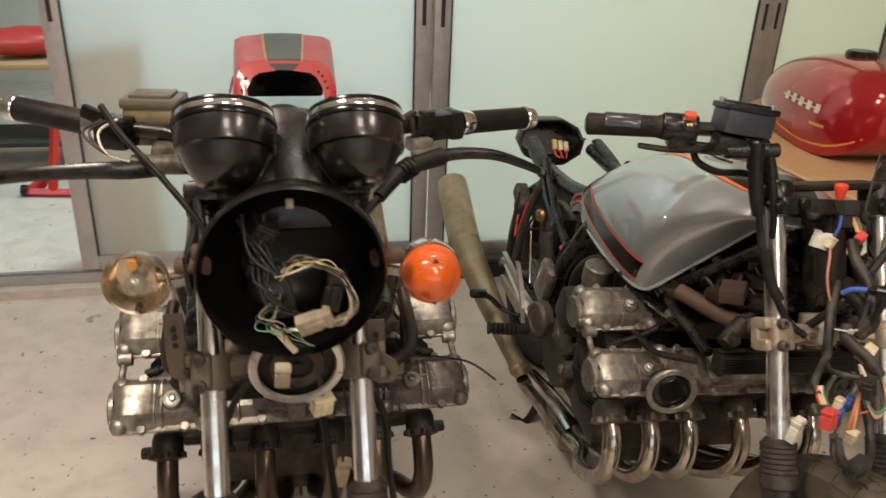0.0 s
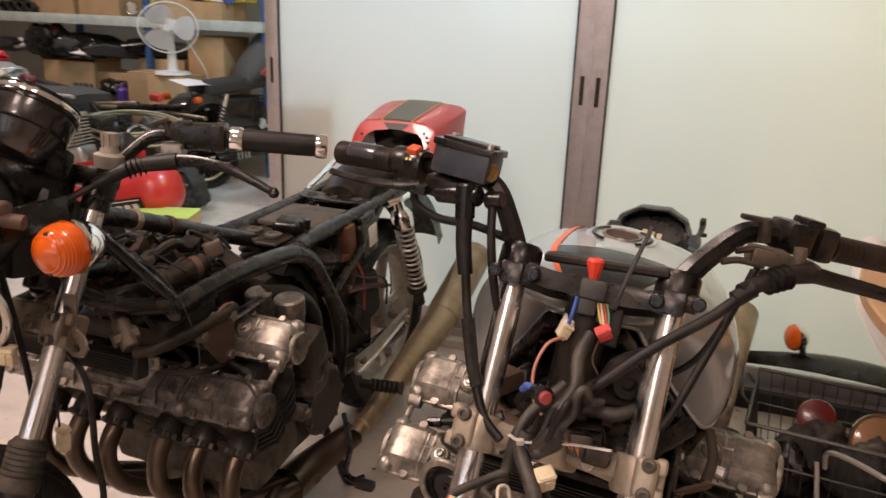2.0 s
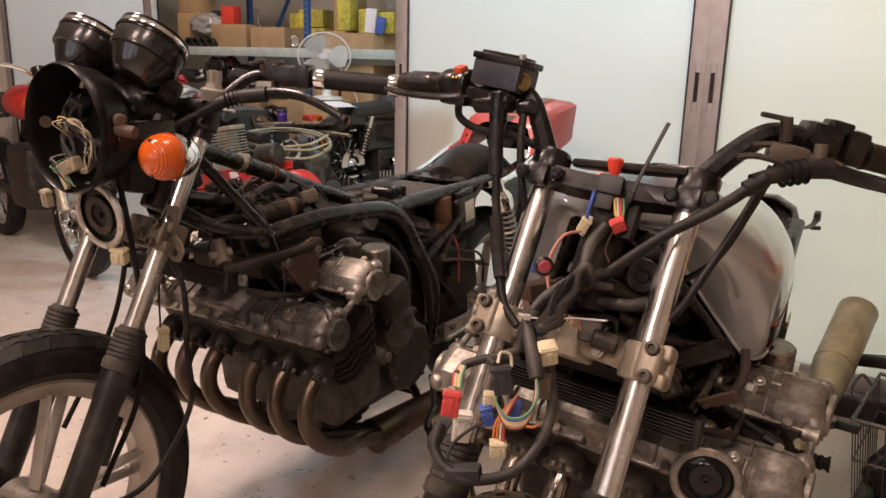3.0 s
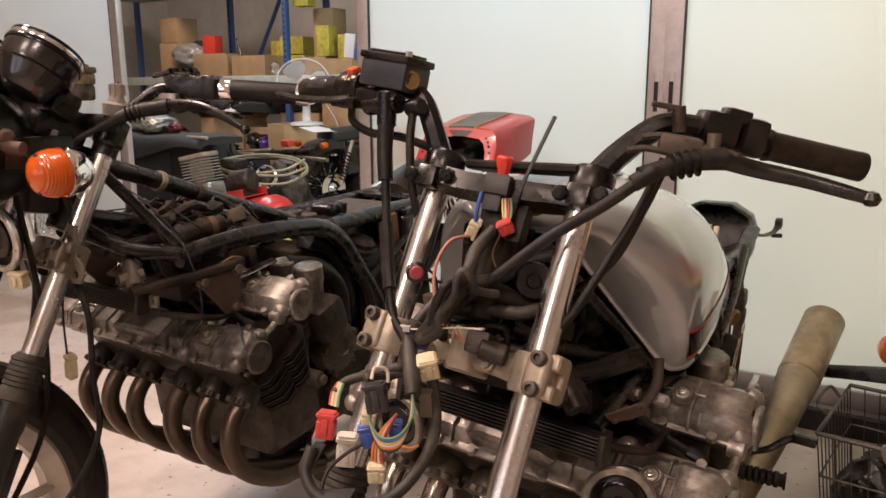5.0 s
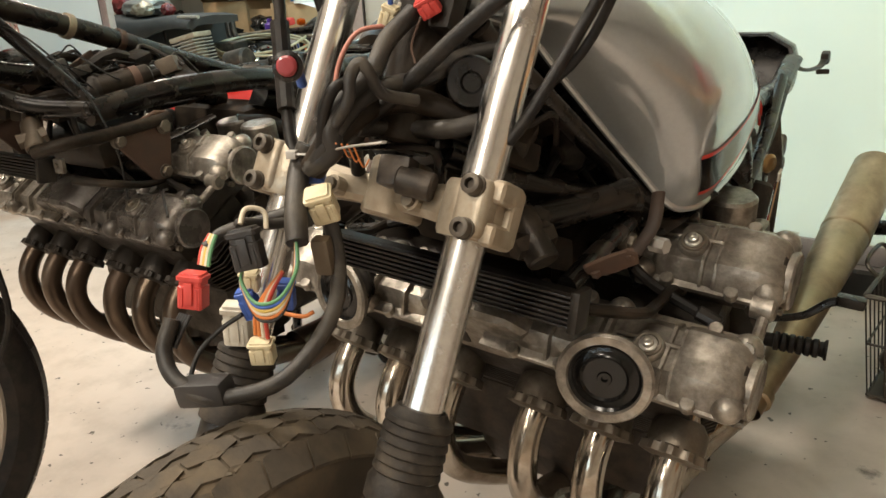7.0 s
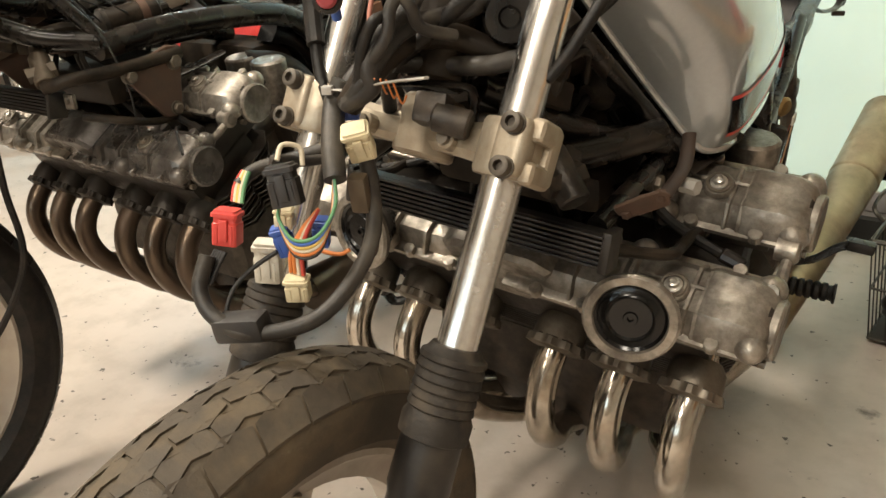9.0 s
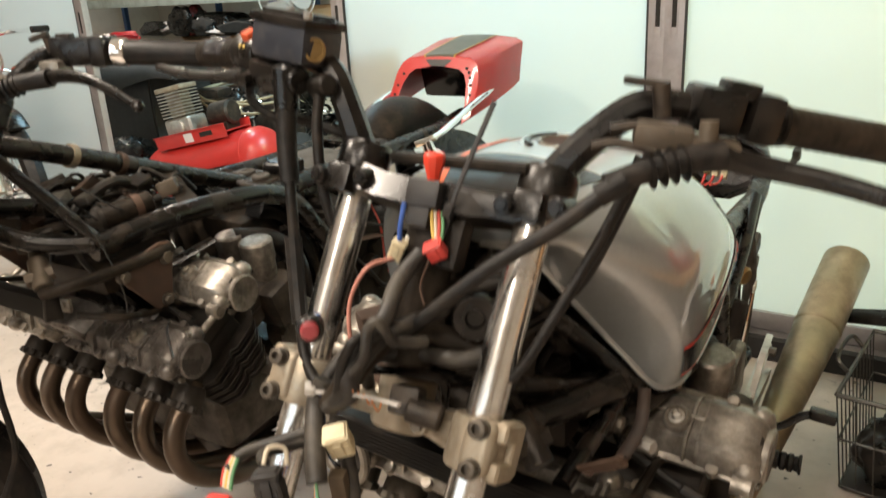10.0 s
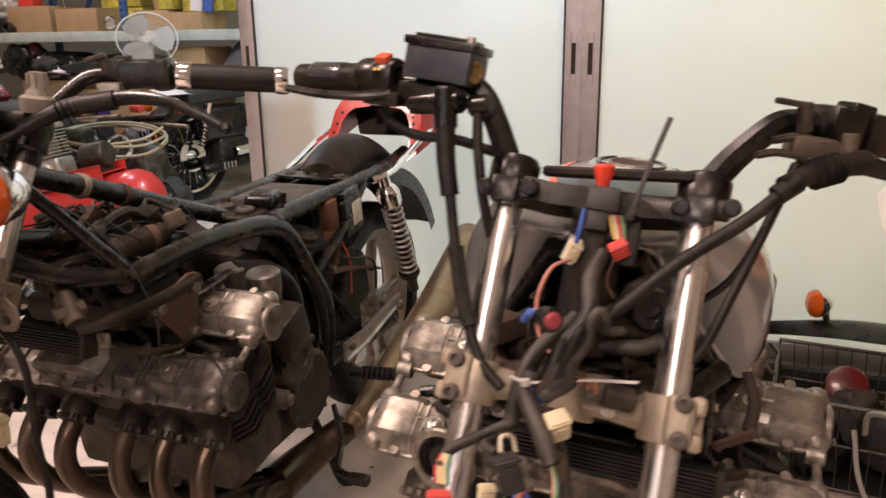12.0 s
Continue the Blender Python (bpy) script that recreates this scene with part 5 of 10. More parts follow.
part("brake_hose", sweep(B(), [(-0.118, 1.05, 1.065), (-0.12, 1.03, 1.03), (-0.105, 0.99, 0.99), (-0.07, 0.975, 0.95)], 0.006, 8), M_RUBBER, bike_a)
part("brake_hose", sweep(B(), [(-0.24, 1.09, 1.155), (-0.215, 1.07, 1.12), (-0.17, 1.04, 1.075), (-0.12, 1.0, 1.02), (-0.09, 0.975, 0.975)], 0.0045, 8), M_RUBBER, bike_a)

# cables hanging beside the front wheel
part("speedo_cable", sweep(B(), [(0.02, 0.92, 0.92), (0.03, 0.93, 0.80), (0.045, 0.93, 0.66), (0.06, 0.90, 0.50), (0.075, 0.80, 0.36)], 0.0055, 8), M_RUBBER, bike_a)
part("brake_hose", sweep(B(), [(0.05, 0.97, 0.80), (0.125, 0.965, 0.72), (0.14, 0.955, 0.60), (0.15, 0.945, 0.48), (0.13, 0.86, 0.36), (0.11, 0.76, 0.34)], 0.0055, 8), M_RUBBER, bike_a)
part("brake_hose", sweep(B(), [(-0.05, 0.97, 0.80), (-0.10, 1.0, 0.70), (-0.14, 0.98, 0.56), (-0.12, 0.85, 0.40)], 0.0055, 8), M_RUBBER, bike_a)
wire(bike_a, [(0.05, 1.08, 0.93), (0.12, 1.10, 0.90), (0.17, 1.14, 0.82), (0.195, 1.16, 0.72), (0.19, 1.165, 0.635)], 0.0016, M_WIRE_K, "loose_wire")
connector(bike_a, pose(0.036, 0.90, 0.775, 10, 5, 20), (0.028, 0.02, 0.03), M_CONN)
wire(bike_a, [(0.036, 0.90, 0.79), (0.03, 0.90, 0.83), (0.01, 0.92, 0.86)], 0.005, M_WIRE_K)
connector(bike_a, pose(0.066, 0.96, 0.60, 5, 12, 0), (0.02, 0.016, 0.05), M_CONN)
wire(bike_a, [(0.066, 0.955, 0.62), (0.075, 0.95, 0.70), (0.07, 0.96, 0.76)], 0.002, M_WIRE_K)

# black boxes, harness and airbox rubbers on top of the engine
M_LOOSE = material("dusty_black_cable", (0.012, 0.010, 0.008), 0.5, second=(0.03, 0.024, 0.018), scale=60, dirt=(0.07, 0.053, 0.037), dirt_amount=0.4, dirt_scale=30)


def top_clutter(bike, seed):
    rnd = random.Random(seed)
    for k in range(8):
        x0, x1 = rnd.uniform(-0.13, 0.10), rnd.uniform(-0.13, 0.10)
        y0 = rnd.uniform(1.10, 1.22)
        y1 = y0 + rnd.uniform(0.12, 0.30)
        z0, z1 = rnd.uniform(0.74, 0.80), rnd.uniform(0.73, 0.80)
        mid = ((x0 + x1) / 2 + rnd.uniform(-0.05, 0.05), (y0 + y1) / 2, rnd.uniform(0.78, 0.86))
        part("harness_cable", sweep(B(), [(x0, y0, z0), mid, (x1, y1, z1)], rnd.uniform(0.005, 0.011), 8), rnd.choice((M_RUBBER, M_DUSTY, M_LOOSE, M_DUSTY)), bike)
    for k in range(30):
        p = Vector((rnd.uniform(-0.12, 0.08), rnd.uniform(1.10, 1.38), rnd.uniform(0.76, 0.80) if k < 14 else rnd.uniform(0.80, 0.848)))
        bm = B()
        block(bm, p, (rnd.uniform(0.022, 0.045), rnd.uniform(0.03, 0.055), rnd.uniform(0.018, 0.032)), (rnd.uniform(-25, 25), rnd.uniform(-25, 25), rnd.uniform(-60, 60)), 0.005, 2)
        relay = part("relay", bm, rnd.choice((M_DUSTY, M_DUSTY, M_BOOT, M_GRIMY, M_RUST)), bike)
        part("relay_lead", sweep(B(), [p, p + Vector((rnd.uniform(-0.03, 0.03), 0.03, 0.02)), p + Vector((rnd.uniform(-0.05, 0.05), 0.07, -0.02))], 0.0035, 6), M_LOOSE, relay)
    for x, y, z, size, turn in ((0.035, 1.175, 0.848, (0.030, 0.045, 0.018), 35), (0.030, 1.235, 0.838, (0.030, 0.055, 0.016), 20), (-0.01, 1.20, 0.835, (0.028, 0.03, 0.02), -30)):
        part("dusty_connector", block(B(), (x, y, z), size, (8, -10, turn), 0.004, 2), M_PAD, bike)
    for x, y, z, L, r, turn in ((0.094, 1.262, 0.812, 0.098, 0.0215, 76), (0.035, 1.285, 0.812, 0.094, 0.0215, 70), (-0.07, 1.28, 0.775, 0.10, 0.022, 100), (0.055, 1.40, 0.765, 0.09, 0.019, 65)):
        bm = B()
        a = radians(turn)
        p = Vector((x, y, z))
        q = Vector((math.cos(a), math.sin(a), 0.12)) * L / 2
        rod(bm, p - q, p + q, r, 16, bevel=0.004)
        rod(bm, p + q, p + q * 1.35, r * 0.4, 10)
        coil = part("ignition_coil", bm, M_DUSTY, bike)
        cap_end = p - q
        part("coil_cap", lathe(B(), cap_end, -q, [(-0.004, r), (-0.004, r + 0.0018), (0.004, r + 0.0018), (0.010, r * 0.72), (0.022, r * 0.5), (0.022, 0)], 18), M_BOOT, coil)
        part("coil_strap", lathe(B(), p + q * 0.4, q, [(-0.007, r - 0.001), (-0.007, r + 0.0022), (0.007, r + 0.0022), (0.007, r - 0.001)], 20), M_RUST, coil)
        part("coil_lead", sweep(B(), [p - q, p - q * 1.6 - Vector((0, 0, 0.01)), p - q * 1.9 - Vector((0, 0, 0.06)), (p.x * 1.2, 1.23, 0.64)], 0.005, 8), M_RUBBER, coil)
    bm = B()
    block(bm, (0, 1.26, 0.705), (0.22, 0.16, 0.05), (8, 0, 0), 0.015, 2)
    part("coil_tray", bm, M_DUSTY, bike)
    part("airbox", block(B(), (0, 1.56, 0.66), (0.24, 0.12, 0.13), (0, 0, 0), 0.025, 2), M_DUSTY, bike)
    for s in (-1, 1):
        part("spark_lead", sweep(B(), [(s * 0.10, 1.30, 0.70), (s * 0.15, 1.25, 0.675), (s * 0.19, 1.24, 0.655), (s * 0.255, 1.235, 0.635)], 0.006, 8), M_RUBBER, bike)
        bm = B()
        rod(bm, (s * 0.235, 1.237, 0.64), (s * 0.262, 1.236, 0.632), 0.009, 10, bevel=0.002)
        part("plug_cap", bm, M_BLACK, bike)
        bm = B()
        sweep(bm, [(s * 0.13, 1.20, 0.70), (s * 0.17, 1.28, 0.715), (s * 0.20, 1.36, 0.74)], (0.022, 0.014), 8, flat=0.35)
        part("mount_strap", bm, M_FRAME, bike)


top_clutter(bike_a, 11)

# rear: drilled tray, rubber pad, cross plate, inner mudguard, airbox rubbers, electrics, tail
bm = B()
plate(bm, [(-0.075, -0.05), (0.085, -0.05), (0.095, 0.02), (0.05, 0.05), (-0.06, 0.05)], 0.010, pose(0.0, 1.645, 0.776, -86, 0, 0), 0.003)
tray = part("battery_tray", bm, M_DUSTY, bike_a)
for x, y in ((-0.012, 1.655), (0.052, 1.638)):
    bm = B()
    lathe(bm, (x, y, 0.782), (0, 0, 1), [(0, 0.021), (0.006, 0.021), (0.009, 0.018), (0.009, 0.012), (0.004, 0.010), (0.004, 0)], 20)
    part("rubber_seat", bm, M_PAD, tray)
bm = B()
block(bm, (0.055, 1.705, 0.795), (0.07, 0.075, 0.035), (4, 0, 12), 0.016, 4)
rod(bm, (0.098, 1.72, 0.785), (0.100, 1.72, 0.812), 0.008, 10, bevel=0.002)
part("relay_dome", bm, M_BLACK, bike_a)
part("rubber_pad", block(B(), (0.0, 1.868, 0.772), (0.175, 0.185, 0.014), (2, 0, 0), 0.005, 2), M_PAD, bike_a, "flat rubber pad grey with dust")
bm = B()
plate(bm, [(-0.115, -0.03), (-0.05, -0.042), (0.05, -0.042), (0.115, -0.03), (0.115, 0.022), (0.06, 0.034), (-0.06, 0.034), (-0.115, 0.022)], 0.008, pose(0, 2.05, 0.788, -88, 0, 0), 0.002)
cross = part("cross_plate", bm, M_FRAME, bike_a)
for x, r in ((-0.075, 0.012), (0.075, 0.012), (0.0, 0.008)):
    part("hole", lathe(B(), (x, 2.045, 0.7925), (0, -0.03, 1), [(0, 0), (0, r), (0.0008, r), (0.0008, 0)], 16), M_SLOT, cross)
    part("hole_rim", lathe(B(), (x, 2.045, 0.7925), (0, -0.03, 1), [(0, r), (0.0022, r + 0.0005), (0.0022, r + 0.003), (0, r + 0.0035)], 16), M_PAD, cross)
bm = B()
rings = []
for k in range(11):
    t = k / 10
    y = 2.075 + 0.34 * t
    z = 0.795 + 0.072 * math.sin(math.pi * min(1, 0.08 + t * 0.9)) + 0.015 * t
    rings.append([Vector((0.082 * math.cos(a) * (1.0 if k else 0.85), y, z - 0.055 + 0.06 * math.sin(a))) for a in (math.pi * j / 12 for j in range(13))] + [Vector((-0.072, y, z - 0.09)), Vector((0.072, y, z - 0.09))])
loft(bm, rings)
part("inner_mudguard", bm, M_DUSTY, bike_a, "dusty black plastic inner mudguard")
part("airbox_core", block(B(), (0.0, 1.86, 0.64), (0.15, 0.30, 0.20), (0, 0, 0), 0.03, 2), M_BLACK, bike_a)
for s in (-1, 1):
    # ribbed rubber trunk
    bm = B()
    prof = [(-0.062, 0.0), (-0.062, 0.030)]
    for k in range(6):
        prof += [(-0.058 + 0.019 * k, 0.038), (-0.050 + 0.019 * k, 0.040), (-0.044 + 0.019 * k, 0.033)]
    lathe(bm, (s * 0.095, 1.775, 0.655), (s * 0.25, 0.12, 1), prof + [(0.058, 0.030), (0.058, 0)], 22)
    part("ribbed_trunk", bm, M_BOOT, bike_a)
    # glossy curved duct that follows the rail
    bm = B()
    line = spline([(s * 0.128, 1.545, 0.745), (s * 0.132, 1.60, 0.725), (s * 0.136, 1.645, 0.668), (s * 0.138, 1.682, 0.585), (s * 0.135, 1.690, 0.53)], 5)
    loft(bm, [[p + Vector((s * u, 0.55 * v, 0.84 * v)) for u, v in ((0.014, -0.022), (0.018, 0.0), (0.014, 0.022), (-0.03, 0.020), (-0.03, -0.020))] for p in line])
    part("intake_duct", bm, M_STRIPE, bike_a, "glossy black curved duct")
    part("breather_hose", sweep(B(), [(s * 0.13, 1.64, 0.72), (s * 0.165, 1.70, 0.63), (s * 0.168, 1.745, 0.52), (s * 0.15, 1.79, 0.40)], 0.0125, 12), M_RUBBER, bike_a)
    # fuse box with a white label, and its rusted carrier
    bm = B()
    block(bm, (s * 0.128, 1.975, 0.705), (0.050, 0.105, 0.105), (8, 0, 0), 0.014, 3)
    block(bm, (s * 0.128, 1.970, 0.765), (0.040, 0.085, 0.016), (8, 0, 0), 0.005, 2)
    box = part("fuse_box", bm, M_BLACK, bike_a)
    part("sticker", block(B(), (s * 0.1545, 1.985, 0.712), (0.003, 0.048, 0.060), (8, 0, 0), 0.001), M_CONNW, box)
    bm = B()
    block(bm, (s * 0.125, 1.885, 0.715), (0.036, 0.038, 0.095), (8, 0, 0), 0.004, 2)
    block(bm, (s * 0.140, 1.865, 0.675), (0.006, 0.075, 0.020), (-14, 0, 0), 0.002)
    part("rusty_carrier", bm, material("orange_brown_rust", (0.16, 0.066, 0.028), 0.65, 0.1, second=(0.08, 0.036, 0.018), scale=30, bump=0.3, dirt=(0.04, 0.026, 0.017), dirt_amount=0.5, dirt_scale=20), bike_a, "rust-brown steel carrier")
    bm = B()
    sweep(bm, [(s * 0.145, 1.83, 0.590), (s * 0.150, 1.92, 0.575), (s * 0.150, 2.02, 0.548), (s * 0.142, 2.11, 0.520)], 0.020, 8, flat=0.25)
    sweep(bm, [(s * 0.145, 1.86, 0.600), (s * 0.146, 1.875, 0.64), (s * 0.142, 1.885, 0.68)], 0.012, 8, flat=0.3)
    part("relay_bracket", bm, M_RUST, bike_a)
    for k, (y, z, r) in enumerate(((1.84, 0.60, 0.008), (1.95, 0.565, 0.007), (2.06, 0.535, 0.009))):
        part("bracket_bolt", rod(B(), (s * 0.145, y, z), (s * 0.160, y, z), r, 6, bevel=0.001), M_STEELDULL, bike_a)
    wire(bike_a, [(s * 0.14, 1.88, 0.62), (s * 0.165, 1.93, 0.60), (s * 0.172, 2.0, 0.585), (s * 0.165, 2.06, 0.54), (s * 0.155, 2.08, 0.47)], 0.004, M_WIRE_K, "loose_cable")
    wire(bike_a, [(s * 0.13, 1.82, 0.56), (s * 0.16, 1.86, 0.50), (s * 0.165, 1.90, 0.45), (s * 0.15, 1.96, 0.42)], 0.006, M_RUBBER, "loose_cable")
    wire(bike_a, [(s * 0.13, 1.92, 0.66), (s * 0.155, 1.925, 0.60), (s * 0.15, 1.94, 0.50)], 0.003, M_WIRE_R, "loose_cable")
    bm = B()
    block(bm, (s * 0.10, 2.00, 0.50), (0.07, 0.17, 0.15), (12, 0, 0), 0.025, 3)
    rod(bm, (s * 0.12, 1.90, 0.50), (s * 0.150, 1.90, 0.495), 0.030, 18, bevel=0.004)
    part("air_filter_case", bm, M_DUSTY, bike_a)
    part("battery_box", block(B(), (s * 0.095, 1.93, 0.47), (0.05, 0.25, 0.26), (4, 0, 0), 0.02, 3), M_DUSTY, bike_a)
    part("mud_flap", plate(B(), [(-0.07, 0.09), (0.06, 0.10), (0.10, 0.0), (0.085, -0.10), (-0.02, -0.09)], 0.004, pose(s * 0.085, 2.34, 0.665, 0, 0, 90), 0.001), M_BLACK, bike_a)
    part("grab_rail", sweep(B(), [(s * 0.135, 2.125, 0.768), (s * 0.160, 2.17, 0.778), (s * 0.165, 2.235, 0.792), (s * 0.168, 2.36, 0.832), (s * 0.166, 2.50, 0.868), (s * 0.16, 2.60, 0.885)], 0.010, 10), M_CHROME, bike_a)
bm = B()
rings = []
for k in range(9):
    a0 = radians(22 + 62 * k / 8)
    r0 = 0.475 - 0.03 * k / 8
    rings.append([Vector((x, 2.33 + (r0 + off) * math.cos(a0), 0.32 + (r0 + off) * math.sin(a0))) for x, off in ((-0.082, -0.06), (-0.078, -0.004), (0, 0.006), (0.078, -0.004), (0.082, -0.06), (0.075, -0.01), (0, 0.0), (-0.075, -0.01))])
loft(bm, rings)
part("rear_mudguard", bm, M_BLACK, bike_a)


def tail_cowl(bike):
    cx = 0.012
    rings = []
    # stations: y, half width low, half width high, z low, z high
    st = [(2.375, 0.154, 0.124, 0.805, 0.958), (2.39, 0.160, 0.132, 0.808, 0.968), (2.47, 0.165, 0.142, 0.825, 0.982), (2.56, 0.167, 0.150, 0.845, 0.992), (2.63, 0.167, 0.156, 0.862, 1.004), (2.675, 0.163, 0.156, 0.875, 1.008)]

    def ring(y, wl, wh, zl, zh, inset, rake):
        pts = []
        half = [(wl, zl), (wl * 0.985, zl + (zh - zl) * 0.35), (wl * 0.6 + wh * 0.4, zl + (zh - zl) * 0.7), (wh * 1.02, zl + (zh - zl) * 0.89), (wh * 0.86, zh - 0.003), (wh * 0.42, zh + 0.004), (0, zh + 0.006)]
        for x, z in half:
            pts.append((x - inset, z - inset * 0.8))
        full = pts + [(-x, z) for x, z in reversed(pts[:-1])]
        return [Vector((cx + x, y + rake * (z - zl), z)) for x, z in full]

    outer = [ring(*s, 0.0, 0.55 if i == 0 else 0.45 if i < 3 else 0.3) for i, s in enumerate(st)]
    inner = [ring(*s, 0.027 if i == 0 else 0.006, 0.55 if i == 0 else 0.45 if i < 3 else 0.3) for i, s in enumerate(st)]
    bm = B()
    n = len(outer[0])
    o = [[bm.verts.new(p) for p in r] for r in outer]
    q = [[bm.verts.new(p) for p in r] for r in inner]
    for a, b in zip(o, o[1:]):
        for k in range(n - 1):
            bm.faces.new((a[k], a[k + 1], b[k + 1], b[k]))
    for a, b in zip(q, q[1:]):
        for k in range(n - 1):
            bm.faces.new((a[k + 1], a[k], b[k], b[k + 1]))
    for k in range(n - 1):
        bm.faces.new((o[0][k + 1], o[0][k], q[0][k], q[0][k + 1]))
        bm.faces.new((o[-1][k], o[-1][k + 1], q[-1][k + 1], q[-1][k]))
    for k in (0, n - 1):
        for a, b, c, d in zip(o, o[1:], q, q[1:]):
            bm.faces.new((a[k], b[k], d[k], c[k]))
    cowl = part("tail_cowl", bm, M_RED, bike, "faded red plastic seat cowl with an open front")
    # rear closing face
    bm = B()
    loft(bm, [[Vector(p) for p in inner[-1]], [Vector(p) + Vector((0, 0.004, 0)) for p in inner[-1]]])
    part("tail_back", bm, M_BLACK, cowl)
    # painted stripe plates over the top
    bm = B()
    for i in range(len(st) - 1):
        a, b = outer[i], outer[i + 1]
        for p0, p1 in ((5, 6), (6, 7)):
            f = [a[p0], a[p1], b[p1], b[p0]]
            top = [bm.verts.new(v + Vector((0, 0, 0.0018))) for v in f]
            bm.faces.new(top)
    bmesh.ops.remove_doubles(bm, verts=bm.verts, dist=0.0001)
    part("top_stripe", bm, material("grey_green_faded_stripe", (0.07, 0.068, 0.05), 0.4, second=(0.14, 0.125, 0.09), scale=25), cowl)
    bm = B()
    for p0, p1 in ((5, 6), (6, 7)):
        lift = Vector((0, -0.0016, 0.0006))
        bm.faces.new([bm.verts.new(v + lift) for v in (outer[0][p0], outer[0][p1], inner[0][p1], inner[0][p0])])
    bmesh.ops.remove_doubles(bm, verts=bm.verts, dist=0.0001)
    part("lip_patch", bm, M_CONNK, cowl)
    for p in (5, 7):
        bm = B()
        for i in range(len(st) - 1):
            a, b = outer[i][p], outer[i + 1][p]
            off, wd = Vector((0, 0, 0.003)), Vector((0.003, 0, 0))
            bm.faces.new([bm.verts.new(v) for v in (a + off - wd, a + off + wd, b + off + wd, b + off - wd)])
        bmesh.ops.remove_doubles(bm, verts=bm.verts, dist=0.0001)
        part("pinstripe", bm, material("gold_pinstripe", (0.55, 0.33, 0.08), 0.4, scale=40), cowl)
    for p, tt in ((1, 0.3), (1, 0.8), (2, 0.3), (2, 0.8), (3, 0.4), (9, 0.4), (10, 0.3), (10, 0.8), (11, 0.3), (11, 0.8)):
        v = (outer[0][p] * (1 - tt) + outer[0][p + 1] * tt) * 0.5 + (inner[0][p] * (1 - tt) + inner[0][p + 1] * tt) * 0.5
        bm = B()
        lathe(bm, v, (0, -1, 0.45), [(0.0, 0), (0.0, 0.0045), (0.0022, 0.0045), (0.0022, 0)], 10)
        part("rivet_hole", bm, M_SLOT, cowl)
    bm = B()
    block(bm, (cx, 2.60, 0.895), (0.25, 0.12, 0.10), (15, 0, 0), 0.015, 2)
    part("inner_tray", bm, M_STRIPE, cowl)


tail_cowl(bike_a)

# thin loose wires and clips over the front of the frame
rnd = random.Random(31)
for k in range(16):
    x, y, z = rnd.uniform(-0.06, 0.10), rnd.uniform(1.10, 1.26), rnd.uniform(0.80, 0.875)
    pts = [(x, y, z)]
    for j in range(3):
        x, y, z = x + rnd.uniform(-0.05, 0.05), y + rnd.uniform(0.02, 0.09), z + rnd.uniform(-0.06, 0.03)
        pts.append((max(-0.12, min(0.13, x)), y, max(0.765, z)))
    wire(bike_a, pts, rnd.choice((0.0012, 0.0016, 0.0024)), rnd.choice((M_WIRE_K, M_WIRE_K, M_RUBBER, M_RUST, M_RUBBER)), "loose_wire")

# drilled lamp stays beside the forks: a flat arm that bends to a round foot
for s in (-1, 1):
    x0 = -0.158 if s < 0 else 0.118
    zt = 0.0 if s < 0 else -0.03
    bm = B()
    plate(bm, [(-0.013, 0.045), (0.013, 0.045), (0.014, -0.010), (0.030, -0.022), (0.036, -0.040), (0.026, -0.056), (0.004, -0.058), (-0.012, -0.046), (-0.014, -0.01)], 0.005, pose(x0, 0.955, 0.855 + zt, -6, 0, 0), 0.001)
    stay = part("lamp_stay", bm, M_GRIMY, bike_a)
    for dz in (0.025, 0.012, -0.002):
        part("stay_hole", rod(B(), (x0, 0.9525 - dz * 0.1, 0.855 + zt + dz), (x0, 0.9508 - dz * 0.1, 0.855 + zt + dz), 0.0042, 10), M_SLOT, stay)
    part("stay_bolt", rod(B(), (x0 + 0.014, 0.957, 0.815 + zt), (x0 + 0.014, 0.944, 0.815 + zt), 0.007, 6), M_DARKCASE, stay)

wire(bike_a, [(0.252, 1.200, 0.649), (0.311, 1.150, 0.662), (0.357, 1.120, 0.638)], 0.0022, M_WIRE_K, "loose_wire")

# ---- the bike with the grey tank ----
bike_b = thing("motorcycle", "half-stripped motorcycle with grey tank, bare forks and hanging wiring loom", "motorcycle", pose(0.84, -0.005, -0.028, 0, 4.0, 0))
INV_B = pose(0.84, -0.005, -0.028, 0, 4.0, 0).inverted()


def part_b(name, bm, mat, label="", parent=None, angle=35):
    """A part whose mesh was drawn in the room's own coordinates."""
    bmesh.ops.transform(bm, matrix=INV_B, verts=bm.verts)
    return part(name, bm, mat, parent or bike_b, label, angle)


def wire_b(pts, r, mat, name="wire", seg=7):
    return part_b(name, sweep(B(), pts, r, seg, per=5), mat, angle=70)


def connector_b(m, size, mat, name="connector"):
    return connector(bike_b, INV_B @ m, size, mat, name)


engine(bike_b, M_PIPEB, 0.704, 0.018)
frame_parts(bike_b, 0.10, False, (0.155, 1.262, 0.745))
on_b = fork(bike_b, 0.0, 0.897, 0.648, 0.506, 1.015, M_CLAMP)
wheel(bike_b, 0.735, 0.328, 0.325, 0.108, M_TYRE)
wheel(bike_b, 2.235, 0.32, 0.32, 0.125, M_RUBBER, rim_mat=M_DARKCASE)
silencer(bike_b, 1, M_MUFF, (0.295, 2.588, 0.492), (0.272, 2.372, 0.376))
silencer(bike_b, -1, M_MUFF, (0.275, 2.63, 0.50), (0.272, 2.36, 0.37))
top_clutter(bike_b, 23)

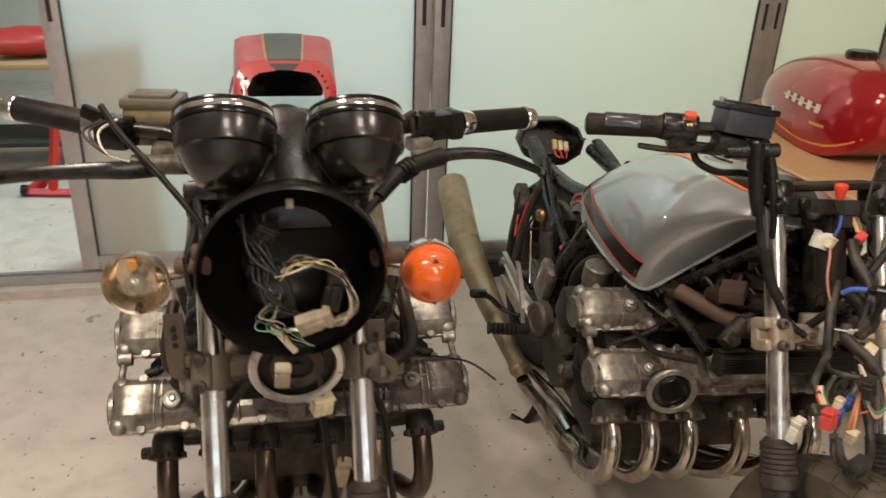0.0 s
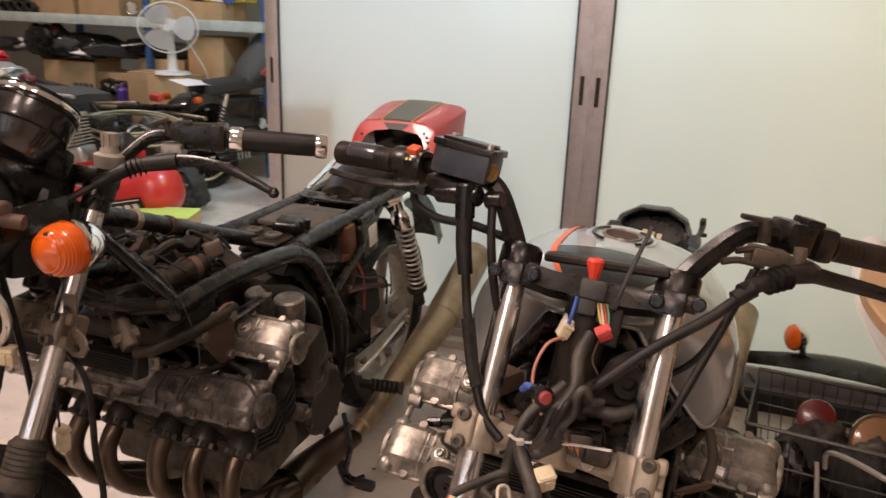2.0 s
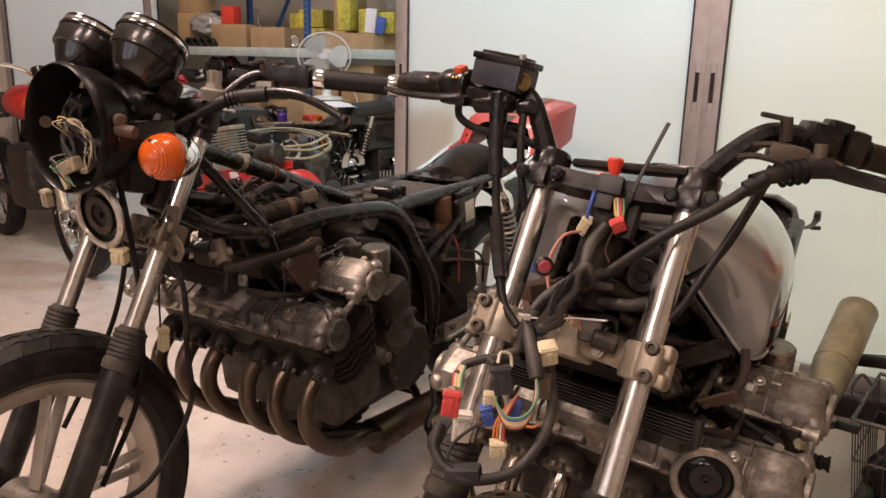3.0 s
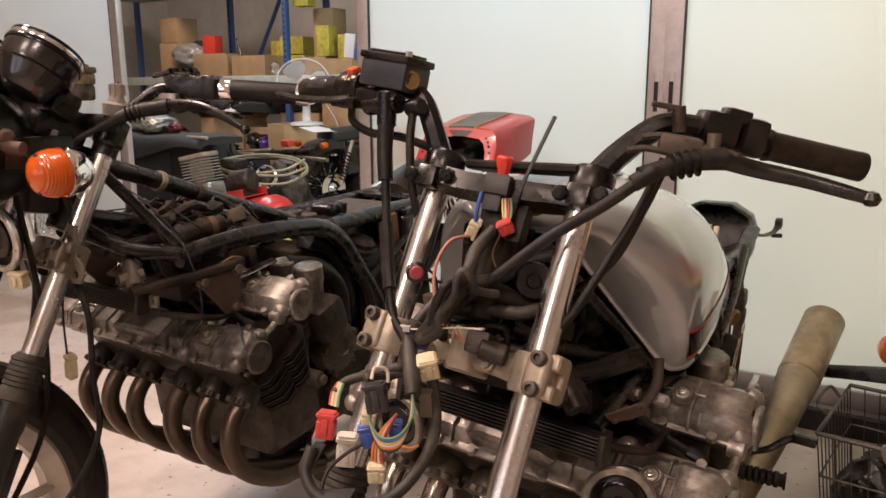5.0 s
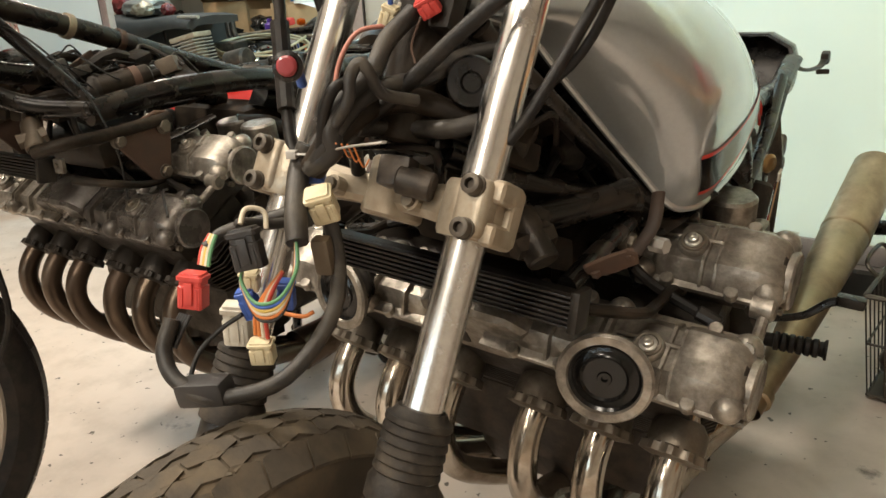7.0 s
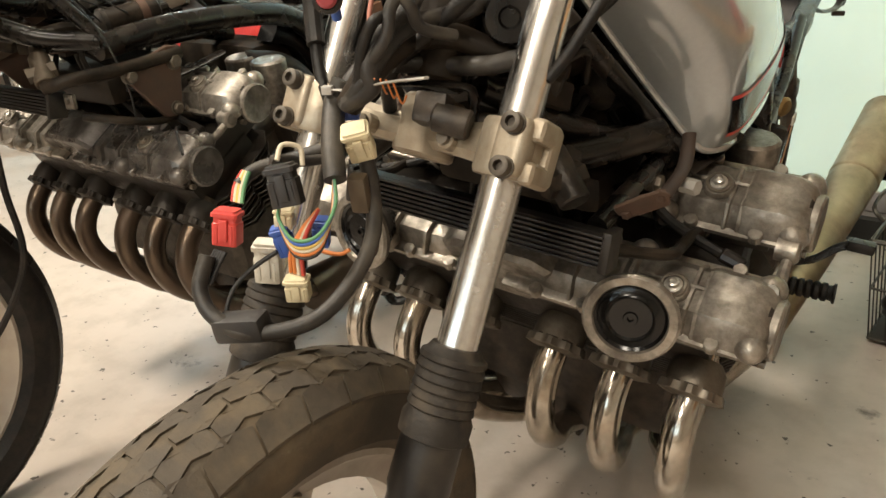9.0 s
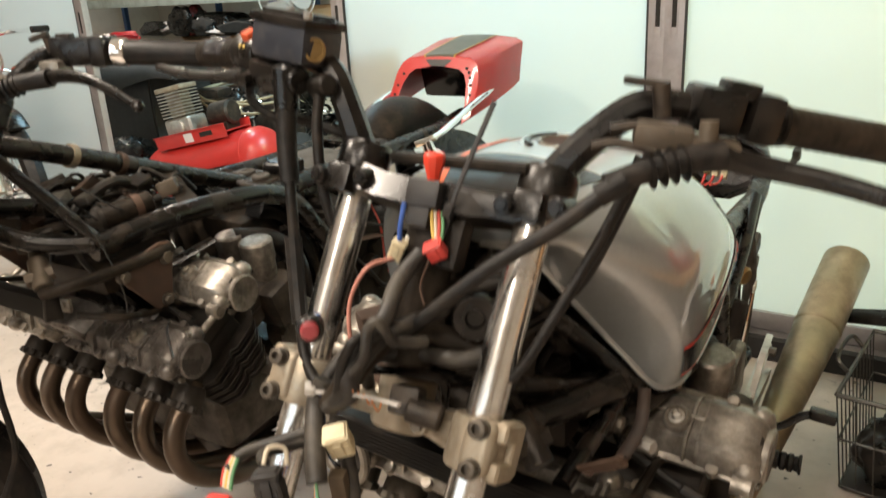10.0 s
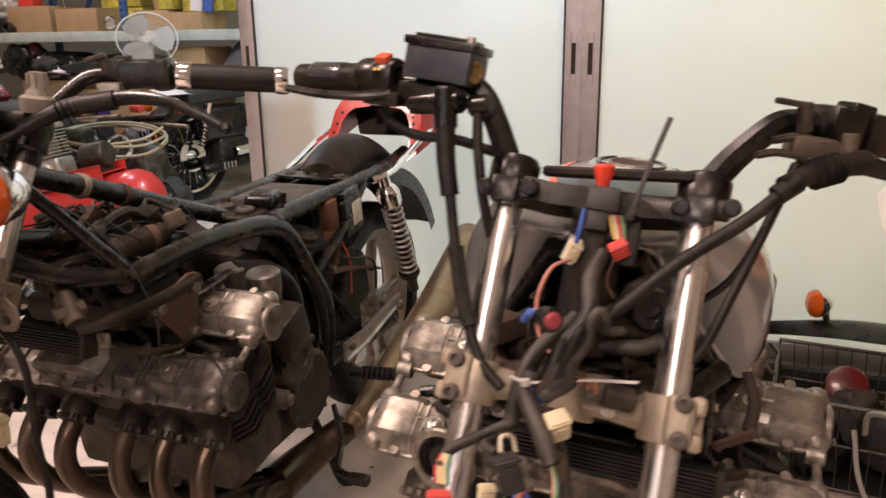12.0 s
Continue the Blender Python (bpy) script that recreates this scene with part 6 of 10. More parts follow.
# -- tank --
# stations: y, half width, lower lip, top, lip width as a share of the half width, height share at which the side is full
TANK = [(1.088, 0.040, 0.954, 0.962, 0.80, 0.40), (1.102, 0.062, 0.949, 0.968, 0.75, 0.40), (1.122, 0.084, 0.942, 0.975, 0.68, 0.40), (1.148, 0.108, 0.929, 0.982, 0.60, 0.38), (1.180, 0.140, 0.886, 0.988, 0.62, 0.36),
        (1.213, 0.174, 0.838, 0.993, 0.66, 0.36), (1.246, 0.198, 0.785, 0.997, 0.76, 0.30), (1.274, 0.2095, 0.742, 0.999, 0.88, 0.22), (1.32, 0.2125, 0.738, 1.0, 0.955, 0.12), (1.40, 0.2085, 0.736, 0.996, 0.965, 0.10),
        (1.50, 0.200, 0.735, 0.973, 0.97, 0.10), (1.60, 0.187, 0.735, 0.927, 0.97, 0.10), (1.68, 0.172, 0.738, 0.876, 0.96, 0.10), (1.735, 0.152, 0.746, 0.832, 0.95, 0.10), (1.775, 0.115, 0.760, 0.798, 0.95, 0.10)]
HALF = [(1.0, 0.0), (1.0, 0.07), (1.008, 0.18), (1.02, 0.32), (1.012, 0.46), (0.965, 0.60), (0.875, 0.73), (0.735, 0.85), (0.54, 0.935), (0.27, 0.985), (0.0, 1.0)]


def along(table, t):
    """A smooth value from evenly counted rows."""
    i = min(max(int(t), 0), len(table) - 2)
    f = t - i
    p = [np.array(table[min(max(i + k, 0), len(table) - 1)], float) for k in (-1, 0, 1, 2)]
    return 0.5 * (2 * p[1] + (p[2] - p[0]) * f + (2 * p[0] - 5 * p[1] + 4 * p[2] - p[3]) * f * f + (3 * p[1] - p[0] - 3 * p[2] + p[3]) * f ** 3)


def tank_point(table, u, v, s, lift=0.0, cx=0.0):
    """u runs from nose to tail, v from the lower lip to the top middle."""
    y, w, lo, hi, *lip = along(table, u)
    a, b = along(HALF, v)
    if lip and b < lip[1]:
        t = b / lip[1]
        a *= lip[0] + (1 - lip[0]) * math.sin(math.pi / 2 * t) ** 0.85
    mid = Vector((cx, y, (lo + hi) / 2))
    p = Vector((cx + s * a * w, y, lo + b * (hi - lo)))
    return p + (p - mid).normalized() * lift


def tank_at(table, y, z, s, lift):
    """The point of the shell at a given length and height."""
    u, step = (len(table) - 1) / 2, (len(table) - 1) / 4
    for _ in range(18):
        u += step if along(table, u)[0] < y else -step
        step /= 2
    lo, hi = along(table, u)[2:4]
    v, step = 5.0, 2.5
    for _ in range(18):
        v += step if along(HALF, v)[1] < (z - lo) / (hi - lo) else -step
        step /= 2
    return tank_point(table, u, v, s, lift)


def tank_shell(table, cx=0.0, nu=44, nv=22, bottom=True):
    bm = B()
    rows = []
    for i in range(nu + 1):
        u = i * (len(table) - 1) / nu
        right = [tank_point(table, u, j * (len(HALF) - 1) / nv, 1, 0, cx) for j in range(nv + 1)]
        left = [tank_point(table, u, j * (len(HALF) - 1) / nv, -1, 0, cx) for j in range(nv - 1, -1, -1)]
        rows.append(right + left)
    if bottom:
        loft(bm, rows)
    else:
        verts = [[bm.verts.new(p) for p in r] for r in rows]
        for p, q in zip(verts, verts[1:]):
            for k in range(len(p) - 1):
                bm.faces.new((p[k], p[k + 1], q[k + 1], q[k]))
        bm.faces.new(verts[-1])
        bm.faces.new(list(reversed(verts[0])))
    return bm


def patch(table, u0, u1, va, vb, s, lift, cx=0.0, n=14, m=6):
    """A thin sheet of paint over part of the shell: v runs between va(u) and vb(u)."""
    bm = B()
    grid = []
    for i in range(n + 1):
        t = i / n
        u = u0 + (u1 - u0) * t
        a, b = va(t), vb(t)
        grid.append([bm.verts.new(tank_point(table, u, a + (b - a) * j / m, s, lift, cx)) for j in range(m + 1)])
    for p, q in zip(grid, grid[1:]):
        for j in range(m):
            bm.faces.new((p[j], p[j + 1], q[j + 1], q[j]))
    return bm


def stripe(table, lower, upper, s, lift, m=4):
    """A band of paint between two lines of (y, z) on the shell."""
    bm = B()
    lines = [spline([(y, z, 0) for y, z in line], 6) for line in (lower, upper)]
    grid = []
    for a, b in zip(*lines):
        grid.append([bm.verts.new(tank_at(table, a.x + (b.x - a.x) * j / m, a.y + (b.y - a.y) * j / m, s, lift)) for j in range(m + 1)])
    for p, q in zip(grid, grid[1:]):
        for j in range(m):
            bm.faces.new((p[j], p[j + 1], q[j + 1], q[j]))
    return bm


tank_b = part("fuel_tank", tank_shell(TANK, nu=70, nv=30, bottom=False), M_TANK, bike_b, "silver-grey metallic fuel tank with black and red stripes", angle=60)
LOW = [(1.287, 0.761), (1.34, 0.761), (1.42, 0.764), (1.52, 0.770), (1.62, 0.782), (1.70, 0.800)]
TOP = [(1.266, 0.803), (1.33, 0.803), (1.42, 0.805), (1.52, 0.812), (1.62, 0.826), (1.70, 0.846)]
for s in (-1, 1):
    part("side_stripe", stripe(TANK, LOW, TOP, s, 0.0012), M_STRIPE, tank_b)
    part("pinstripe", stripe(TANK, TOP, [(y, z + 0.0045) for y, z in TOP], s, 0.0014, 1), M_PINRED, tank_b)
    part("pinstripe", stripe(TANK, [(y, z - 0.0045) for y, z in LOW], LOW, s, 0.0014, 1), M_PINRED, tank_b)
    part("nose_panel", patch(TANK, 1.2, 7.0, lambda t: 8.35, lambda t: 10.0, s, 0.0012), M_STRIPE, tank_b)
    part("pinstripe", patch(TANK, 7.0, 7.12, lambda t: 8.35, lambda t: 10.0, s, 0.0014), material("dull_stripe", (0.30, 0.29, 0.27), 0.4, scale=50), tank_b)
part("pinstripe", patch(TANK, 2.4, 10.6, lambda t: 8.15 + 0.3 * t, lambda t: 8.34 + 0.3 * t, -1, 0.0016, m=1), material("orange_pinstripe", (0.70, 0.13, 0.03), 0.35, scale=50), tank_b)
for s in (-1, 1):
    bm = B()
    edge = [(1.785, 0.735), (1.76, 0.775), (1.706, 0.806), (1.63, 0.835), (1.575, 0.80), (1.54, 0.742), (1.57, 0.722), (1.62, 0.735), (1.67, 0.752), (1.72, 0.740), (1.76, 0.718)]
    loft(bm, [[Vector((s * (0.172 - 0.10 * max(0.0, y - 1.62) + d - 0.5 * max(0.0, z - 0.79) * k), y, 0.77 + (z - 0.77) * k)) for y, z in edge] for d, k in ((-0.012, 1.0), (0.0, 0.99), (0.006, 0.90))])
    flank = part("rear_side_cover", bm, material("dark_grey_satin_cover", (0.040, 0.042, 0.042), 0.32, 0.2, second=(0.055, 0.055, 0.052), scale=30, coat=0.3), bike_b)
    for low in (0.0, 0.026):
        pts = [(1.60, 0.752 + low), (1.645, 0.772 + low), (1.69, 0.776 + low * 0.8), (1.73, 0.762 + low * 0.7), (1.755, 0.742 + low * 0.6)]
        part("pinstripe", sweep(B(), [(s * (0.1795 - 0.10 * max(0.0, y - 1.62) - 0.5 * max(0.0, z - 0.79)), y, z) for y, z in pts], 0.0022, 6), M_PINRED, flank)
# black sheet underneath: from the lip up to the tunnel over the frame
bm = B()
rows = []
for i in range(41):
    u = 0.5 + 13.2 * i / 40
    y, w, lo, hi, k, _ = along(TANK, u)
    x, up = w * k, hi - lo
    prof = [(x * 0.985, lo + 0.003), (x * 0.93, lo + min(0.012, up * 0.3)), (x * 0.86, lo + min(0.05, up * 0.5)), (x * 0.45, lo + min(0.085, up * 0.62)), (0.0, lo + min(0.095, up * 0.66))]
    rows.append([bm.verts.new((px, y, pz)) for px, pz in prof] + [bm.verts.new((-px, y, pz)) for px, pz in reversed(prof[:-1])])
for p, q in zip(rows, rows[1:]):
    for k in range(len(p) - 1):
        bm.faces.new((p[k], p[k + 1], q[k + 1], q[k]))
part("tank_tunnel", bm, M_BLACK, tank_b, "black underside sheet")
bm = B()
for s in (-1, 1):
    sweep(bm, [tank_point(TANK, u, 0.0, s) for u in (0.3, 1, 2, 3, 3.5, 4, 4.5, 5, 5.5, 6, 6.5, 7, 7.5, 8, 9, 10, 11, 12, 13, 13.8)], 0.0042, 8)
part("tank_lip", bm, M_TANK, tank_b)
bm = B()
cap = Vector((0.0, 1.368, 0.9965))
lathe(bm, cap, (0, -0.03, 1), [(0.0, 0.060), (0.003, 0.056), (0.003, 0.036), (0.004, 0.034)], 40)
part("filler_flange", bm, M_TANK, tank_b)
bm = B()
lathe(bm, cap, (0, -0.03, 1), [(0.002, 0.033), (0.006, 0.0315), (0.006, 0.029), (0.002, 0.027), (-0.01, 0.026)], 40)
part("filler_ring", bm, M_CASE, tank_b)
bm = B()
lathe(bm, cap, (0, -0.03, 1), [(0.0035, 0), (0.0035, 0.0275)], 30)
part("filler_mouth", bm, material("rusty_filler_mouth", (0.05, 0.026, 0.016), 0.7, scale=60), tank_b)
for s in (-1, 1):
    bm = B()
    pts = [cap + Vector((0.047 * math.cos(a), 0.047 * math.sin(a), 0.004)) for a in (radians(90 - s * 90 + k * 10 - 55) for k in range(12))]
    sweep(bm, pts, 0.004, 6, False, flat=0.5)
    part("filler_recess", bm, M_STRIPE, tank_b)

# -- top clamp, risers, bars --
bm = B()
sweep(bm, [(0.80, 1.062, 0.985), (0.86, 1.045, 0.978), (0.96, 1.048, 0.968), (1.02, 1.068, 0.965)], 0.019, 4, smooth=False)
block(bm, (0.912, 1.056, 0.974), (0.20, 0.034, 0.026), (-27, 4, 0), 0.006)
part_b("top_clamp", bm, M_BLACK)
bm = B()
plate(bm, [(-0.082, -0.026), (0.082, -0.026), (0.088, 0.0), (0.080, 0.026), (-0.080, 0.026), (-0.088, 0.0)], 0.012, pose(0.925, 1.098, 0.999, -102, 0, 0) @ pose(0, 0, 0, 0, 4, 0), 0.003)
part_b("gauge_plate", bm, M_DUSTY)
for c in ((0.808, 1.070, 0.985), (1.016, 1.082, 0.972)):
    bm = B()
    c = Vector(c)
    ax = Vector((0.07, 0.47, 0.88))
    lathe(bm, c, ax, [(-0.01, 0), (-0.01, 0.026), (0.0, 0.0285), (0.026, 0.0285), (0.032, 0.025), (0.032, 0.02), (0.027, 0.018), (0.027, 0)], 26)
    block(bm, c + Vector((0.0, -0.03, 0.002)), (0.03, 0.022, 0.03), (-27, 4, 0), 0.005)
    riser = part_b("riser", bm, M_BLACK)
    for dx, dy in ((-0.02, -0.035), (0.03, -0.028)):
        bm = B()
        rod(bm, c + Vector((dx, dy + 0.02, 0.0)), c + Vector((dx, dy - 0.012, 0.008)), 0.0095, 12, bevel=0.002)
        rod(bm, c + Vector((dx, dy - 0.012, 0.008)), c + Vector((dx, dy - 0.014, 0.0085)), 0.006, 6)
        part_b("riser_bolt", bm, M_BLACK, parent=riser)
bm = B()
rod(bm, (1.02, 1.068, 0.972), (1.044, 1.062, 0.972), 0.012, 16, bevel=0.001)
part_b("riser_stub", bm, M_DARKCASE)
part_b("handlebar", sweep(B(), [(0.800, 1.085, 1.01), (0.786, 1.086, 1.05), (0.768, 1.090, 1.085), (0.742, 1.094, 1.098), (0.68, 1.105, 1.102), (0.488, 1.162, 1.10)], (0.0155, 0.0108), 8, flat=1.1), M_BLACK)
part_b("handlebar", sweep(B(), [(1.022, 1.092, 0.995), (1.045, 1.105, 1.022), (1.080, 1.126, 1.052), (1.105, 1.140, 1.057), (1.14, 1.16, 1.050), (1.2, 1.208, 1.03), (1.30, 1.277, 1.003)], (0.0155, 0.0108), 8, flat=1.1), M_BLACK)
for a, b, end in (((0.604, 1.122, 1.103), (0.492, 1.161, 1.10), True), ((1.196, 1.206, 1.032), (1.297, 1.276, 1.004), True)):
    a, b = Vector(a), Vector(b)
    d = b - a
    bm = B()
    prof = [(0, 0.012), (0, 0.020), (0.006, 0.0185)]
    n = 12
    for k in range(n):
        h = 0.008 + (d.length - 0.02) * k / n
        prof += [(h, 0.0177), (h + 0.002, 0.0181), (h + 0.006, 0.0181)]
    prof += [(d.length - 0.008, 0.0185), (d.length, 0.0185), (d.length + 0.003, 0.012), (d.length + 0.003, 0)]
    lathe(bm, a, d, prof, 22)
    part_b("grip", bm, M_DUSTY, "worn dusty black rubber grip")
bm = B()
lathe(bm, (0.590, 1.127, 1.103), (-0.94, 0.33, 0), [(0.02, 0.0178), (0.022, 0.0185), (0.075, 0.0186), (0.077, 0.0178)], 20, arc=0.5)
part_b("tape_wrap", bm, material("shiny_black_tape", (0.035, 0.035, 0.04), 0.2, second=(0.07, 0.07, 0.075), scale=30, bump=0.3, bump_scale=60))
# right switch housing with its kill switch
bm = B()
lathe(bm, (0.604, 1.120, 1.105), (0.95, -0.3, 0), [(0, 0.015), (0, 0.021), (0.004, 0.0225), (0.026, 0.0225), (0.028, 0.0215), (0.030, 0.0225), (0.052, 0.0225), (0.056, 0.02), (0.056, 0.012)], 22)
block(bm, (0.635, 1.108, 1.090), (0.045, 0.04, 0.035), (0, 0, -17), 0.006)
hs = part_b("switch_housing", bm, M_BLACK)
bm = B()
block(bm, (0.640, 1.098, 1.126), (0.018, 0.016, 0.012), (20, 5, -17), 0.003)
part_b("kill_switch", bm, material("orange_red_plastic", (0.62, 0.10, 0.035), 0.4, scale=40), "orange-red kill switch", hs)
bm = B()
for k in range(3):
    block(bm, (0.632 + 0.006 * k, 1.088, 1.115), (0.004, 0.001, 0.004), (-35, 0, -17))
part_b("lettering_bar", bm, M_WIRE_Y, "", hs)
# right master cylinder
R_BOX = Matrix.Translation((0.725, 1.083, 1.122)) @ pose(0, 0, 0, -8, 8, -6)
bm = B()
block(bm, (0, 0, -0.004), (0.082, 0.056, 0.038), bevel=0.005, seg=2)
bmesh.ops.transform(bm, matrix=R_BOX, verts=bm.verts)
rb = part_b("brake_reservoir", bm, material("dusty_blue_black_plastic", (0.018, 0.022, 0.032), 0.4, second=(0.03, 0.032, 0.04), scale=30, bump=0.1, dirt=(0.14, 0.12, 0.10), dirt_amount=0.3, dirt_scale=25))
bm = B()
block(bm, (0, 0, 0.019), (0.088, 0.061, 0.010), bevel=0.003)
block(bm, (0, 0, 0.026), (0.068, 0.044, 0.005), bevel=0.002)
bmesh.ops.transform(bm, matrix=R_BOX, verts=bm.verts)
lid = part_b("reservoir_lid", bm, M_BLACK, "", rb)
for s in (-1, 1):
    bm = B()
    rod(bm, (s * 0.034, s * -0.018, 0.024), (s * 0.034, s * -0.018, 0.031), 0.005, 10)
    bmesh.ops.transform(bm, matrix=R_BOX, verts=bm.verts)
    part_b("lid_screw", bm, M_BRIGHT, "", rb)
bm = B()
lathe(bm, R_BOX @ Vector((0.040, -0.012, -0.006)), (0.9, -0.42, 0), [(0, 0.0125), (0.004, 0.0125), (0.004, 0.0095), (0.002, 0.009), (0.002, 0)], 22)
part_b("sight_glass", bm, material("brassy_sight_glass", (0.30, 0.20, 0.08), 0.25, 0.4, scale=60), "round brass-ringed sight glass", rb)
bm = B()
rod(bm, (0.69, 1.066, 1.078), (0.755, 1.05, 1.082), 0.014, 14, bevel=0.002)
block(bm, (0.70, 1.072, 1.086), (0.05, 0.04, 0.03), (0, 8, -10), 0.006)
block(bm, (0.655, 1.062, 1.083), (0.05, 0.024, 0.016), (0, 4, -10), 0.005)
rod(bm, (0.735, 1.05, 1.098), (0.737, 1.044, 1.05), 0.0135, 14, bevel=0.003)
rod(bm, (0.76, 1.065, 1.075), (0.785, 1.06, 1.078), 0.012, 12, bevel=0.002)
part_b("master_cylinder", bm, M_BLACK)
bm = B()
sweep(bm, [(0.665, 1.058, 1.088), (0.63, 1.048, 1.086), (0.58, 1.045, 1.088), (0.533, 1.05, 1.094)], (0.0085, 0.0065), 10, flat=0.7)
part_b("brake_lever", bm, M_BLACK)
bm = B()
sweep(bm, [(0.645, 1.085, 1.075), (0.655, 1.075, 1.055), (0.69, 1.07, 1.04), (0.74, 1.075, 1.035), (0.785, 1.085, 1.02)], 0.006, 8)
part_b("throttle_cable", bm, M_RUBBER)
bm = B()
sweep(bm, [(0.737, 1.044, 1.06), (0.740, 1.035, 1.02), (0.748, 1.025, 0.98)], (0.0115, 0.0105), 12)
hose = part_b("hose_boot", bm, M_RUBBER)
wire_b([(0.748, 1.025, 0.985), (0.758, 1.012, 0.93), (0.775, 0.99, 0.87), (0.80, 0.965, 0.815), (0.83, 0.95, 0.79)], 0.0062, M_RUBBER, "brake_hose")
bm = B()
sweep(bm, [(0.76, 1.008, 0.925), (0.775, 0.99, 0.87), (0.787, 0.977, 0.845)], (0.0095, 0.009), 10)
part_b("hose_sleeve", bm, M_RUBBER)
wire_b([(0.77, 1.06, 1.07), (0.775, 1.045, 1.03), (0.785, 1.035, 0.97), (0.80, 1.04, 0.90)], 0.006, M_RUBBER, "brake_hose")

# left perch, choke lever, clutch lever and cable
bm = B()
block(bm, (1.145, 1.158, 1.052), (0.045, 0.045, 0.042), (0, 14, 36), 0.008)
sb = part_b("switch_block", bm, M_BLACK)
part_b("switch_collar", block(B(), (1.178, 1.184, 1.042), (0.03, 0.05, 0.046), (0, 14, 36), 0.008), M_BLACK, "", sb)
part_b("switch_button", block(B(), (1.165, 1.17, 1.068), (0.03, 0.03, 0.016), (0, 14, 36), 0.004), M_BLACK, "", sb)
bm = B()
block(bm, (1.098, 1.115, 1.080), (0.038, 0.012, 0.007), (0, 10, 25), 0.003)
rod(bm, (1.112, 1.122, 1.05), (1.11, 1.12, 1.080), 0.008, 12)
part_b("choke_lever", bm, M_DARKCASE, "", sb)
bm = B()
block(bm, (1.118, 1.105, 1.036), (0.05, 0.03, 0.022), (0, 10, 20), 0.006)
block(bm, (1.15, 1.118, 1.026), (0.06, 0.03, 0.018), (0, 12, 20), 0.006)
rod(bm, (1.155, 1.11, 1.016), (1.155, 1.112, 1.05), 0.008, 12)
part_b("lever_perch", bm, M_GRIMY)
bm = B()
for x, y, z in ((1.085, 1.085, 1.03), (1.10, 1.09, 1.045)):
    sweep(bm, [(x - 0.02, y - 0.01, z), (x, y, z + 0.002), (x + 0.03, y + 0.008, z - 0.004)], 0.0045, 6)
part_b("perch_wire", bm, M_DARKCASE)
bm = B()
sweep(bm, [(1.09, 1.045, 1.005), (1.115, 1.065, 1.013), (1.145, 1.088, 1.02), (1.17, 1.105, 1.022)], (0.009, 0.0135), 12)
for k in range(4):
    c = Vector((1.118, 1.068, 1.013)) + Vector((0.0075, 0.006, 0.0015)) * k
    lathe(bm, c, (0.75, 0.6, 0.15), [(0, 0.011), (0.002, 0.0165), (0.0045, 0.011)], 14)
part_b("lever_boot", bm, M_RUBBER)
bm = B()
sweep(bm, [(1.16, 1.108, 1.022), (1.197, 1.128, 1.010), (1.25, 1.138, 0.999), (1.295, 1.14, 0.988), (1.318, 1.142, 0.982)], (0.0095, 0.006), 10, flat=1.2)
lathe(bm, (1.318, 1.142, 0.973), (0, 0, 1), [(0, 0), (0.002, 0.007), (0.009, 0.0105), (0.016, 0.007), (0.018, 0)], 14)
part_b("clutch_lever", bm, M_BLACK)
wire_b([(1.10, 1.05, 1.006), (1.06, 1.025, 0.972), (1.0, 1.0, 0.93), (0.93, 0.972, 0.868), (0.885, 0.965, 0.83), (0.86, 0.99, 0.78)], 0.0072, M_RUBBER, "clutch_cable", 10)
bm = B()
sweep(bm, [(1.105, 1.052, 1.008), (1.085, 1.04, 0.995)], 0.0105, 12, False)
part_b("cable_sleeve", bm, M_RUBBER)
wire_b([(1.105, 1.09, 1.02), (1.085, 1.075, 0.965), (1.06, 1.045, 0.905), (1.034, 1.012, 0.847), (1.02, 1.0, 0.825)], 0.0055, M_RUBBER, "starter_cable")
wire_b([(1.11, 1.10, 1.025), (1.085, 1.09, 0.96), (1.05, 1.08, 0.89), (0.99, 1.08, 0.84)], 0.0045, M_RUBBER, "throttle_cable")

# ignition switch with a red capped key and the loose plugs under it
bm = B()
block(bm, (0.917, 1.035, 0.982), (0.034, 0.03, 0.026), (-20, 6, 8), 0.004)
block(bm, (0.912, 1.03, 0.962), (0.024, 0.024, 0.026), (-20, 6, 8), 0.004)
block(bm, (0.935, 1.032, 0.955), (0.016, 0.012, 0.03), (-20, 16, 8), 0.003)
ig = part_b("ignition_switch", bm, M_CONNK)
bm = B()
lathe(bm, (0.914, 1.05, 0.992), (0.02, 0.15, 1), [(0, 0), (0, 0.0065), (0.004, 0.0068), (0.017, 0.0108), (0.023, 0.0112), (0.026, 0.009), (0.024, 0.006), (0.024, 0)], 9)
part_b("key_cap", bm, material("red_rubber_cap", (0.75, 0.06, 0.03), 0.35, scale=40), "bright red cap", ig)
wire_b([(0.900, 1.02, 0.975), (0.897, 1.015, 0.955), (0.893, 1.017, 0.938)], 0.0026, M_WIRE_B)
connector_b(pose(0.890, 1.017, 0.928, 10, 25, 20), (0.014, 0.012, 0.02), M_CONN)
wire_b([(0.889, 1.015, 0.92), (0.872, 0.99, 0.915), (0.862, 0.972, 0.885), (0.868, 0.96, 0.85), (0.88, 0.955, 0.835)], 0.0022, material("pink_wire", (0.48, 0.20, 0.15), 0.5, scale=60))
connector_b(pose(0.939, 1.01, 0.936, 20, -25, 20), (0.018, 0.013, 0.017), M_CONNR)
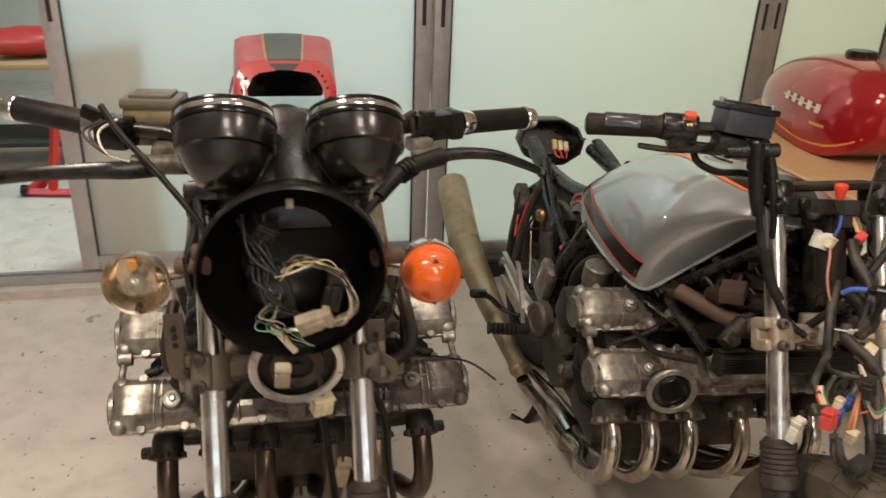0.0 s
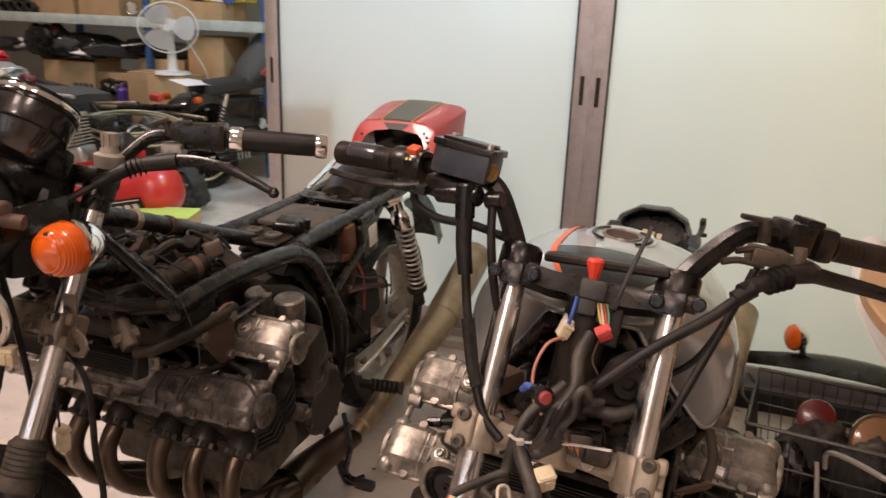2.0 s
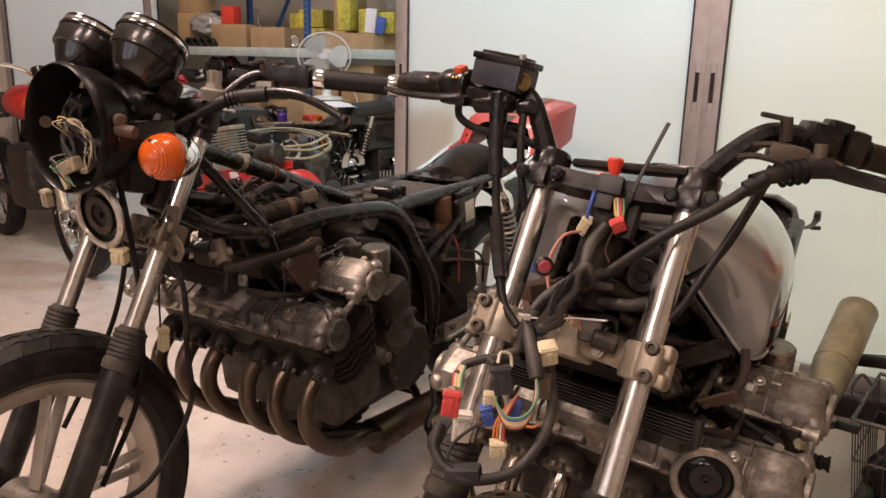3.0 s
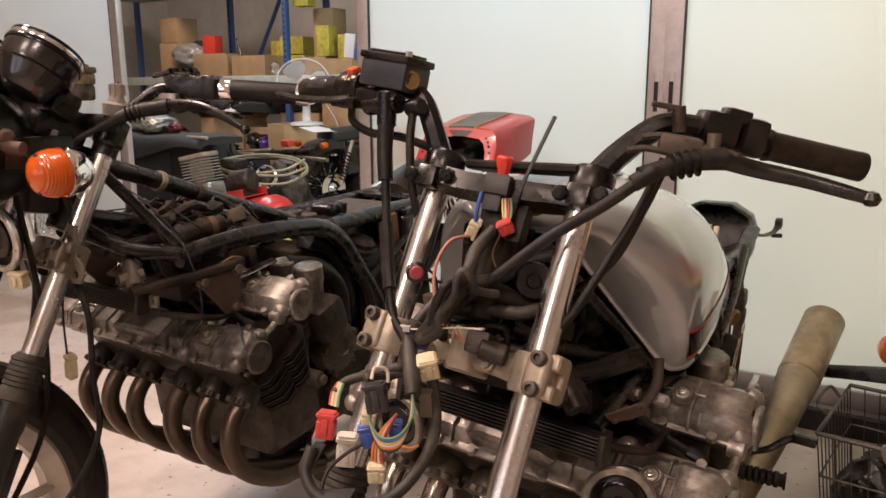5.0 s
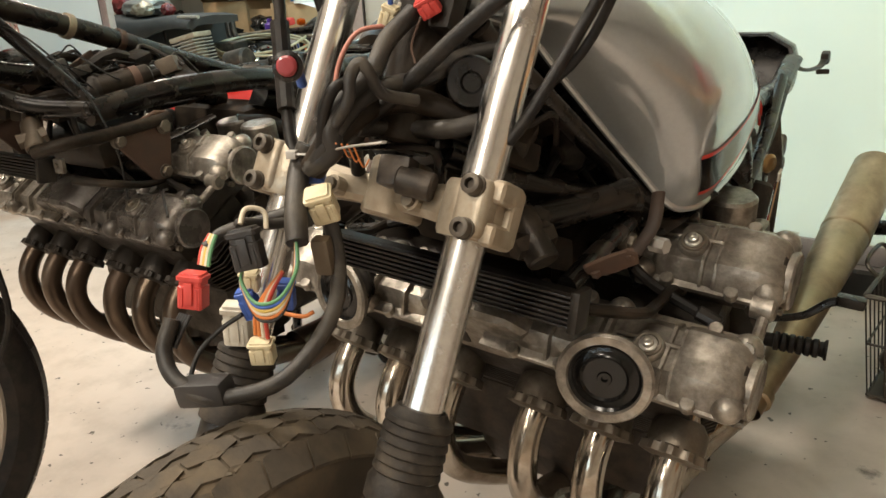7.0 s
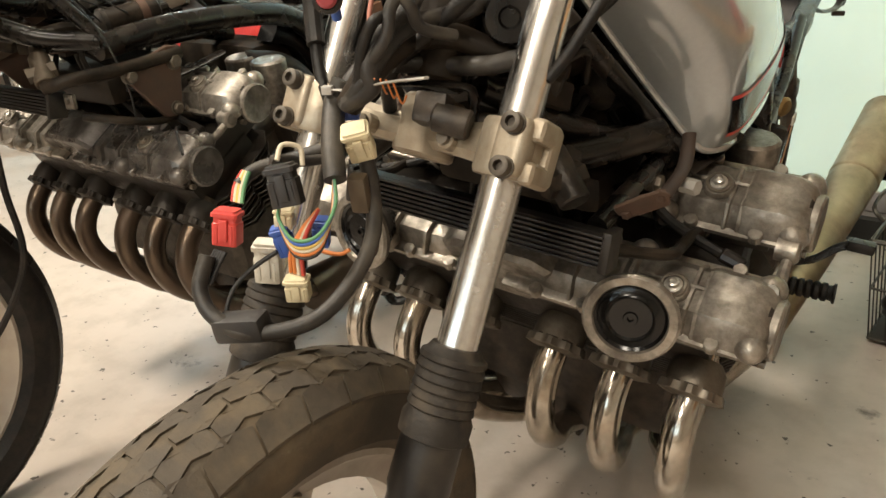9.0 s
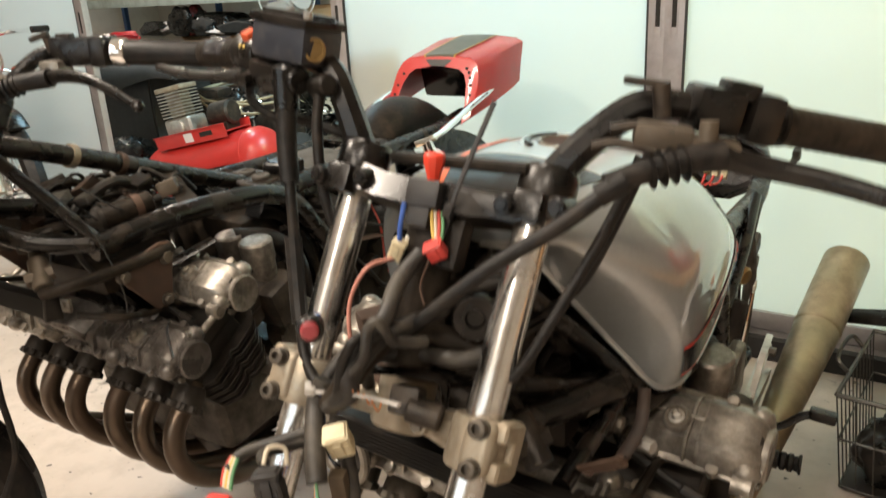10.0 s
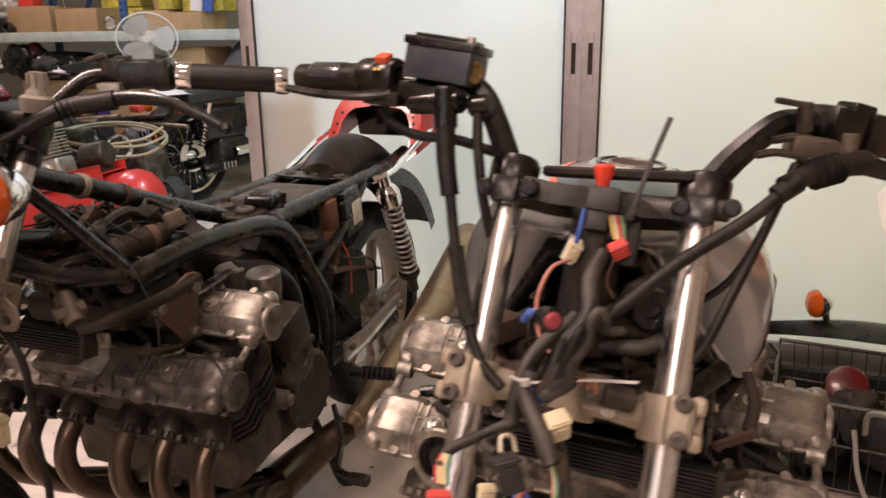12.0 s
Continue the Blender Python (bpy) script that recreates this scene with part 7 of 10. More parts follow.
for k, mat in enumerate((M_WIRE_Y, M_WIRE_W, M_WIRE_R, M_WIRE_G)):
    wire_b([(0.934 + 0.003 * k, 1.015, 0.945), (0.93 + 0.004 * k, 1.02, 0.955), (0.925 + 0.004 * k, 1.028, 0.968)], 0.0018, mat)
wire_b([(0.935, 1.005, 0.928), (0.93, 0.995, 0.905), (0.94, 0.985, 0.89)], 0.0012, M_RUST)
bm = B()
sweep(bm, [(0.947, 1.022, 0.965), (0.953, 1.03, 0.99), (0.966, 1.045, 1.03), (0.979, 1.059, 1.068)], 0.0028, 6, flat=0.5)
block(bm, (0.948, 1.022, 0.972), (0.009, 0.008, 0.014), (0, 20, 0), 0.002)
part_b("cable_tie", bm, M_CONNK)
bm = B()
rod(bm, (0.905, 1.00, 0.815), (0.912, 1.062, 0.965), 0.026, 20, bevel=0.003)
block(bm, (0.945, 1.035, 0.935), (0.022, 0.022, 0.05), (-27, 4, 0), 0.004)
part_b("steering_lock", bm, M_DUSTY)
bm = B()
block(bm, (0.885, 1.035, 0.925), (0.004, 0.03, 0.03), (0, 25, 30), 0.001)
part_b("mesh_tab", bm, M_CONNW)

# red push button on its lead
btn = Vector((0.897, 0.878, 0.901))
axis = Vector((0.55, -0.75, 0.15)).normalized()
bm = B()
lathe(bm, btn, axis, [(-0.030, 0), (-0.030, 0.006), (-0.018, 0.0075), (-0.016, 0.0105), (-0.006, 0.0105), (-0.005, 0.012), (0.0, 0.012), (0.0015, 0.0088), (0.0, 0.008)], 22)
pb = part_b("push_button", bm, M_BLACK)
bm = B()
lathe(bm, btn, axis, [(-0.002, 0.0082), (0.004, 0.008), (0.006, 0.006), (0.0065, 0)], 20)
part_b("button_cap", bm, material("red_button", (0.26, 0.03, 0.04), 0.35, second=(0.32, 0.08, 0.08), scale=30), "dull red button", pb)
wire_b([btn - axis * 0.03, btn - axis * 0.05 + Vector((0, 0, -0.002)), btn - axis * 0.065 + Vector((0, 0, -0.012))], 0.0045, M_WIRE_B)

# -- loom --
def loom(pts, r, mat=None, name="wiring_loom"):
    return wire_b(pts, r, mat or M_RUBBER, name, 10)


M_LOOM = material("grey_black_loom_tape", (0.013, 0.0115, 0.010), 0.5, second=(0.03, 0.025, 0.02), scale=60, bump=0.25, bump_scale=200, dirt=(0.14, 0.12, 0.09), dirt_amount=0.35, dirt_scale=20)
loom([(0.872, 0.915, 0.83), (0.868, 0.905, 0.81), (0.892, 0.872, 0.785), (0.905, 0.857, 0.765)], 0.0095, M_LOOM)
# thick taped branches that rise from the tie towards the switch and the headstock
loom([(0.888, 0.900, 0.815), (0.910, 0.905, 0.830), (0.909, 0.905, 0.847), (0.911, 0.920, 0.868), (0.920, 0.950, 0.887), (0.915, 0.980, 0.910), (0.923, 1.010, 0.931)], 0.0085, M_LOOM)
loom([(0.885, 0.900, 0.812), (0.908, 0.905, 0.839), (0.917, 0.930, 0.864), (0.927, 0.960, 0.875), (0.945, 1.000, 0.878), (0.957, 1.030, 0.891), (0.987, 1.060, 0.897)], 0.0075, M_LOOM)
loom([(0.884, 0.905, 0.812), (0.902, 0.910, 0.835), (0.906, 0.940, 0.851), (0.907, 0.970, 0.857), (0.930, 1.000, 0.856), (0.963, 1.020, 0.838), (0.990, 1.050, 0.82)], 0.0115, M_DUSTY)
loom([(0.890, 0.960, 0.838), (0.905, 0.990, 0.833), (0.935, 1.000, 0.831), (0.973, 1.000, 0.835), (1.000, 1.040, 0.842)], 0.0088, M_LOOM)
loom([(0.905, 0.903, 0.842), (0.925, 0.910, 0.868), (0.927, 0.915, 0.889), (0.934, 0.920, 0.899), (0.940, 0.925, 0.889), (0.938, 0.940, 0.872), (0.950, 0.97, 0.862)], 0.0052, M_LOOM)
loom([(0.885, 0.898, 0.815), (0.900, 0.900, 0.832), (0.908, 0.900, 0.860), (0.917, 0.905, 0.880), (0.921, 0.915, 0.884)], 0.0048, M_RUBBER)
loom([(0.880, 0.905, 0.812), (0.893, 0.910, 0.840), (0.902, 0.918, 0.868), (0.920, 0.935, 0.882)], 0.0040, M_WIRE_K)
for k in range(4):
    wire_b([(0.895, 0.905, 0.828 + 0.003 * k), (0.904 + 0.003 * k, 0.910, 0.850), (0.915, 0.930 + 0.004 * k, 0.870)], 0.0016, (M_WIRE_K, M_WIRE_B, M_RUST, M_WIRE_K)[k])
# round switch body on the headstock and the bent black strap beside it
bm = B()
lathe(bm, (0.966, 1.035, 0.869), (0.45, -0.86, 0.1), [(-0.04, 0), (-0.04, 0.019), (0.0, 0.020), (0.004, 0.0235), (0.020, 0.0235), (0.024, 0.021), (0.024, 0.010), (0.020, 0.008), (0.020, 0)], 24)
part_b("switch_barrel", bm, M_BLACK)
bm = B()
sweep(bm, [(0.872, 0.965, 0.816), (0.900, 0.975, 0.818), (0.945, 0.988, 0.816), (0.954, 0.990, 0.808), (0.955, 0.988, 0.790), (0.953, 0.985, 0.768)], 0.009, 8, flat=0.28, per=4)
part_b("bent_strap", bm, M_BLACK)
bm = B()
block(bm, (0.930, 0.962, 0.800), (0.030, 0.026, 0.028), (-27, 4, 12), 0.005, 2)
rod(bm, (0.935, 0.955, 0.797), (0.966, 0.964, 0.789), 0.013, 14, bevel=0.002)
part_b("stem_nut", bm, M_DARKCASE)
loom([(0.90, 0.99, 0.865), (0.87, 0.955, 0.84), (0.855, 0.93, 0.81), (0.85, 0.915, 0.77)], 0.008, M_LOOM)
loom([(0.85, 0.915, 0.77), (0.825, 0.895, 0.762), (0.80, 0.87, 0.755), (0.795, 0.852, 0.745)], 0.006, M_LOOM)
loom([(0.85, 0.915, 0.76), (0.84, 0.89, 0.762), (0.838, 0.86, 0.772), (0.855, 0.845, 0.775)], 0.005, M_LOOM)
loom([(0.892, 0.895, 0.80), (0.905, 0.90, 0.755), (0.915, 0.88, 0.70), (0.90, 0.83, 0.655), (0.86, 0.79, 0.645), (0.825, 0.78, 0.655), (0.805, 0.785, 0.675), (0.803, 0.80, 0.70)], 0.007, M_LOOM)
loom([(0.80, 0.80, 0.695), (0.795, 0.79, 0.675), (0.81, 0.785, 0.66), (0.83, 0.785, 0.652)], 0.004, M_LOOM)
bm = B()
block(bm, (0.845, 0.79, 0.648), (0.045, 0.024, 0.022), (0, -8, 20), 0.005)
part_b("loom_clip", bm, M_CONNK)
for k, mat in enumerate((M_WIRE_G, M_WIRE_B, M_WIRE_Y, M_WIRE_W, M_WIRE_O, M_WIRE_K)):
    e = 0.0028 * k
    wire_b([(0.904, 0.857, 0.768), (0.913 - e * 0.3, 0.845, 0.748 - e * 0.4), (0.905, 0.83, 0.727 - e), (0.885, 0.823, 0.722 - e), (0.868, 0.826, 0.735 - e * 0.3), (0.866, 0.83, 0.745)], 0.0016, mat)
connector_b(pose(0.869, 0.836, 0.762, -10, -10, 30), (0.024, 0.017, 0.034), M_CONNK)
wire_b([(0.86, 0.84, 0.78), (0.858, 0.85, 0.79), (0.865, 0.862, 0.785), (0.87, 0.858, 0.772)], 0.0022, M_WIRE_W)
connector_b(pose(0.803, 0.826, 0.717, -8, 6, 25), (0.022, 0.018, 0.031), M_CONNR)
for k, mat in enumerate((M_WIRE_R, M_WIRE_W, M_WIRE_Y, M_WIRE_W, M_WIRE_G)):
    wire_b([(0.795 + 0.003 * k, 0.842, 0.733), (0.792 + 0.003 * k, 0.85, 0.745), (0.796 + 0.002 * k, 0.858, 0.757)], 0.0019, mat)
    wire_b([(0.80 + 0.003 * k, 0.812, 0.70), (0.797 + 0.003 * k, 0.803, 0.688), (0.80 + 0.002 * k, 0.794, 0.676)], 0.0019, M_WIRE_K)
connector_b(pose(0.792, 0.874, 0.662, 5, 5, 30), (0.024, 0.016, 0.042), M_CONNW)
connector_b(pose(0.866, 0.838, 0.668, 5, 0, 30), (0.020, 0.015, 0.021), M_CONN)
for k, mat in enumerate((M_WIRE_O, M_WIRE_O, M_WIRE_W, M_WIRE_R)):
    wire_b([(0.858 + 0.005 * k, 0.84, 0.68), (0.86 + 0.004 * k, 0.842, 0.70), (0.868 + 0.002 * k, 0.85, 0.718), (0.88, 0.86, 0.735)], 0.0019, mat)
connector_b(pose(0.842, 0.852, 0.702, 5, -14, 30), (0.016, 0.012, 0.028), M_CONNB)
connector_b(pose(0.872, 0.868, 0.71, 5, 5, 30), (0.014, 0.012, 0.026), M_CONNB)
connector_b(pose(0.842, 0.856, 0.722, 5, 5, 30), (0.016, 0.012, 0.018), M_CONN)
connector_b(pose(0.902, 0.893, 0.787, 25, -12, 35), (0.022, 0.018, 0.030), M_CONN)
connector_b(pose(0.877, 0.914, 0.810, 15, 0, 30), (0.016, 0.014, 0.022), M_CONNB)
wire_b([(0.872, 0.845, 0.705), (0.90, 0.855, 0.70), (0.91, 0.86, 0.704)], 0.0018, M_WIRE_O)
wire_b([(0.842, 0.842, 0.695), (0.825, 0.83, 0.682), (0.812, 0.815, 0.665), (0.815, 0.80, 0.65), (0.825, 0.795, 0.648)], 0.0022, M_WIRE_K)
bm = B()
sweep(bm, [(0.85, 0.915, 0.822), (0.868, 0.9, 0.825), (0.89, 0.905, 0.826), (0.93, 0.90, 0.836), (0.976, 0.89, 0.845)], 0.003, 6, flat=0.4)
block(bm, (0.868, 0.899, 0.825), (0.009, 0.007, 0.007), (0, 0, 20), 0.001)
part_b("cable_tie", bm, material("grey_white_nylon", (0.42, 0.40, 0.37), 0.4, scale=40))
for k in range(4):
    wire_b([(0.90 + 0.01 * k, 0.925, 0.82), (0.912 + 0.008 * k, 0.91, 0.83 - 0.004 * k), (0.918 + 0.006 * k, 0.90, 0.838)], 0.0008, M_WIRE_O)
bm = B()
block(bm, (0.905, 0.885, 0.745), (0.016, 0.014, 0.034), (10, 0, 20), 0.004)
part_b("fuse_holder", bm, material("brown_plastic", (0.09, 0.065, 0.04), 0.5, scale=40))

# horns on their brackets
for c, f in (((1.067, 1.104, 0.566), (0.24, -0.95, 0.05)), ((0.706, 1.117, 0.586), (-0.15, -0.95, 0.02))):
    horn(bike_b, INV_B @ (Vector(c) + Vector(f) * 0.008), INV_B.to_3x3() @ Vector(f), 0.049, False)
# rusty horn and cooler bracket
bm = B()
plate(bm, [(-0.022, 0.012), (0.008, 0.017), (0.026, 0.017), (0.032, 0.005), (0.026, -0.011), (0.0, -0.014), (-0.020, -0.013), (-0.026, 0.0)], 0.004, pose(1.070, 1.100, 0.688, 42, -24, 8), 0.0015)
rb2 = part_b("rusty_bracket", bm, M_RUST, "rusted steel bracket")
for dx in (-0.022, 0.012):
    bm = B()
    rod(bm, (1.078 + dx, 1.103, 0.690 + dx * 0.7), (1.078 + dx, 1.098, 0.697 + dx * 0.7), 0.0055, 6)
    part_b("bracket_bolt", bm, M_RUST, "", rb2)
bm = B()
sweep(bm, [(1.088, 1.115, 0.697), (1.094, 1.15, 0.716), (1.085, 1.19, 0.738)], (0.008, 0.007), 10, flat=0.4)
part_b("rusty_stay", bm, material("dark_rusty_strap", (0.028, 0.019, 0.014), 0.6, 0.3, second=(0.06, 0.034, 0.022), scale=30, bump=0.3))
bm = B()
rod(bm, (1.095, 1.145, 0.70), (1.112, 1.14, 0.70), 0.008, 6)
part_b("stay_bolt", bm, M_BRIGHT)
for s in (-1, 1):
    part("rusty_tube", sweep(B(), [(s * 0.04, 1.04, 0.775), (s * 0.10, 1.10, 0.765), (s * 0.16, 1.20, 0.775)], 0.016, 12), M_FRAME if s > 0 else M_RUST, bike_b)
bm = B()
block(bm, (0.945, 1.06, 0.765), (0.05, 0.05, 0.05), (-27, 4, 20), 0.010, 2)
rod(bm, (0.96, 1.02, 0.77), (0.99, 1.03, 0.765), 0.02, 14, bevel=0.004)
part_b("oil_housing", bm, M_DARKCASE)

# bare rear: lamp housing, plugs, brackets
c = Vector((0.882, 2.36, 0.717))
bm = B()
hexa = [(0.115 * math.cos(radians(a)) * (1.0 if abs(math.sin(radians(a))) < 0.9 else 0.9), 0.075 * math.sin(radians(a))) for a in (0, 32, 65, 115, 148, 180, 212, 250, 290, 328)]
rows = []
for dy, k in ((0.0, 1.0), (0.012, 1.03), (0.06, 0.98), (0.10, 0.85), (0.10, 0.80), (0.055, 0.86), (0.01, 0.90), (0.0, 0.92)):
    rows.append([c + Vector((x * k, dy + z * 0.45, z * k)) for x, z in hexa])
rows.append(rows[0])
loft(bm, rows, cap=False)
part_b("tail_lamp_housing", bm, M_BLACK, "empty black tail lamp housing", angle=60)
bm = B()
loft(bm, [[c + Vector((x * 0.85, 0.085 + z * 0.45, z * 0.85)) for x, z in hexa], [c + Vector((x * 0.85, 0.09 + z * 0.45, z * 0.85)) for x, z in hexa]])
part_b("lamp_tray", bm, M_BLACK)
for k in range(3):
    connector_b(pose(0.868 + 0.02 * k, 2.30, 0.727 - 0.004 * k, -35, 0, 0), (0.014, 0.012, 0.032), material("yellow_plastic", (0.55, 0.45, 0.18), 0.5, scale=40) if k == 0 else M_CONN)
    wire_b([(0.866 + 0.02 * k, 2.29, 0.712), (0.866 + 0.018 * k, 2.27, 0.70), (0.87 + 0.01 * k, 2.24, 0.70)], 0.003, M_CONNR)
bm = B()
sweep(bm, [(0.98, 2.33, 0.735), (1.0, 2.42, 0.70), (1.015, 2.55, 0.69), (1.018, 2.62, 0.705)], 0.009, 8, flat=0.5)
block(bm, (1.018, 2.615, 0.705), (0.02, 0.03, 0.03), (10, 0, 0), 0.006)
block(bm, (1.02, 2.58, 0.675), (0.03, 0.012, 0.012), (0, 0, 20), 0.003)
part_b("lamp_bracket", bm, M_DARKCASE)
for s in (-1, 1):
    bm = B()
    sweep(bm, [(s * 0.12, 1.86, 0.62), (s * 0.13, 1.98, 0.66), (s * 0.12, 2.12, 0.74), (s * 0.11, 2.28, 0.78)], 0.02, 8, flat=0.5)
    part("rear_brace", bm, M_BLACK, bike_b)
    bm = B()
    block(bm, (s * 0.12, 1.92, 0.60), (0.05, 0.12, 0.16), (10, 0, 0), 0.02, 2)
    part("side_box", bm, M_BLACK, bike_b)
    bm = B()
    block(bm, (s * 0.185, 1.80, 0.50), (0.03, 0.08, 0.12), (18, 0, 0), 0.014, 2)
    part("brake_cylinder", bm, M_CASE, bike_b)
bm = B()
block(bm, (0, 1.78, 0.68), (0.16, 0.2, 0.10), (6, 0, 0), 0.02, 2)
part("battery_box", bm, M_BLACK, bike_b)
for s in (-1, 1):
    part("brake_rod", rod(B(), (s * 0.162, 2.036, 0.574), (s * 0.162, 1.972, 0.412), 0.0042, 8), M_CHROME, bike_b)
    part("rod_tag", block(B(), (s * 0.163, 2.040, 0.585), (0.004, 0.022, 0.020), (15, 0, 0), 0.001), M_CONNW, bike_b)
    part("brake_reservoir", lathe(B(), (s * 0.148, 1.886, 0.515), (0, 0.42, 0.90), [(0, 0), (0, 0.020), (0.006, 0.026), (0.085, 0.027), (0.092, 0.022), (0.094, 0)], 20), M_BOOT, bike_b)
    part("brass_knob", lathe(B(), (s * 0.135, 2.035, 0.608), (s, -0.5, 0), [(0, 0), (0, 0.018), (0.008, 0.020), (0.014, 0.014), (0.014, 0.006), (0.018, 0)], 14), material("dull_brass", (0.34, 0.22, 0.09), 0.4, 0.7, second=(0.2, 0.13, 0.06), scale=60), bike_b)
    part("rear_hose", sweep(B(), [(s * 0.150, 1.60, 0.715), (s * 0.170, 1.66, 0.675), (s * 0.172, 1.718, 0.618), (s * 0.172, 1.765, 0.528), (s * 0.165, 1.85, 0.43)], 0.0085, 10), M_RUBBER, bike_b)
    part("rear_hose", sweep(B(), [(s * 0.150, 1.65, 0.70), (s * 0.160, 1.72, 0.66), (s * 0.163, 1.775, 0.60), (s * 0.160, 1.81, 0.52)], 0.007, 10), M_RUBBER, bike_b)
    connector(bike_b, pose(s * 0.135, 1.816, 0.600, 20, 30, 10), (0.022, 0.018, 0.032), M_CONNR)
    bm = B()
    loft(bm, [[p + Vector((s * u, v * 0.7, v)) for u, v in ((-0.006, -w), (0.006, -w), (0.006, w), (-0.006, w))] for p, w in ((Vector((s * 0.212, 2.085, 0.372)), 0.010), (Vector((s * 0.212, 1.98, 0.37)), 0.016), (Vector((s * 0.212, 1.86, 0.366)), 0.022))])
    part("hanger_arm", bm, M_BRIGHT, bike_b)
    bm = B()
    loft(bm, [[p + Vector((s * u, v, 0)) for u, v in ((-0.006, -0.009), (0.006, -0.009), (0.006, 0.009), (-0.006, 0.009))] for p in (Vector((s * 0.212, 1.968, 0.482)), Vector((s * 0.212, 1.92, 0.44)), Vector((s * 0.212, 1.868, 0.385)))])
    part("hanger_arm", bm, M_BRIGHT, bike_b)
    part("side_cap", lathe(B(), (s * 0.19, 1.745, 0.415), (s, -0.15, 0), [(0, 0.050), (0.024, 0.050), (0.032, 0.044), (0.034, 0.034), (0.030, 0.030), (0.030, 0)], 26), M_GREYCASE, bike_b)
    bm = B()
    block(bm, (s * 0.085, 2.36, 0.545), (0.045, 0.11, 0.055), (25, 0, 0), 0.014, 3)
    rod(bm, (s * 0.085, 2.33, 0.53), (s * 0.118, 2.33, 0.53), 0.022, 16, bevel=0.003)
    part("brake_caliper", bm, M_GREYCASE, bike_b)
    part("wheel_stay", sweep(B(), [(s * 0.12, 2.10, 0.70), (s * 0.13, 2.16, 0.58), (s * 0.13, 2.20, 0.46), (s * 0.125, 2.235, 0.34)], 0.014, 10), M_GREYCASE, bike_b)
    for k in range(4):
        wire_b([Vector(toworld) for toworld in ((0.84 + s * (0.13 + 0.01 * k), 1.90 + 0.05 * k, 0.60 + 0.02 * k), (0.84 + s * 0.16, 1.96 + 0.05 * k, 0.57 - 0.03 * k), (0.84 + s * 0.14, 2.05 + 0.03 * k, 0.50 + 0.03 * k))], 0.0035, (M_RUBBER, M_WIRE_K, M_WIRE_R, M_LOOM)[k])

# ---- storage room behind the opening ----
M_CARD = material("cardboard", (0.42, 0.27, 0.14), 0.75, second=(0.36, 0.22, 0.11), scale=12, bump=0.05, dirt=(0.25, 0.16, 0.08), dirt_amount=0.3, dirt_scale=5, spread=0.18)
M_SHELF = material("pale_shelf_edge", (0.45, 0.50, 0.46), 0.55, scale=12, dirt=(0.25, 0.25, 0.22), dirt_amount=0.4)
M_BLUE = material("blue_rack_steel", (0.03, 0.09, 0.24), 0.45, second=(0.04, 0.11, 0.27), scale=20)
M_YELLOW = material("yellow_wrapping", (0.60, 0.50, 0.06), 0.5, second=(0.30, 0.27, 0.06), amount=0.9, scale=22)
M_POLY = material("crumpled_clear_bag", (0.42, 0.40, 0.37), 0.28, second=(0.16, 0.145, 0.125), scale=14, transmission=0.35, bump=1.0, bump_scale=18)
M_FOAM = material("charcoal_foam_sheet", (0.022, 0.021, 0.02), 0.8, second=(0.04, 0.037, 0.034), scale=25, bump=0.3)
M_WHITE = material("white_plastic_shell", (0.74, 0.72, 0.69), 0.35, second=(0.66, 0.63, 0.58), scale=8)
M_REDSTEEL = material("red_machine_paint", (0.55, 0.03, 0.025), 0.35, second=(0.42, 0.03, 0.025), scale=10, coat=0.3)
M_HOSE = material("olive_air_hose", (0.34, 0.29, 0.18), 0.5, scale=20)
M_PURPLE = material("purple_can", (0.10, 0.04, 0.28), 0.35, scale=20)
M_PAPER = material("white_paper", (0.75, 0.70, 0.70), 0.7, scale=10, amount=0.1)
M_DARKRED = material("dark_red_bag", (0.16, 0.012, 0.012), 0.35, second=(0.07, 0.008, 0.008), scale=20, bump=0.8, bump_scale=25)
M_LIME = material("lime_card", (0.45, 0.60, 0.12), 0.6, scale=10, amount=0.2)


def carton(x, y, z, sx, sy, sz, turn=0, mat=None, label="plain brown cardboard box on the storage shelf", tape=True, open_top=False):
    box = thing("cardboard_box", label, "box", pose(x, y, z, 0, 0, turn), "boxes on the shelves")
    t = 0.004
    for name, c, s in (("side", (-sx / 2 + t / 2, 0, sz / 2), (t, sy, sz)), ("side", (sx / 2 - t / 2, 0, sz / 2), (t, sy, sz)), ("front", (0, -sy / 2 + t / 2, sz / 2), (sx - 2 * t, t, sz)), ("back", (0, sy / 2 - t / 2, sz / 2), (sx - 2 * t, t, sz)), ("bottom", (0, 0, t / 2), (sx - 2 * t, sy - 2 * t, t))):
        part(name, block(B(), c, s, bevel=0.001), mat or M_CARD, box)
    if not open_top:
        for s in (-1, 1):
            part("flap", block(B(), (0, s * sy / 4, sz + 0.001), (sx, sy / 2 - 0.002, t), (s * 1.2, 0, 0)), mat or M_CARD, box)
        if tape:
            part("tape", block(B(), (0, 0, sz + 0.005), (sx * 0.98, 0.05, 0.001)), material("brown_tape", (0.45, 0.31, 0.16), 0.3, scale=10), box)
    else:
        for s in (-1, 1):
            part("flap", block(B(), (s * (sx / 2 + 0.04), 0, sz + 0.03), (0.1, sy * 0.95, t), (0, -s * 40, 0)), mat or M_CARD, box)
    return box


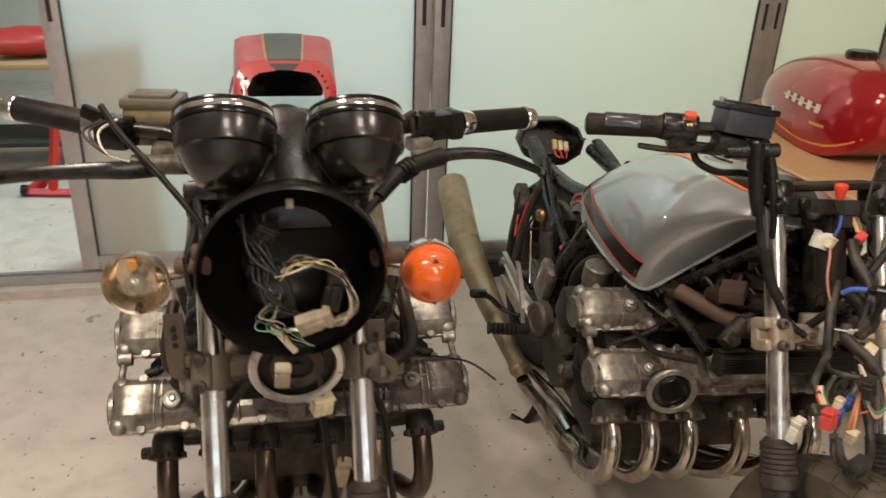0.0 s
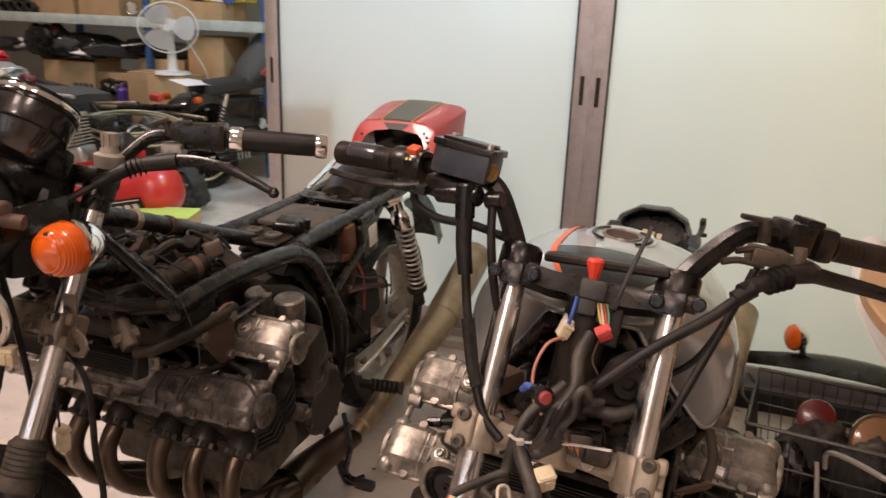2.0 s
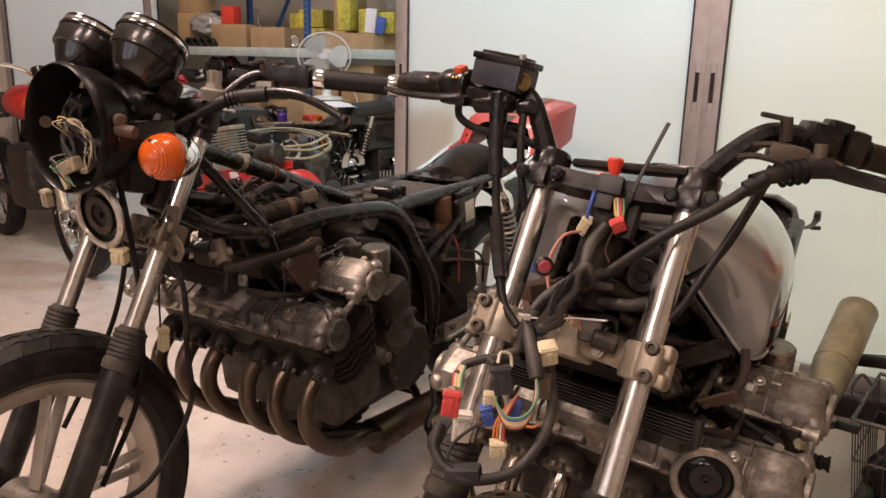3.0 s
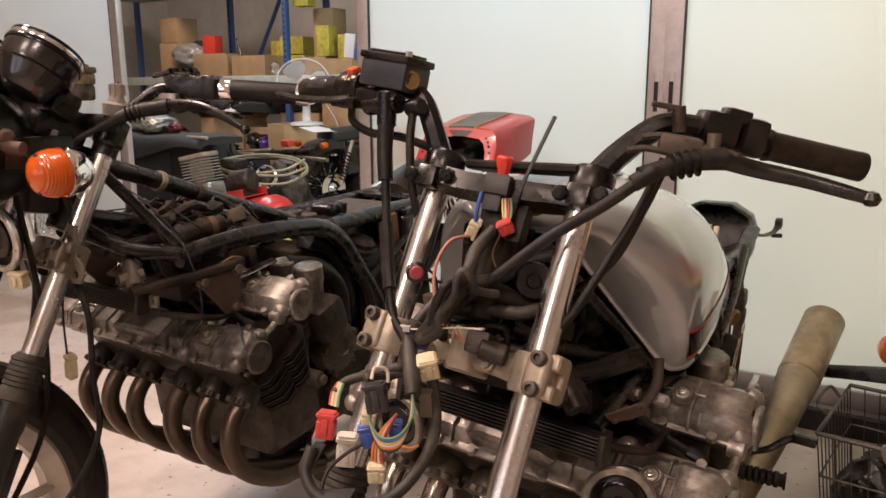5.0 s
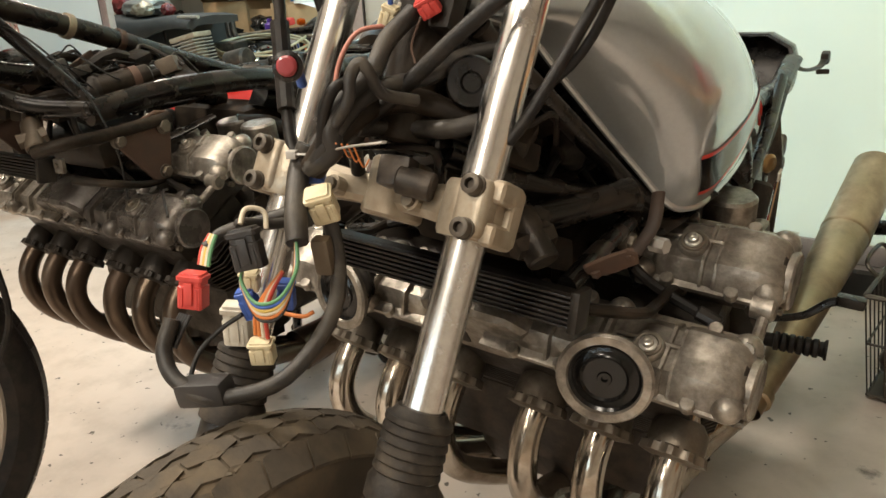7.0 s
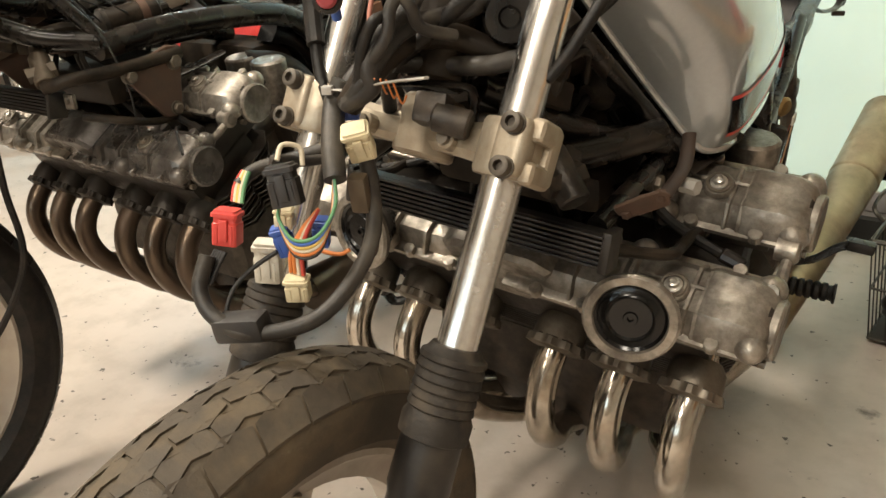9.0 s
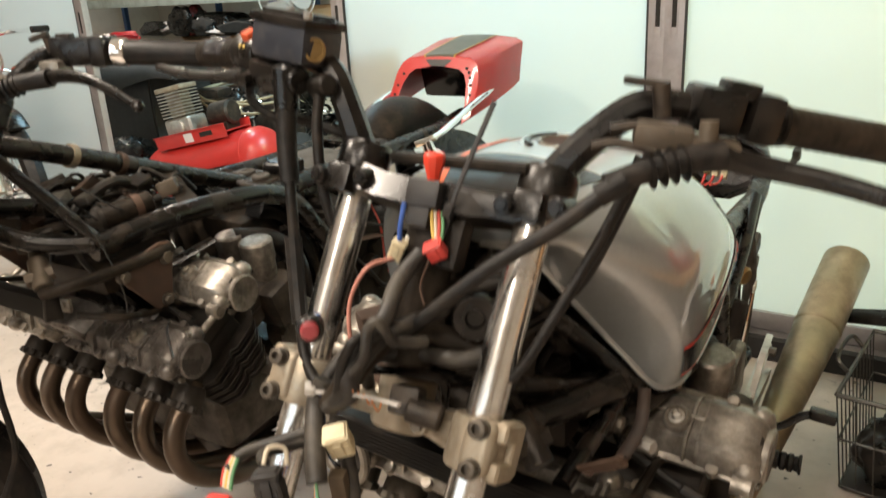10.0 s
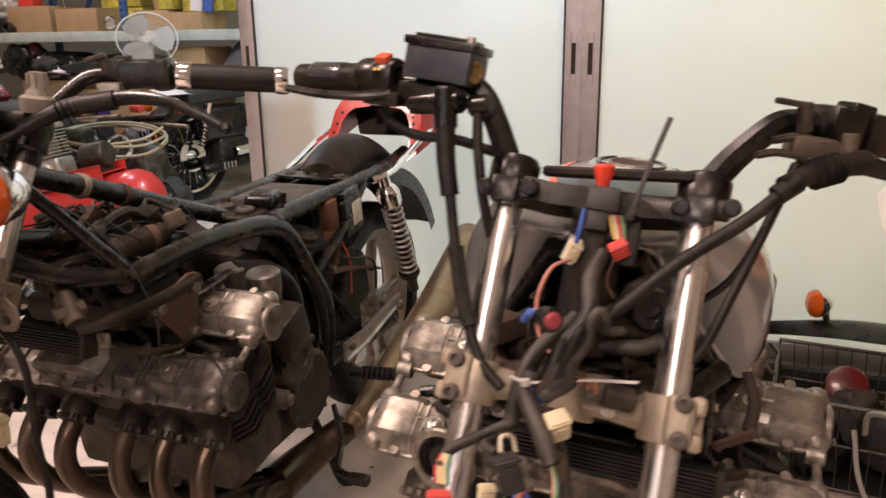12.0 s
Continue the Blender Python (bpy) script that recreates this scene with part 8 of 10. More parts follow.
def bag(x, y, z, sx, sy, sz, mat, label, seed, category="bag"):
    rnd = random.Random(seed)
    bm = B()
    bmesh.ops.create_icosphere(bm, subdivisions=4, radius=0.5)
    off = Vector((rnd.uniform(0, 9), rnd.uniform(0, 9), rnd.uniform(0, 9)))
    for v in bm.verts:
        n = noise.fractal(v.co * 4 + off, 1.0, 2.0, 4) * 0.22 + noise.noise(v.co * 2 + off) * 0.15
        v.co *= 1 + n
        v.co.x, v.co.y, v.co.z = v.co.x * sx, v.co.y * sy, max(-0.42, v.co.z) * sz + 0.42 * sz
    return solid("plastic_bag" if category == "bag" else category, bm, mat, label, category, m=pose(x, y, z), angle=50)


# rack: blue perforated posts, plank shelves, a diagonal brace
rack = thing("storage_rack", "tall blue steel storage rack with pale plank shelves", "shelf", pose(0, 0, 0))
for x, y in ((-3.53, 5.37), (-6.30, 5.37), (-4.81, 5.92), (-3.53, 5.92), (-2.40, 5.37), (-2.40, 5.92), (-6.30, 5.92)):
    bm = B()
    block(bm, (x, y, 1.2), (0.05, 0.05, 2.4), bevel=0.004)
    post = part("post", bm, M_BLUE, rack)
    if (x, y) in ((-3.53, 5.37), (-4.81, 5.92)):
        for k in range(16):
            bm = B()
            block(bm, (x, y - 0.026, 1.28 + k * 0.05), (0.018, 0.004, 0.022), bevel=0.001)
            part("slot", bm, M_SLOT, post)
bm = B()
rod(bm, (-4.55, 5.94, 1.25), (-3.90, 5.94, 2.35), 0.02, 8)
part("brace", bm, M_BLUE, rack)
for z, y0 in ((0.42, 5.30), (1.15, 5.34), (2.05, 5.34)):
    part("shelf_plank", block(B(), (-4.36, (y0 + 5.98) / 2, z + 0.03), (3.94, 5.98 - y0, 0.06), bevel=0.004), M_SHELF, rack)
    part("shelf_beam", block(B(), (-4.36, y0 - 0.012, z + 0.03), (3.94, 0.02, 0.08), bevel=0.003), M_SHELF, rack)

SH = 1.212
carton(-4.62, 5.62, SH, 0.46, 0.36, 0.22, 2)
carton(-4.08, 5.58, SH, 0.46, 0.30, 0.19, -3)
carton(-5.28, 5.66, SH, 0.30, 0.30, 0.34, 5)
carton(-5.30, 5.66, SH + 0.35, 0.26, 0.26, 0.24, -4)
carton(-3.36, 5.62, SH, 0.34, 0.3, 0.16, 3)
carton(-3.02, 5.60, SH, 0.36, 0.3, 0.14, -4)
carton(-3.34, 5.74, SH + 0.17, 0.22, 0.2, 0.42, 3)
bm = B()
block(bm, (0, 0, 0.085), (0.15, 0.12, 0.17), (0, 0, 8), 0.004)
solid("parts_box", bm, material("red_printed_card", (0.62, 0.05, 0.03), 0.45, scale=14), "bright red printed parts carton on brown boxes", "box", "boxes on the shelves", m=pose(-4.74, 5.6, SH + 0.232))
for k, (x, y, z, s) in enumerate(((-4.0, 5.84, 0.2, (0.22, 0.16, 0.14)), (-3.80, 5.82, 0.0, (0.3, 0.2, 0.2)), (-3.82, 5.82, 0.21, (0.26, 0.2, 0.16)), (-4.02, 5.84, 0.0, (0.2, 0.16, 0.19)), (-3.22, 5.55, 0.17, (0.14, 0.12, 0.26)), (-3.42, 5.5, 0.60, (0.16, 0.14, 0.13)), (-2.78, 5.6, 0.15, (0.2, 0.16, 0.17)), (-3.0, 5.62, 0.15, (0.18, 0.16, 0.2)))):
    bm = B()
    block(bm, (0, 0, s[2] / 2), s, (0, 0, 7 * (k % 3) - 5), 0.006)
    solid("parts_box", bm, M_YELLOW, "small spare-part carton in yellow printed wrapping", "box", "yellow cartons", m=pose(x, y, SH + z))
bm = B()
block(bm, (0, 0, 0.1), (0.10, 0.02, 0.2), (0, 5, 10), 0.002)
solid("parts_box", bm, M_PAPER, "white printed part carton standing among yellow ones", "box", m=pose(-2.92, 5.5, SH + 0.15))
bm = B()
block(bm, (0, 0, 0.07), (0.08, 0.02, 0.14), (0, 12, 10), 0.002)
solid("parts_box", bm, M_CONNB, "small blue part carton on a brown box", "box", m=pose(-2.80, 5.48, SH + 0.14))
bag(-2.78, 5.72, SH + 0.32, 0.4, 0.3, 0.34, M_POLY, "crumpled clear plastic bag on top of cartons", 3)
bag(-5.02, 5.55, SH + 0.1, 0.42, 0.3, 0.26, M_POLY, "crumpled clear plastic bag over carburettors", 5)
# carburettor bank under the bag
bank = thing("carburettor_bank", "dull grey bank of four old carburettors", "carburettor", pose(-4.98, 5.45, SH))
part("rail", block(B(), (0, 0, 0.03), (0.44, 0.06, 0.06), bevel=0.01), M_DARKCASE, bank)
for k in range(4):
    bm = B()
    lathe(bm, (-0.16 + 0.105 * k, -0.05, 0.055), (0, -1, 0), [(-0.06, 0.04), (0.0, 0.045), (0.02, 0.045), (0.02, 0.034), (-0.03, 0.03), (-0.03, 0)], 18)
    part("mouth", bm, M_DARKCASE, bank)
bm = B()
sweep(bm, [(-0.16, 0, 0), (-0.05, 0.02, 0.06), (0.1, 0, 0.05), (0.2, 0.02, 0.1)], (0.04, 0.06), 10)
solid("rubber_duct", bm, M_FOAM, "bent black rubber duct on the shelf", "duct", m=pose(-5.05, 5.7, SH + 0.27))
bm = B()
rod(bm, (0, 0, 0), (-0.1, 0.05, 0.17), 0.012, 8)
solid("cable_tie_bundle", bm, M_BLACK, "thin black rod leaning between cartons", "rod", m=pose(-4.35, 5.6, SH + 0.20))
bm = B()
lathe(bm, (0, 0, 0), (0.2, -1, 0.2), [(0, 0.05), (0.012, 0.055), (0.02, 0.048), (0.01, 0.04), (0.01, 0)], 24)
solid("round_lamp", bm, M_CHROME, "small round chrome lamp on the shelf", "lamp", m=pose(-3.72, 5.42, SH + 0.075))

# middle shelf and the heap in front of it
LS = 0.484
carton(-4.45, 5.55, LS, 0.55, 0.34, 0.34, 3, open_top=True)
carton(-3.95, 5.56, LS, 0.42, 0.3, 0.26, -4)
carton(-3.46, 5.58, LS, 0.44, 0.34, 0.40, 4)
carton(-2.98, 5.56, LS, 0.36, 0.34, 0.60, -2)
carton(-3.32, 5.22, 0.0, 0.40, 0.28, 0.80, 5, label="tall brown cardboard box standing before the rack")
bm = B()
lathe(bm, (0, 0, 0), (0, 0, 1), [(0, 0), (0, 0.045), (0.14, 0.045), (0.15, 0.035), (0.16, 0.02), (0.19, 0.018), (0.19, 0)], 20)
can = solid("spray_can", bm, M_PURPLE, "small purple spray can on the lower shelf", "can", m=pose(-3.74, 5.25, LS + 0.002))
rnd = random.Random(77)
for k in range(12):
    x, y = rnd.uniform(-5.5, -3.9), rnd.uniform(5.34, 5.6)
    bag(x, y, LS + 0.05 * rnd.random() + (0.36 if -4.75 < x < -4.2 else 0.02), rnd.uniform(0.14, 0.34), rnd.uniform(0.14, 0.24), rnd.uniform(0.12, 0.28), rnd.choice((M_FOAM, M_FOAM, M_POLY, M_BLACK, M_BLACK, M_DARKRED)), "dusty bagged spare part heaped on the lower shelf", 100 + k, "spare_part")
for k in range(5):
    bm = B()
    x0 = -5.2 + 0.42 * k
    outline = [(-0.3, 0), (-0.1, 0.05), (0.2, 0.03), (0.34, -0.02), (0.3, -0.05), (-0.25, -0.06)]
    plate(bm, outline, 0.25, pose(0, 0, 0, 4 * k - 6, 3 * k - 6, 12 * k - 20), 0.01)
    solid("fairing_piece", bm, M_FOAM if k % 2 else M_BLACK, "black plastic fairing piece stacked on the shelf", "fairing", m=pose(x0, 5.5, LS + 0.46 + 0.035 * (k % 3)))
for k, (x, z, mat) in enumerate(((-4.9, 0.48, M_PAPER), (-4.4, 0.50, M_PAPER), (-4.25, 0.44, M_PAPER), (-4.62, 0.46, M_FOAM))):
    bm = B()
    block(bm, (0, 0, 0), (0.18, 0.02, 0.1), (-40, 8 * k - 10, 10 * k), 0.002)
    solid("document", bm, mat, "sheet of white paper among the stored parts", "paper", m=pose(x, 5.36, LS + z))

# thick foam mat drooping over crates in the doorway
bm = B()
rings = []
for k in range(15):
    f = k / 14
    x = -3.92 + 1.42 * f
    droop = 0.25 * (1 - f) ** 1.5 + 0.02
    ripple = 0.012 * math.sin(9 * f + 0.5)
    back, near = 4.12 - 0.30 * f ** 2, 3.52 + 0.06 * math.sin(4 * f) - 0.03 * f
    top = 0.79 + ripple
    rings.append([(x, back, top), (x, (back + near) / 2, top + 0.012), (x, near + 0.05, top + 0.006), (x, near, top - 0.012), (x, near - 0.02, top - 0.03 - droop * 0.4), (x, near - 0.02, top - 0.03 - droop), (x, near, top - 0.03 - droop), (x, near + 0.012, top - 0.06 - droop * 0.2), (x, near + 0.06, top - 0.038), (x, back, top - 0.038)])
loft(bm, rings)
solid("foam_mat", bm, M_FOAM, "thick charcoal foam mat drooping over dark crates", "mat", angle=60)
for k, (x, y, z, w, t) in enumerate(((-3.9, 4.8, 0.56, 0.9, -6), (-4.3, 4.9, 0.66, 0.8, 2))):
    bm = B()
    plate(bm, [(-w / 2, 0), (-w / 4, 0.03), (w / 4, 0.035), (w / 2, 0.0), (w / 2.2, -0.03), (-w / 2, -0.04)], 0.42, pose(0, 0, 0, -14, t, 12 * k - 10), 0.006)
    solid("foam_mat", bm, M_FOAM, "folded charcoal foam mat heaped on crates", "mat", m=pose(x, y, z))
bag(-3.45, 3.86, 0.80, 0.40, 0.30, 0.13, M_POLY, "crumpled clear bag of parts on a foam mat", 61)
bag(-3.72, 3.90, 0.80, 0.22, 0.20, 0.15, M_DARKRED, "glossy red plastic bag on a foam mat", 62)
bag(-3.30, 3.72, 0.80, 0.16, 0.14, 0.10, M_CLAMP, "dusty tan bagged part on a foam mat", 63, "spare_part")
bag(-3.14, 3.80, 0.80, 0.10, 0.10, 0.08, M_DARKRED, "small red bagged part on a foam mat", 64, "spare_part")
bag(-3.66, 3.97, 0.90, 0.26, 0.22, 0.10, material("glossy_red_foil", (0.42, 0.015, 0.02), 0.22, second=(0.25, 0.01, 0.014), scale=20, bump=0.8, bump_scale=25), "glossy red foil bag on other bags", 65)
bm = B()
rod(bm, (-2.66, 3.50, 0.800), (-2.44, 3.47, 0.800), 0.011, 12)
solid("steel_tube", bm, M_BRIGHT, "short bright tube lying on a foam mat", "tube", "loose tubes")
for k, (x, y) in enumerate(((-3.76, 3.88), (-3.19, 3.84))):
    crate = thing("crate", "dark plastic parts crate under a foam mat", "crate", pose(x, y, 0, 0, 0, 4 - 7 * k))
    for name, c, size in (("side", (-0.26, 0, 0.37), (0.02, 0.46, 0.74)), ("side", (0.26, 0, 0.37), (0.02, 0.46, 0.74)), ("front", (0, -0.23, 0.37), (0.50, 0.02, 0.74)), ("back", (0, 0.23, 0.37), (0.50, 0.02, 0.74)), ("bottom", (0, 0, 0.01), (0.50, 0.44, 0.02)), ("lid", (0, 0, 0.745), (0.54, 0.48, 0.01))):
        part(name, block(B(), c, size, bevel=0.004), M_FOAM, crate)
# crates, tubes and an old engine on the floor
for k, (x, y) in enumerate(((-4.35, 4.8), (-3.75, 4.85))):
    crate = thing("crate", "dark plastic parts crate on the floor", "crate", pose(x, y, 0, 0, 0, 8 - 14 * k))
    for name, c, s in (("side", (-0.27, 0, 0.25), (0.02, 0.4, 0.5)), ("side", (0.27, 0, 0.25), (0.02, 0.4, 0.5)), ("front", (0, -0.2, 0.25), (0.52, 0.02, 0.5)), ("back", (0, 0.2, 0.25), (0.52, 0.02, 0.5)), ("bottom", (0, 0, 0.01), (0.52, 0.38, 0.02)), ("lid", (0, 0, 0.505), (0.56, 0.42, 0.01))):
        part(name, block(B(), c, s, bevel=0.004), M_FOAM, crate)
hp = thing("exhaust_headers", "old grey set of bent exhaust header pipes", "exhaust", pose(-3.38, 4.55, 0.55))
for k in range(4):
    part("pipe", sweep(B(), [(-0.15 + 0.05 * k, 0, 0.18), (-0.11 + 0.05 * k, -0.05, 0.16), (-0.08 + 0.05 * k, -0.06, 0.04), (0.02 + 0.04 * k, 0.0, -0.06), (0.22, 0.08, -0.08)], 0.02, 10), M_DARKCASE, hp)
stool = thing("work_stool", "low dark steel stool under old parts", "stool", pose(-3.2, 4.55, 0))
part("top", block(B(), (0, 0, 0.445), (0.62, 0.34, 0.03), bevel=0.006), M_BLACK, stool)
for sx in (-0.27, 0.27):
    for sy in (-0.13, 0.13):
        part("leg", rod(B(), (sx, sy, 0), (sx, sy, 0.43), 0.014, 8), M_BLACK, stool)
eng = thing("old_engine", "old air-cooled engine with dusty grey cooling fins", "engine", pose(-2.78, 3.92, 0, 0, 0, 20))
part("crankcase", block(B(), (0, 0, 0.16), (0.4, 0.3, 0.32), bevel=0.05, seg=2), M_DARKCASE, eng)
for k in range(9):
    part("fin", block(B(), (0.02, 0.0, 0.36 + 0.022 * k), (0.24 - 0.003 * abs(k - 4), 0.24, 0.006), bevel=0.002), M_DARKCASE, eng)
part("barrel", rod(B(), (0.02, 0, 0.32), (0.02, 0, 0.56), 0.075, 18), M_CASE, eng)
part("rocker_cover", block(B(), (0.02, 0, 0.585), (0.2, 0.2, 0.06), bevel=0.02, seg=2), M_DARKCASE, eng)
bm = B()
lathe(bm, (0.2, -0.02, 0.2), (1, 0, 0), [(0, 0.10), (0.03, 0.10), (0.045, 0.07), (0.045, 0)], 22)
part("side_cover", bm, M_CASE, eng)
for k in range(7):
    bm = B()
    x0 = -4.1 + 0.2 * k
    rod(bm, (0, 0, 0), (0.7, 0.12 - 0.05 * k, 0.03 * (k % 3)), 0.014 + 0.006 * (k % 3), 10)
    solid("steel_tube", bm, M_BLACK if k % 2 else M_EXH, "loose tube lying on the heap of parts", "tube", "loose tubes", m=pose(x0, 4.62 - 0.02 * k, 0.535 + 0.012 * k))

# coiled air hose laid over the engine and heap
bm = B()
pts = []
for k in range(50):
    a = 2 * math.pi * k / 16
    r = 0.27 + 0.04 * math.sin(k * 0.37)
    pts.append((r * 1.25 * math.cos(a), r * 0.8 * math.sin(a) + 0.02 * (k // 16), 0.03 * math.sin(a * 0.5 + k * 0.1) + 0.012 * (k // 16)))
sweep(bm, pts, 0.0085, 7, per=2)
solid("air_hose", bm, M_HOSE, "loosely coiled olive air hose lying on old parts", "hose", m=pose(-2.48, 3.95, 0.55, 14, 3, 5))
bm = B()
lathe(bm, (0, 0, 0), (0.3, -1, 0.35), [(0, 0.075), (0.01, 0.085), (0.03, 0.085), (0.04, 0.075), (0.03, 0.066), (0.005, 0.066)], 28)
solid("lamp_ring", bm, M_CHROME, "chrome headlamp ring hanging on the heap", "ring", m=pose(-2.45, 3.98, 0.50))

# compressor: tilted red tank on wheels with a pressed tray, pump, motor and a lettered plate
comp = thing("air_compressor", "red wheeled workshop air compressor with a lettered plate", "compressor", pose(-2.23, 3.43, 0, 0, 0, 10))
tilt = pose(0, 0, 0.25, 0, -11.5, 0)
R = 0.163
bm = B()
lathe(bm, (-0.47, 0, 0), (1, 0, 0), [(0, 0), (0.008, 0.06), (0.03, 0.11), (0.065, 0.145), (0.11, 0.164), (0.16, R), (0.78, R), (0.83, 0.164), (0.875, 0.145), (0.91, 0.11), (0.932, 0.06), (0.94, 0)], 44)
bm.transform(tilt)
tank_c = part("air_tank", bm, M_REDSTEEL, comp)
for x in (-0.31, 0.31):
    bm = B()
    lathe(bm, (x, 0, 0), (1, 0, 0), [(-0.006, R - 0.002), (-0.004, R + 0.0025), (0.004, R + 0.0025), (0.006, R - 0.002)], 44)
    bm.transform(tilt)
    part("weld_seam", bm, M_REDSTEEL, tank_c)
bm = B()
for c, size, turn in (((-0.02, -0.115, 0.185), (0.52, 0.006, 0.075), (6, 0, 0)), ((-0.02, 0.115, 0.185), (0.52, 0.006, 0.075), (-6, 0, 0)), ((-0.02, 0, 0.178), (0.52, 0.23, 0.006), (0, 0, 0)), ((-0.02, -0.124, 0.224), (0.52, 0.024, 0.005), (0, 0, 0))):
    block(bm, c, size, turn, 0.002)
bm.transform(tilt)
part("tray", bm, M_REDSTEEL, comp)
part("tray_slot", block(B(), tilt @ Vector((0.10, -0.1195, 0.190)), (0.09, 0.006, 0.028), (6, -11.5, 0), 0.002), M_SLOT, comp)
part("sticker", block(B(), tilt @ Vector((-0.03, -0.1195, 0.187)), (0.062, 0.004, 0.052), (6, -11.5, 0), 0.001), M_PAPER, comp)
bm = B()
rod(bm, (0.07, 0.03, 0.275), (0.22, 0.03, 0.275), 0.072, 24, bevel=0.012)
block(bm, (0.12, 0.03, 0.205), (0.14, 0.12, 0.05), (0, 0, 0), 0.006)
bm.transform(tilt)
part("motor", bm, M_DARKCASE, comp)
bm = B()
block(bm, (-0.12, 0, 0.245), (0.20, 0.16, 0.13), (0, 0, 0), 0.03, 3)
lathe(bm, (-0.12, -0.075, 0.25), (0, -1, 0), [(0, 0.052), (0.016, 0.052), (0.022, 0.042), (0.022, 0)], 24)
bm.transform(tilt)
part("pump_case", bm, M_BRIGHT, comp)
for k in range(8):
    bm = B()
    block(bm, (-0.12, 0, 0.322 + 0.0185 * k), (0.175, 0.16, 0.007), (0, 0, 0), 0.002)
    bm.transform(tilt)
    part("pump_fin", bm, M_BRIGHT, comp)
bm = B()
block(bm, (-0.12, 0, 0.39), (0.11, 0.10, 0.17), (0, 0, 0), 0.02)
block(bm, (-0.12, 0, 0.478), (0.19, 0.15, 0.028), (0, 0, 0), 0.006)
bm.transform(tilt)
part("pump_head", bm, M_CLAMP, comp)
# lettered plate wrapped on the front of the tank
front = tilt @ pose(0.16, 0, 0, 22, 0, 0)
bm = B()
block(bm, (0, -R - 0.004, 0), (0.34, 0.010, 0.13), (0, 0, 0), 0.003)
bm.transform(front)
plate_c = part("name_plate", bm, M_BLACK, comp, "black plate with pale bars")
for k in range(6):
    bm = B()
    block(bm, (-0.122 + 0.049 * k, -R - 0.010, 0.0), (0.034, 0.002, 0.062), (0, 4, 0), 0.0005)
    bm.transform(front)
    part("lettering_bar", bm, M_CONNW, plate_c)
for dz in (-0.055, 0.055):
    bm = B()
    block(bm, (0, -R - 0.010, dz), (0.32, 0.002, 0.006))
    bm.transform(front)
    part("border_bar", bm, M_CONNW, plate_c)
for s in (-1, 1):
    bm = B()
    lathe(bm, (0.11, s * 0.135, 0.092), (0, s, 0), [(0, 0.03), (0, 0.082), (0.008, 0.092), (0.034, 0.092), (0.042, 0.082), (0.042, 0.058), (0.030, 0.052), (0.030, 0.022), (0.046, 0.018), (0.046, 0)], 28)
    part("wheel", bm, M_RUBBER, comp)
    part("foot", block(B(), (-0.36, s * 0.07, 0.012), (0.05, 0.04, 0.03), (0, 0, 0), 0.006), M_RUBBER, comp)

# pedestal fan with wire-free clear guard
fan = thing("desk_fan", "white plastic fan with a clear round guard", "fan", pose(-3.10, 5.12, 0.80, 0, 0, 28) @ Matrix.Diagonal((1.28, 1.28, 1.08, 1)))
bm = B()
lathe(bm, (0, 0, 0.0), (0, 0, 1), [(0, 0), (0, 0.11), (0.02, 0.105), (0.03, 0.03), (0.22, 0.02), (0.28, 0.02)], 24)
part("stand", bm, M_WHITE, fan)
bm = B()
lathe(bm, (0, -0.02, 0.33), (0, -1, 0), [(-0.10, 0), (-0.09, 0.05), (0.0, 0.055), (0.02, 0.03), (0.05, 0.028), (0.055, 0)], 20)
part("motor", bm, M_WHITE, fan)
for k in range(3):
    bm = B()
    a0 = 2 * math.pi * k / 3
    rows = []
    for i in range(7):
        r = 0.03 + 0.128 * i / 6
        w = 0.35 + 0.42 * math.sin(math.pi * (i + 1) / 8)
        rows.append([(r * math.cos(a0 + f * w), -0.07 + 0.02 * f, 0.33 + r * math.sin(a0 + f * w)) for f in (-1, -0.5, 0, 0.5, 1)])
    vs = [[bm.verts.new(p) for p in r] for r in rows]
    for p, q in zip(vs, vs[1:]):
        for j in range(4):
            bm.faces.new((p[j], p[j + 1], q[j + 1], q[j]))
    bmesh.ops.solidify(bm, geom=bm.faces[:], thickness=0.003)
    part("blade", bm, M_WHITE, fan)
for k in range(56):
    a = 2 * math.pi * k / 56
    bm = B()
    sweep(bm, [(0.03 * math.cos(a), -0.115, 0.33 + 0.03 * math.sin(a)), (0.11 * math.cos(a), -0.11, 0.33 + 0.11 * math.sin(a)), (0.172 * math.cos(a), -0.06, 0.33 + 0.172 * math.sin(a)), (0.15 * math.cos(a), 0.0, 0.33 + 0.15 * math.sin(a)), (0.04 * math.cos(a), 0.03, 0.33 + 0.04 * math.sin(a))], 0.00045, 4, per=3)
    part("guard_wire", bm, M_WHITE, fan)
bm = B()
sweep(bm, [(0.174 * math.cos(2 * math.pi * k / 40), -0.06, 0.33 + 0.174 * math.sin(2 * math.pi * k / 40)) for k in range(41)], 0.005, 6, False, caps=False)
part("guard_ring", bm, M_WHITE, fan)
part("cord", sweep(B(), [(0.06, 0.02, 0.3), (0.14, 0.0, 0.15), (0.2, 0.02, 0.0), (0.2, 0.06, -0.2)], 0.004, 6), M_WHITE, fan)
carton(-3.1, 5.16, 0.36, 0.34, 0.3, 0.43, 5, label="brown cardboard box under the white fan")
carton(-3.1, 5.16, 0.0, 0.40, 0.32, 0.355, -3, label="brown cardboard box under the white fan")

